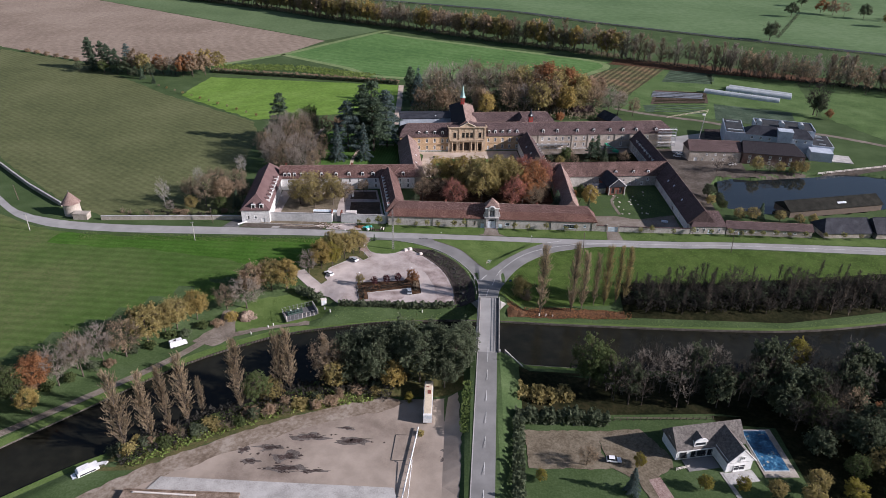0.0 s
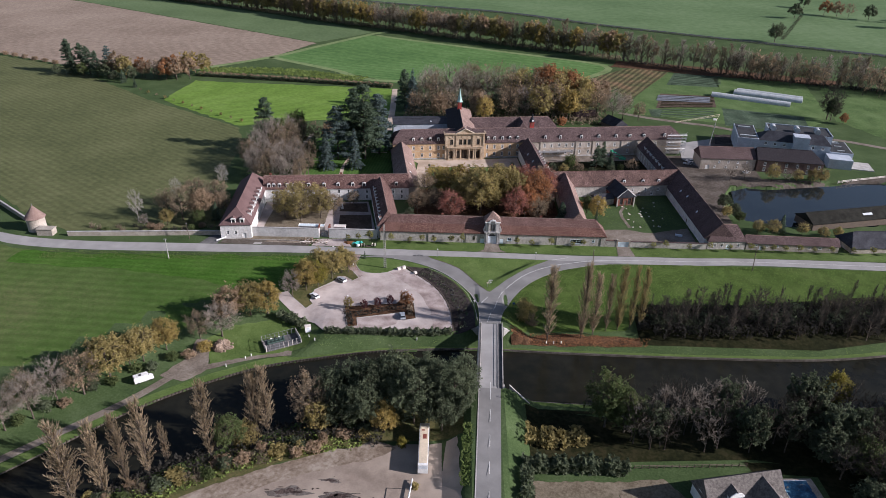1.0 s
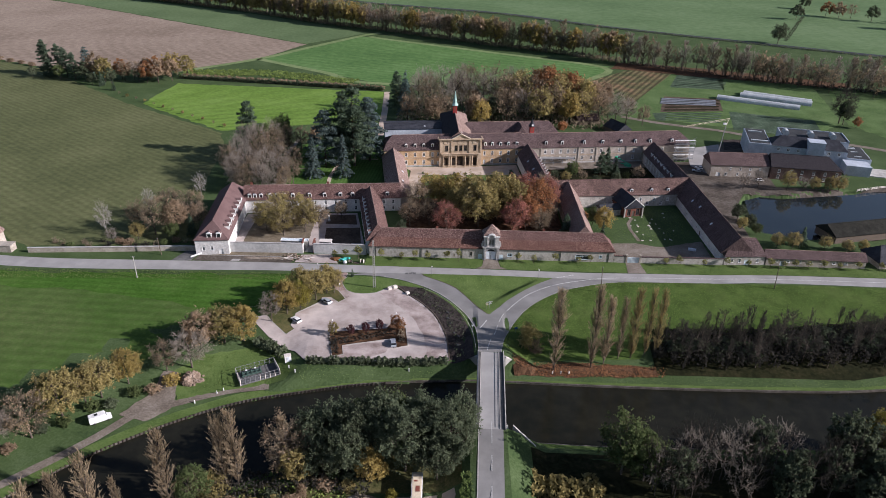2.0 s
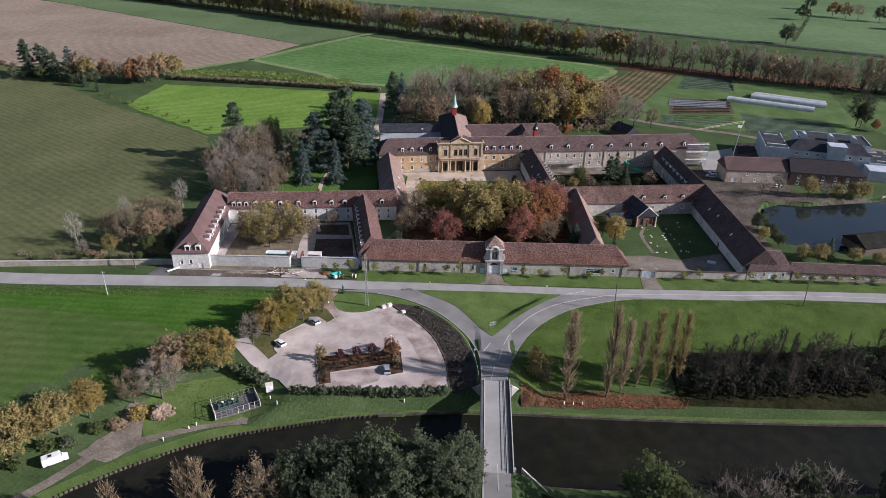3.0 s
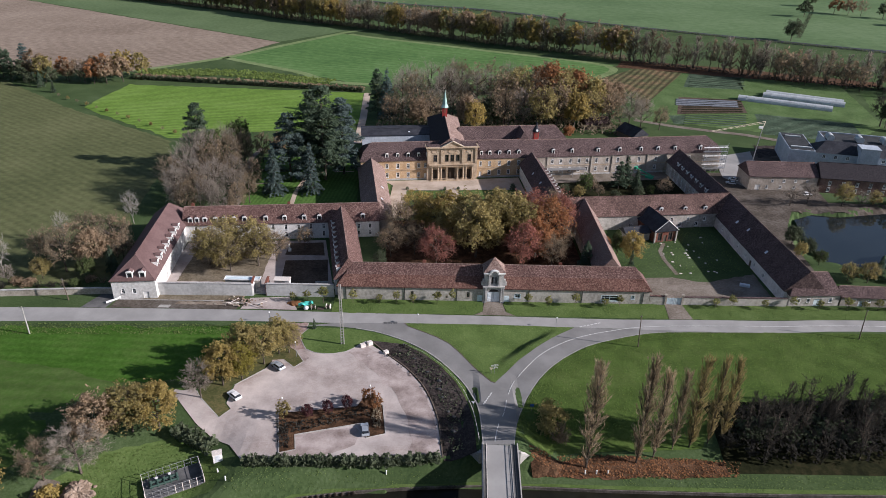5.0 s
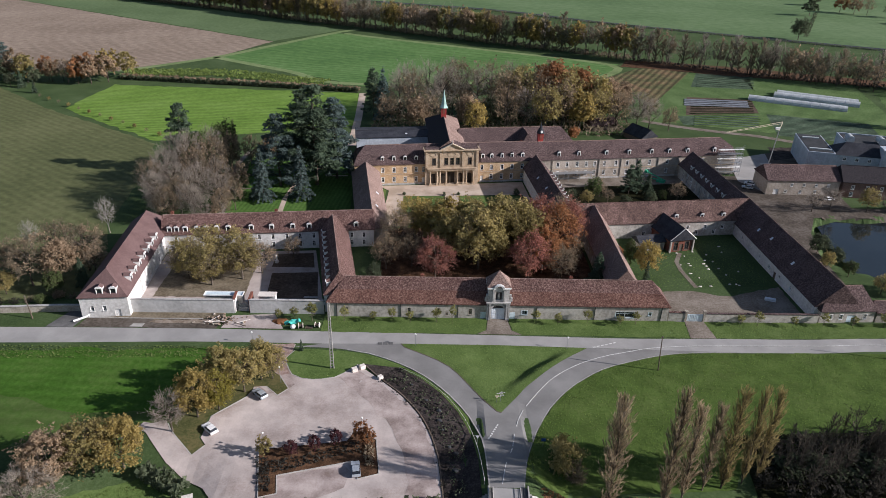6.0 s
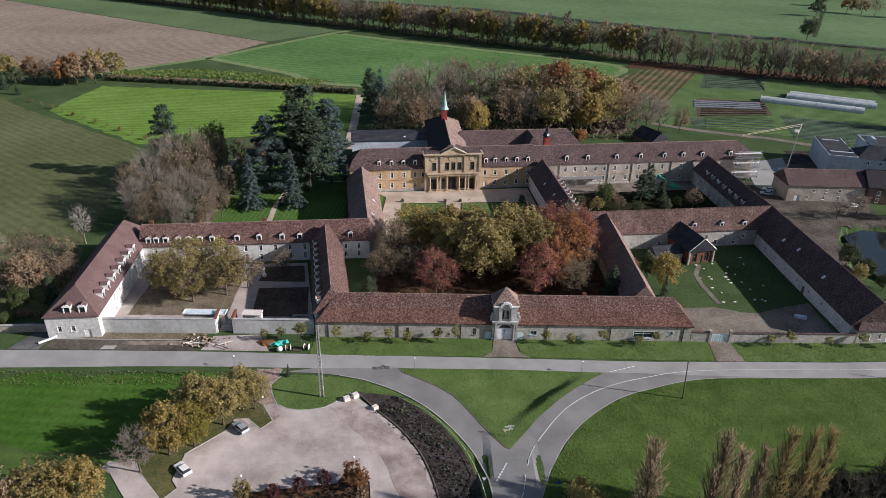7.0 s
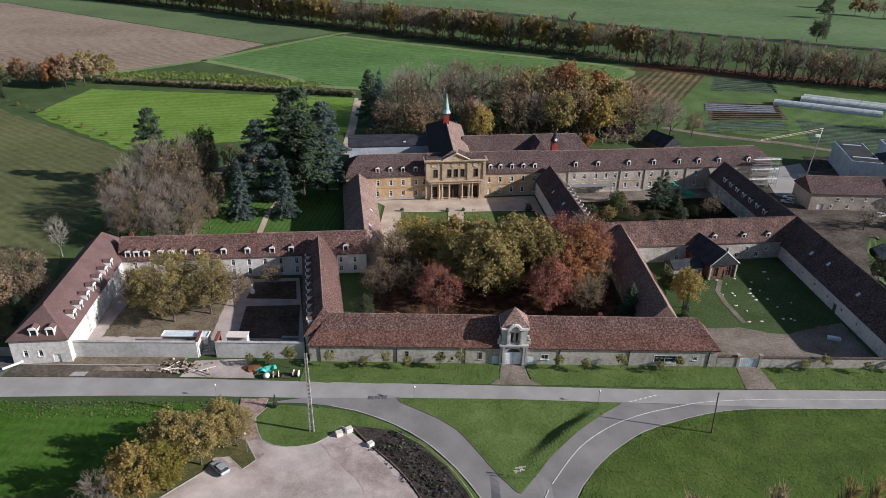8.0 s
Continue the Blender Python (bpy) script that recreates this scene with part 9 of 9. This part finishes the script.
# pond and farm trees
for x, y, k, h in ((150, 81, "sparse", 10), (157, 80, "bare", 8), (163, 81, "sparse", 7.5), (171, 81, "sparse", 8.5), (176, 82, "sparse", 9), (136, 82, "bare", 11), (128, 80, "bare", 10), (112, 44, "dark", 8), (116, 40, "dark", 7), (110, 34, "olive", 6), (114, 28, "green", 6), (118, 17, "sparse", 7), (124, 16, "sparse", 8), (129, 19, "spruce", 9), (137, 16, "sparse", 6.5), (145, 14, "sparse", 6), (152, 15, "olive", 5.5)):
    tree(k, x, y, h, 1.1, group="pond trees", detail=0.5)
# pollards along the front
xs = [-60.2, -55.9, -51.1, -42.3, -34.4, -29.2, -24.2, -17.0, -12.5] + [10.5, 16.4, 24.7, 33.6, 38.1] + [67.2, 72.4, 82, 90.8, 98.8, 107.7, 112.6, 117, 122, 128, 134, 141, 150, 158, 166]
for i, x in enumerate(xs):
    tree("pollard", x, (-2.6 if x < 60 else -2.0) + 0.4 * math.sin(i * 3.0), (3.5, 4.2, 3.8, 4.4)[i % 4] if i not in (2, 8) else 5.6, 0.95 if i != 8 else 0.6, group="verge pollards", label="small pollarded verge tree with thin leaves", detail=0.2)
# car park
for x, y, k, h in ((-71, -39, "ochre", 12.5), (-67, -36.5, "yellow", 10.5), (-63, -30, "olive", 12), (-68, -30, "olive", 12), (-60, -25.5, "olive", 11), (-75, -43.5, "bare", 11), (-57.5, -25, "sparse", 9.5)):
    tree(k, x + 1.2, y - 3.4, h * 1.06, 0.95, group="car park trees", detail=1.4)
tree("spruce", -51.5, -16.6, 3.6, 0.9, label="thin young dark conifer on the grass island", detail=0.3)
for x, y, k in ((-52.6, -53, "olive"), (-47, -53, "purple"), (-42.5, -51.5, "purple"), (-38.2, -49.6, "purple"), (-33.2, -48, "rust"), (-31.5, -50, "rust")):
    tree(k, x, y, 4.6 if k == "purple" else 5.4, 0.85, group="car park bed trees", detail=0.4)
hedge("bed_hedge", [(-52, -56), (-49, -56.5), (-37, -51.5), (-33, -50.5)], 2.6, 0.5, "twig_dark", 7, 0.35, "low dark bare plants in the bed")
hedge("bed_hedge", [(-53, -54), (-50.6, -63)], 2.0, 0.6, "twig_dark", 8, 0.35, "low dark bare plants in the bed")
hedge("bed_hedge", [(-31.5, -46), (-30.6, -56)], 1.8, 0.7, "twig_brown", 8, 0.35, "low brown plants in the bed")
hedge("car_park_hedge", [(-58.5, -67.6), (-45, -67.4), (-30, -67.2), (-16, -65.8)], 1.9, 1.6, "leaf_dark", 10, 0.5, "clipped dark green hedge along the car park")
hedge("car_park_hedge", [(-76, -58), (-69, -61), (-66.5, -62.5)], 3.0, 2.4, "leaf_dark", 8, 0.6, "ragged dark hedge beside the kiosk")
r3 = random.Random(8)
hedge("ditch_plants", [(-29, -25.5), (-21, -34), (-15.5, -43), (-13, -53), (-12, -64)], 6.0, 0.35, "twig_dark", 2.2, 0.35, "sparse low shrubs on the dark bank")
hedge("ditch_plants", [(-27, -25.5), (-19.4, -33.4), (-14, -43), (-11.6, -53), (-10.6, -64)], 5.0, 0.3, "leaf_dark", 2.4, 0.3, "dark ground cover on the bank")
for i in range(9):
    t = i / 8
    p = Vector((-22, -31)).lerp(Vector((-11, -60)), t) + Vector((r3.uniform(-1.5, 1.5) + 2.0 * math.sin(t * math.pi), r3.uniform(-1, 1)))
    b = thing("boulder", p.x, p.y, float(land(p.x, p.y)) + 0.2, "grey limestone boulder on the planted bank", "boulder", group="bank boulders")
    bm = bmesh.new()
    bmesh.ops.create_icosphere(bm, subdivisions=2, radius=r3.uniform(0.3, 0.6), matrix=Matrix.Diagonal((1.3, 1, 0.7, 1)))
    for v in bm.verts:
        v.co *= 1 + 0.3 * noise.noise(v.co * 2 + Vector((i, 0, 0)))
    part("rock", bm, "works_grey", b)
# trees of the north bank
for x, y, k, h, w in ((-86, -58, "olive", 13.5, 1.05), (-92, -62, "brown", 13, 1.05), (-80.5, -56.5, "ochre", 12.5, 1.05), (-92.5, -69.6, "bare", 13, 1.3), (-99, -72, "barebrown", 11, 1.0), (-108, -78, "ochre", 12, 0.95), (-113, -84, "olive", 13, 1.0), (-120, -92, "olive", 15, 1.0), (-116, -87, "olive", 12, 1.0), (-124, -100, "barebrown", 15, 1.0), (-129, -105, "bare", 16, 0.8), (-133, -111, "bare", 16, 0.8), (-138, -116, "bare", 15, 0.8), (-143, -118, "rust", 13, 1.0), (-148, -124, "green", 13, 1.0), (-152, -130, "bare", 14, 1.0), (-158, -136, "barebrown", 14, 1.0), (-163, -146, "bare", 13, 1.0), (-128, -98, "dark", 12, 0.8), (-136, -108, "barebrown", 14, 0.9), (-156, -126, "dark", 10, 1.0), (-146, -112, "dark", 9, 1.0), (-170, -150, "bare", 13, 1.0), (-140, -128, "ochre", 9, 1.0)):
    tree(k, x, y, h * 1.05, w, group="north bank trees", detail=1.3)
for i in range(14):
    shrub(-100 - 4.5 * i, -78 - 4.2 * i + rnd.uniform(-3, 3), 4, 3, rnd.choice(["leaf_dark", "leaf_green", "leaf_brown"]), "scrub under the bank trees")
shrub(-96, -76, 5, 3.4, "leaf_ochre")
# poplars and scrub of the south bank
for x, y, h, w in ((-106, -141, 23, 1.15), (-100.5, -137, 20, 1.0), (-96.5, -133.5, 20, 0.85), (-92.5, -129.5, 21, 1.05), (-90.5, -123.5, 13, 0.8), (-79, -122.5, 21, 1.05), (-69, -114, 21, 1.0), (-66, -113.6, 20, 1.0), (-56, -107, 14, 1.2)):
    tree("greypoplar", x, y, h * 1.2, w * 0.95, group="canal poplars")
for i in range(44):
    t = i / 43
    p = Vector((-108, -141.5)).lerp(Vector((-40, -111.5)), t)
    shrub(p.x + rnd.uniform(-2.5, 2.5), p.y + rnd.uniform(-3, 2), rnd.uniform(2.5, 5.5), rnd.uniform(2, 4), rnd.choice(["leaf_olive", "twig_brown", "leaf_green", "twig_brown", "leaf_dark", "leaf_brown"]), "tangled dark scrub on the bank", n=700)
for x, y, k, h, w in ((-75, -119, "green", 9, 1.1), (-72, -116, "olive", 8, 1.2), (-55, -109, "barebrown", 13, 1.1), (-49, -104, "dark", 13, 1.0), (-43, -103, "dark", 14, 1.0), (-37, -105, "dark", 15, 1.0), (-31, -103, "dark", 16, 1.0), (-26, -108, "dark", 16, 1.0), (-20, -104, "dark", 15, 1.0), (-15, -107, "dark", 14, 1.0), (-40, -110, "dark", 13, 1.0), (-34, -112, "ochre", 9, 1.0), (-29, -99, "green", 14, 1.0), (-24, -101, "dark", 14, 1.0), (-46, -110, "dark", 11, 1.0), (-13, -101, "dark", 13, 1.0), (-52, -112, "olive", 8, 1.1), (-36, -100, "green", 13, 1.0), (-18, -111, "dark", 12, 1.0)):
    tree(k, x, y, h * 1.3, w * 0.9, group="south bank wood", detail=1.7 if k == "dark" else 1.0)
shrub(-28.5, -117, 3.0, 3.6, "leaf_yellow")
shrub(-24.3, -131.5, 2.4, 1.6, "leaf_olive")
hedge("bank_scrub", [(-107, -144), (-88, -130), (-66, -117), (-50, -109), (-34, -113)], 8, 1.6, "twig_dark", 6, 0.45, "tangled brown brambles along the south bank")
hedge("bank_scrub", [(-104, -146), (-82, -131), (-60, -119), (-40, -115)], 6, 0.8, "weed_blade", 4, 0.4, "low olive weeds along the south bank")
hedge("road_bank_scrub", [(-10.6, -112), (-11.6, -133)], 2.6, 0.6, "grass_blade", 9, 0.4, "rough green bank beside the road")
# north-east bank
for x, y, h, w, k in ((16.5, -65, 25.5, 0.85, "greypoplar"), (28, -63.5, 26, 0.75, "greypoplar"), (32.2, -62, 22, 0.8, "greypoplar"), (41, -59.5, 22.5, 0.85, "poplar"), (45.5, -58.5, 21.8, 0.6, "poplar"), (49, -57.5, 20.5, 0.75, "poplar"), (37, -60, 20, 0.7, "greypoplar")):
    tree(k, x, y, h * 1.11, w * 1.0, group="canal poplars", detail=1.3)
shrub(9.5, -55, 8, 7.5, "leaf_olive", "large shaggy olive bush beside the road", n=2400)
shrub(11.5, -58, 6, 6, "twig_brown", "large shaggy bush beside the road", n=1800)
woodland("canal_thicket", [(rnd.choice(["sapling", "sapling", "baredark", "sapling", "sapling", "baredark"]), 54 + i * 0.8 + rnd.uniform(-2, 2), -57 + 0.055 * i + rnd.uniform(-8, 8), rnd.uniform(7, 13), rnd.uniform(0.7, 1.2)) for i in range(160)], "dark bare thicket along the canal bank", 0.27)
hedge("thicket_brambles", [(52, -57), (90, -55), (130, -51), (180, -42)], 14, 3.0, "twig_dark", 4.0, 0.5, "dark ivy and brambles in the thicket")
for i in range(24):
    p = Vector((50, -58)).lerp(Vector((180, -44)), i / 23)
    shrub(p.x, p.y + rnd.uniform(-5, 4), 7, 4.5, rnd.choice(["leaf_dark", "twig_dark", "leaf_dark"]), "dark bramble scrub under the thicket", n=700)
# south-east wood and gardens
woodland("south_east_wood", [(rnd.choice(["baredark", "bare", "dark", "dark", "baredark", "baredark"]), 34 + i * 1.75 + rnd.uniform(-2, 2), -103.5 - rnd.uniform(0, 13) + 0.12 * max(i * 1.75 - 56, 0), rnd.uniform(14, 20), 0.7) for i in range(72)], "dark mixed wood south of the canal", 0.35)
tree("green", 28, -107, 19, 0.85)
tree("green", 33, -109, 16, 0.9)
tree("yellow", 96, -97, 16, 0.6)
for x, y, k, h in ((84, -118, "dark", 12), (92, -122, "green", 12), (98, -128, "dark", 11), (104, -118, "barebrown", 12), (112, -122, "rust", 10), (88, -134, "dark", 10), (94, -142, "green", 8), (102, -140, "olive", 9), (110, -134, "dark", 10), (120, -128, "olive", 10), (82, -147, "olive", 7), (90, -150, "yellow", 7), (100, -150, "green", 6), (116, -144, "dark", 8), (126, -138, "green", 9), (62, -148, "yellow", 5), (52, -148, "yellow", 5), (70, -150, "olive", 6), (78, -152, "olive", 7)):
    tree(k, x, y, h, 1.1, group="garden trees", detail=0.5)
for x, y, k, h in ((92, -128, "baredark", 15), (100, -134, "dark", 14), (107, -141, "baredark", 15), (97, -120, "baredark", 16), (112, -150, "dark", 14), (106, -128, "dark", 15), (118, -136, "baredark", 16), (122, -148, "dark", 15), (90, -112, "dark", 15), (86, -124, "baredark", 13)):
    tree(k, x, y, h, 0.9, group="garden trees", detail=0.6)
tree("bluespruce", 32.5, -150, 9, 1.1)
tree("yellow", 36.5, -140.5, 4.5, 1.1)
tree("yellow", 9, -147, 4, 1.0)
tree("barebrown", 22, -141, 7, 1.2)
hedge("garden_hedge", [(3.5, -124), (20, -123.6), (31, -124)], 3.0, 3.4, "leaf_dark", 6, 0.7, "tall dark garden hedge")
hedge("garden_hedge", [(4.2, -126), (3.4, -140), (2.4, -156)], 2.6, 3.2, "leaf_dark", 6, 0.6, "tall dark garden hedge")
hedge("bank_ivy", [(5, -113), (14, -114), (22, -112)], 5, 2.6, "leaf_olive", 5, 0.7, "sprawling olive shrubs beside the road")
hedge("parterre_hedge", [(-98.6, 108), (-101.4, 132), (-91, 134.5), (-58, 140)], 1.3, 1.2, "leaf_dark", 5, 0.6, "clipped dark parterre hedge")
hedge("parterre_hedge", [(-99, 107.6), (-89, 108.4), (-79, 109.4)], 1.1, 1.0, "leaf_dark", 6, 0.5, "clipped dark parterre hedge")
hedge("parterre_hedge", [(-57, 139), (-54, 112)], 1.2, 1.4, "leaf_dark", 5, 0.6, "clipped dark parterre hedge")
hedge("parterre_hedge", [(-80, 139), (-77, 112)], 1.0, 1.2, "leaf_dark", 5, 0.6, "clipped dark parterre hedge")
hedge("parterre_hedge", [(-98.5, 66), (-101.5, 84), (-104, 96)], 1.6, 1.6, "leaf_brown", 4, 0.7, "brown hornbeam garden hedge")
for x, y in ((-30.2, 89.6), (-14.3, 90.2), (-8.6, 90.8)):
    shrub(x, y, 1.3, 1.6, "leaf_dark", "clipped round evergreen box ball", n=200)
shrub(14.6, 92, 2.6, 3.0, "leaf_dark", "clipped round evergreen box ball")


# ---- grass ----
def tufts(name, ring, per_m2, size, material, label, lift=0.12):
    """Many loose grass blades inside a ring on the ground."""
    r = np.random.RandomState(len(name) + int(abs(ring[0][0] * 7)))
    q = np.array([tuple(p) for p in ring], float)
    lo, hi = q.min(0), q.max(0)
    p = r.uniform(lo, hi, (int((hi[0] - lo[0]) * (hi[1] - lo[1]) * per_m2), 2))
    inside = np.zeros(len(p), bool)
    for (x0, y0), (x1, y1) in zip(q, np.roll(q, -1, 0)):
        inside ^= ((y0 > p[:, 1]) != (y1 > p[:, 1])) & (p[:, 0] < (x1 - x0) * (p[:, 1] - y0) / (y1 - y0 + 1e-12) + x0)
    p = p[inside]
    n = len(p)
    w, h = size * r.uniform(0.5, 1.3, n), size * r.uniform(0.5, 1.4, n)
    c = np.stack([p[:, 0], p[:, 1], land(p[:, 0], p[:, 1]) + lift + h * 0.2], 1)
    nr = unit(np.stack([0.28 * r.normal(size=n), 0.28 * r.normal(size=n), np.ones(n)], 1))
    up = unit(np.cross(nr, unit(r.normal(size=(n, 3)))))
    me = quads_mesh(name, c, nr, up, w, h, material)
    return tagged(new(name, me), label, "grass", kind="stuff")


tufts("grass_tufts", [tuple(p) for p in ISLAND_WEST[:-1]] + [tuple(p) for p in ISLAND_EAST] + [(-1, -13.0)], 4, 0.18, "grass_blade", "tufted grass of the traffic island")
tufts("grass_tufts", [(-48, -7.9), (-48, 0.6), (-3, 0), (-3.4, -6), (-6.5, -7.9)], 4, 0.18, "grass_blade", "tufted grass of the front verge")
tufts("grass_tufts", [(3, 0), (48, 0), (52, -0.5), (51, -8.2), (6, -8), (3.6, -6)], 4, 0.18, "grass_blade", "tufted grass of the front verge")
tufts("grass_tufts", [(58.4, -8.1), (58, 0), (150, 0), (150, -7.2), (107, -7), (83, -8.1)], 5, 0.2, "grass_blade", "tufted grass before the farm wall")
tufts("grass_tufts", [(-46.9, -28), (-41.5, -27), (-37, -22), (-34, -20.5), (-43, -17), (-53, -17), (-54, -20), (-51.5, -26.5)], 4, 0.18, "grass_blade", "tufted grass of the pole island")
tufts("field_grass", [tuple(p) for p in OUTER_EAST[2:]] + [(170, -16), (170, -40), (90, -46), (52, -50), (12, -58)], 4, 0.17, "meadow_blade", "rough tufted meadow grass")
tufts("verge_weeds", [tuple(p) for p in OUTER_EAST[1:]] + [(110, -14.6), (110, -16.6), (70, -17.6)] + [(p.x + 2.2, p.y - 2.4) for p in OUTER_EAST[::-1][1:-1]], 3, 0.2, "grass_blade", "coarse weeds along the road's edge")
tufts("bank_grass", [(-58, -68.8), (-30, -68.4), (-12, -67.5), (-9, -70.5), (-20, -71.5), (-45, -72.6), (-62, -74.5)], 3, 0.16, "grass_blade", "tufted grass of the canal bank")
tufts("bank_grass", [(24, -66.5), (60, -66.5), (108, -66), (150, -58), (150, -62), (108, -70), (60, -70.5), (24, -70)], 3, 0.16, "grass_blade", "tufted grass of the canal bank")
tufts("litter_leaves", [(4, -62.4), (4, -67.5), (22, -68), (50, -67), (52, -63), (22, -61.6)], 7, 0.3, "leaf_rust", "fallen leaves on the canal bank")
tufts("field_edge_grass", [(-180, -17.2), (-120, -16), (-66, -15), (-64, -20), (-120, -21.5), (-180, -24)], 4, 0.32, "grass_blade", "longer grass at the field's edge")
tufts("court_grass", [(44, 18), (44, 48), (86, 54), (86, 22), (62, 19)], 4, 0.13, "meadow_blade", "tufted courtyard grass")
tufts("bank_lawn_grass", [(-97, -72), (-90, -65), (-82, -62), (-74, -59), (-67, -64), (-62, -69.5), (-65, -73), (-80, -77), (-90, -80)], 4, 0.22, "grass_blade", "tufted grass round the compound")
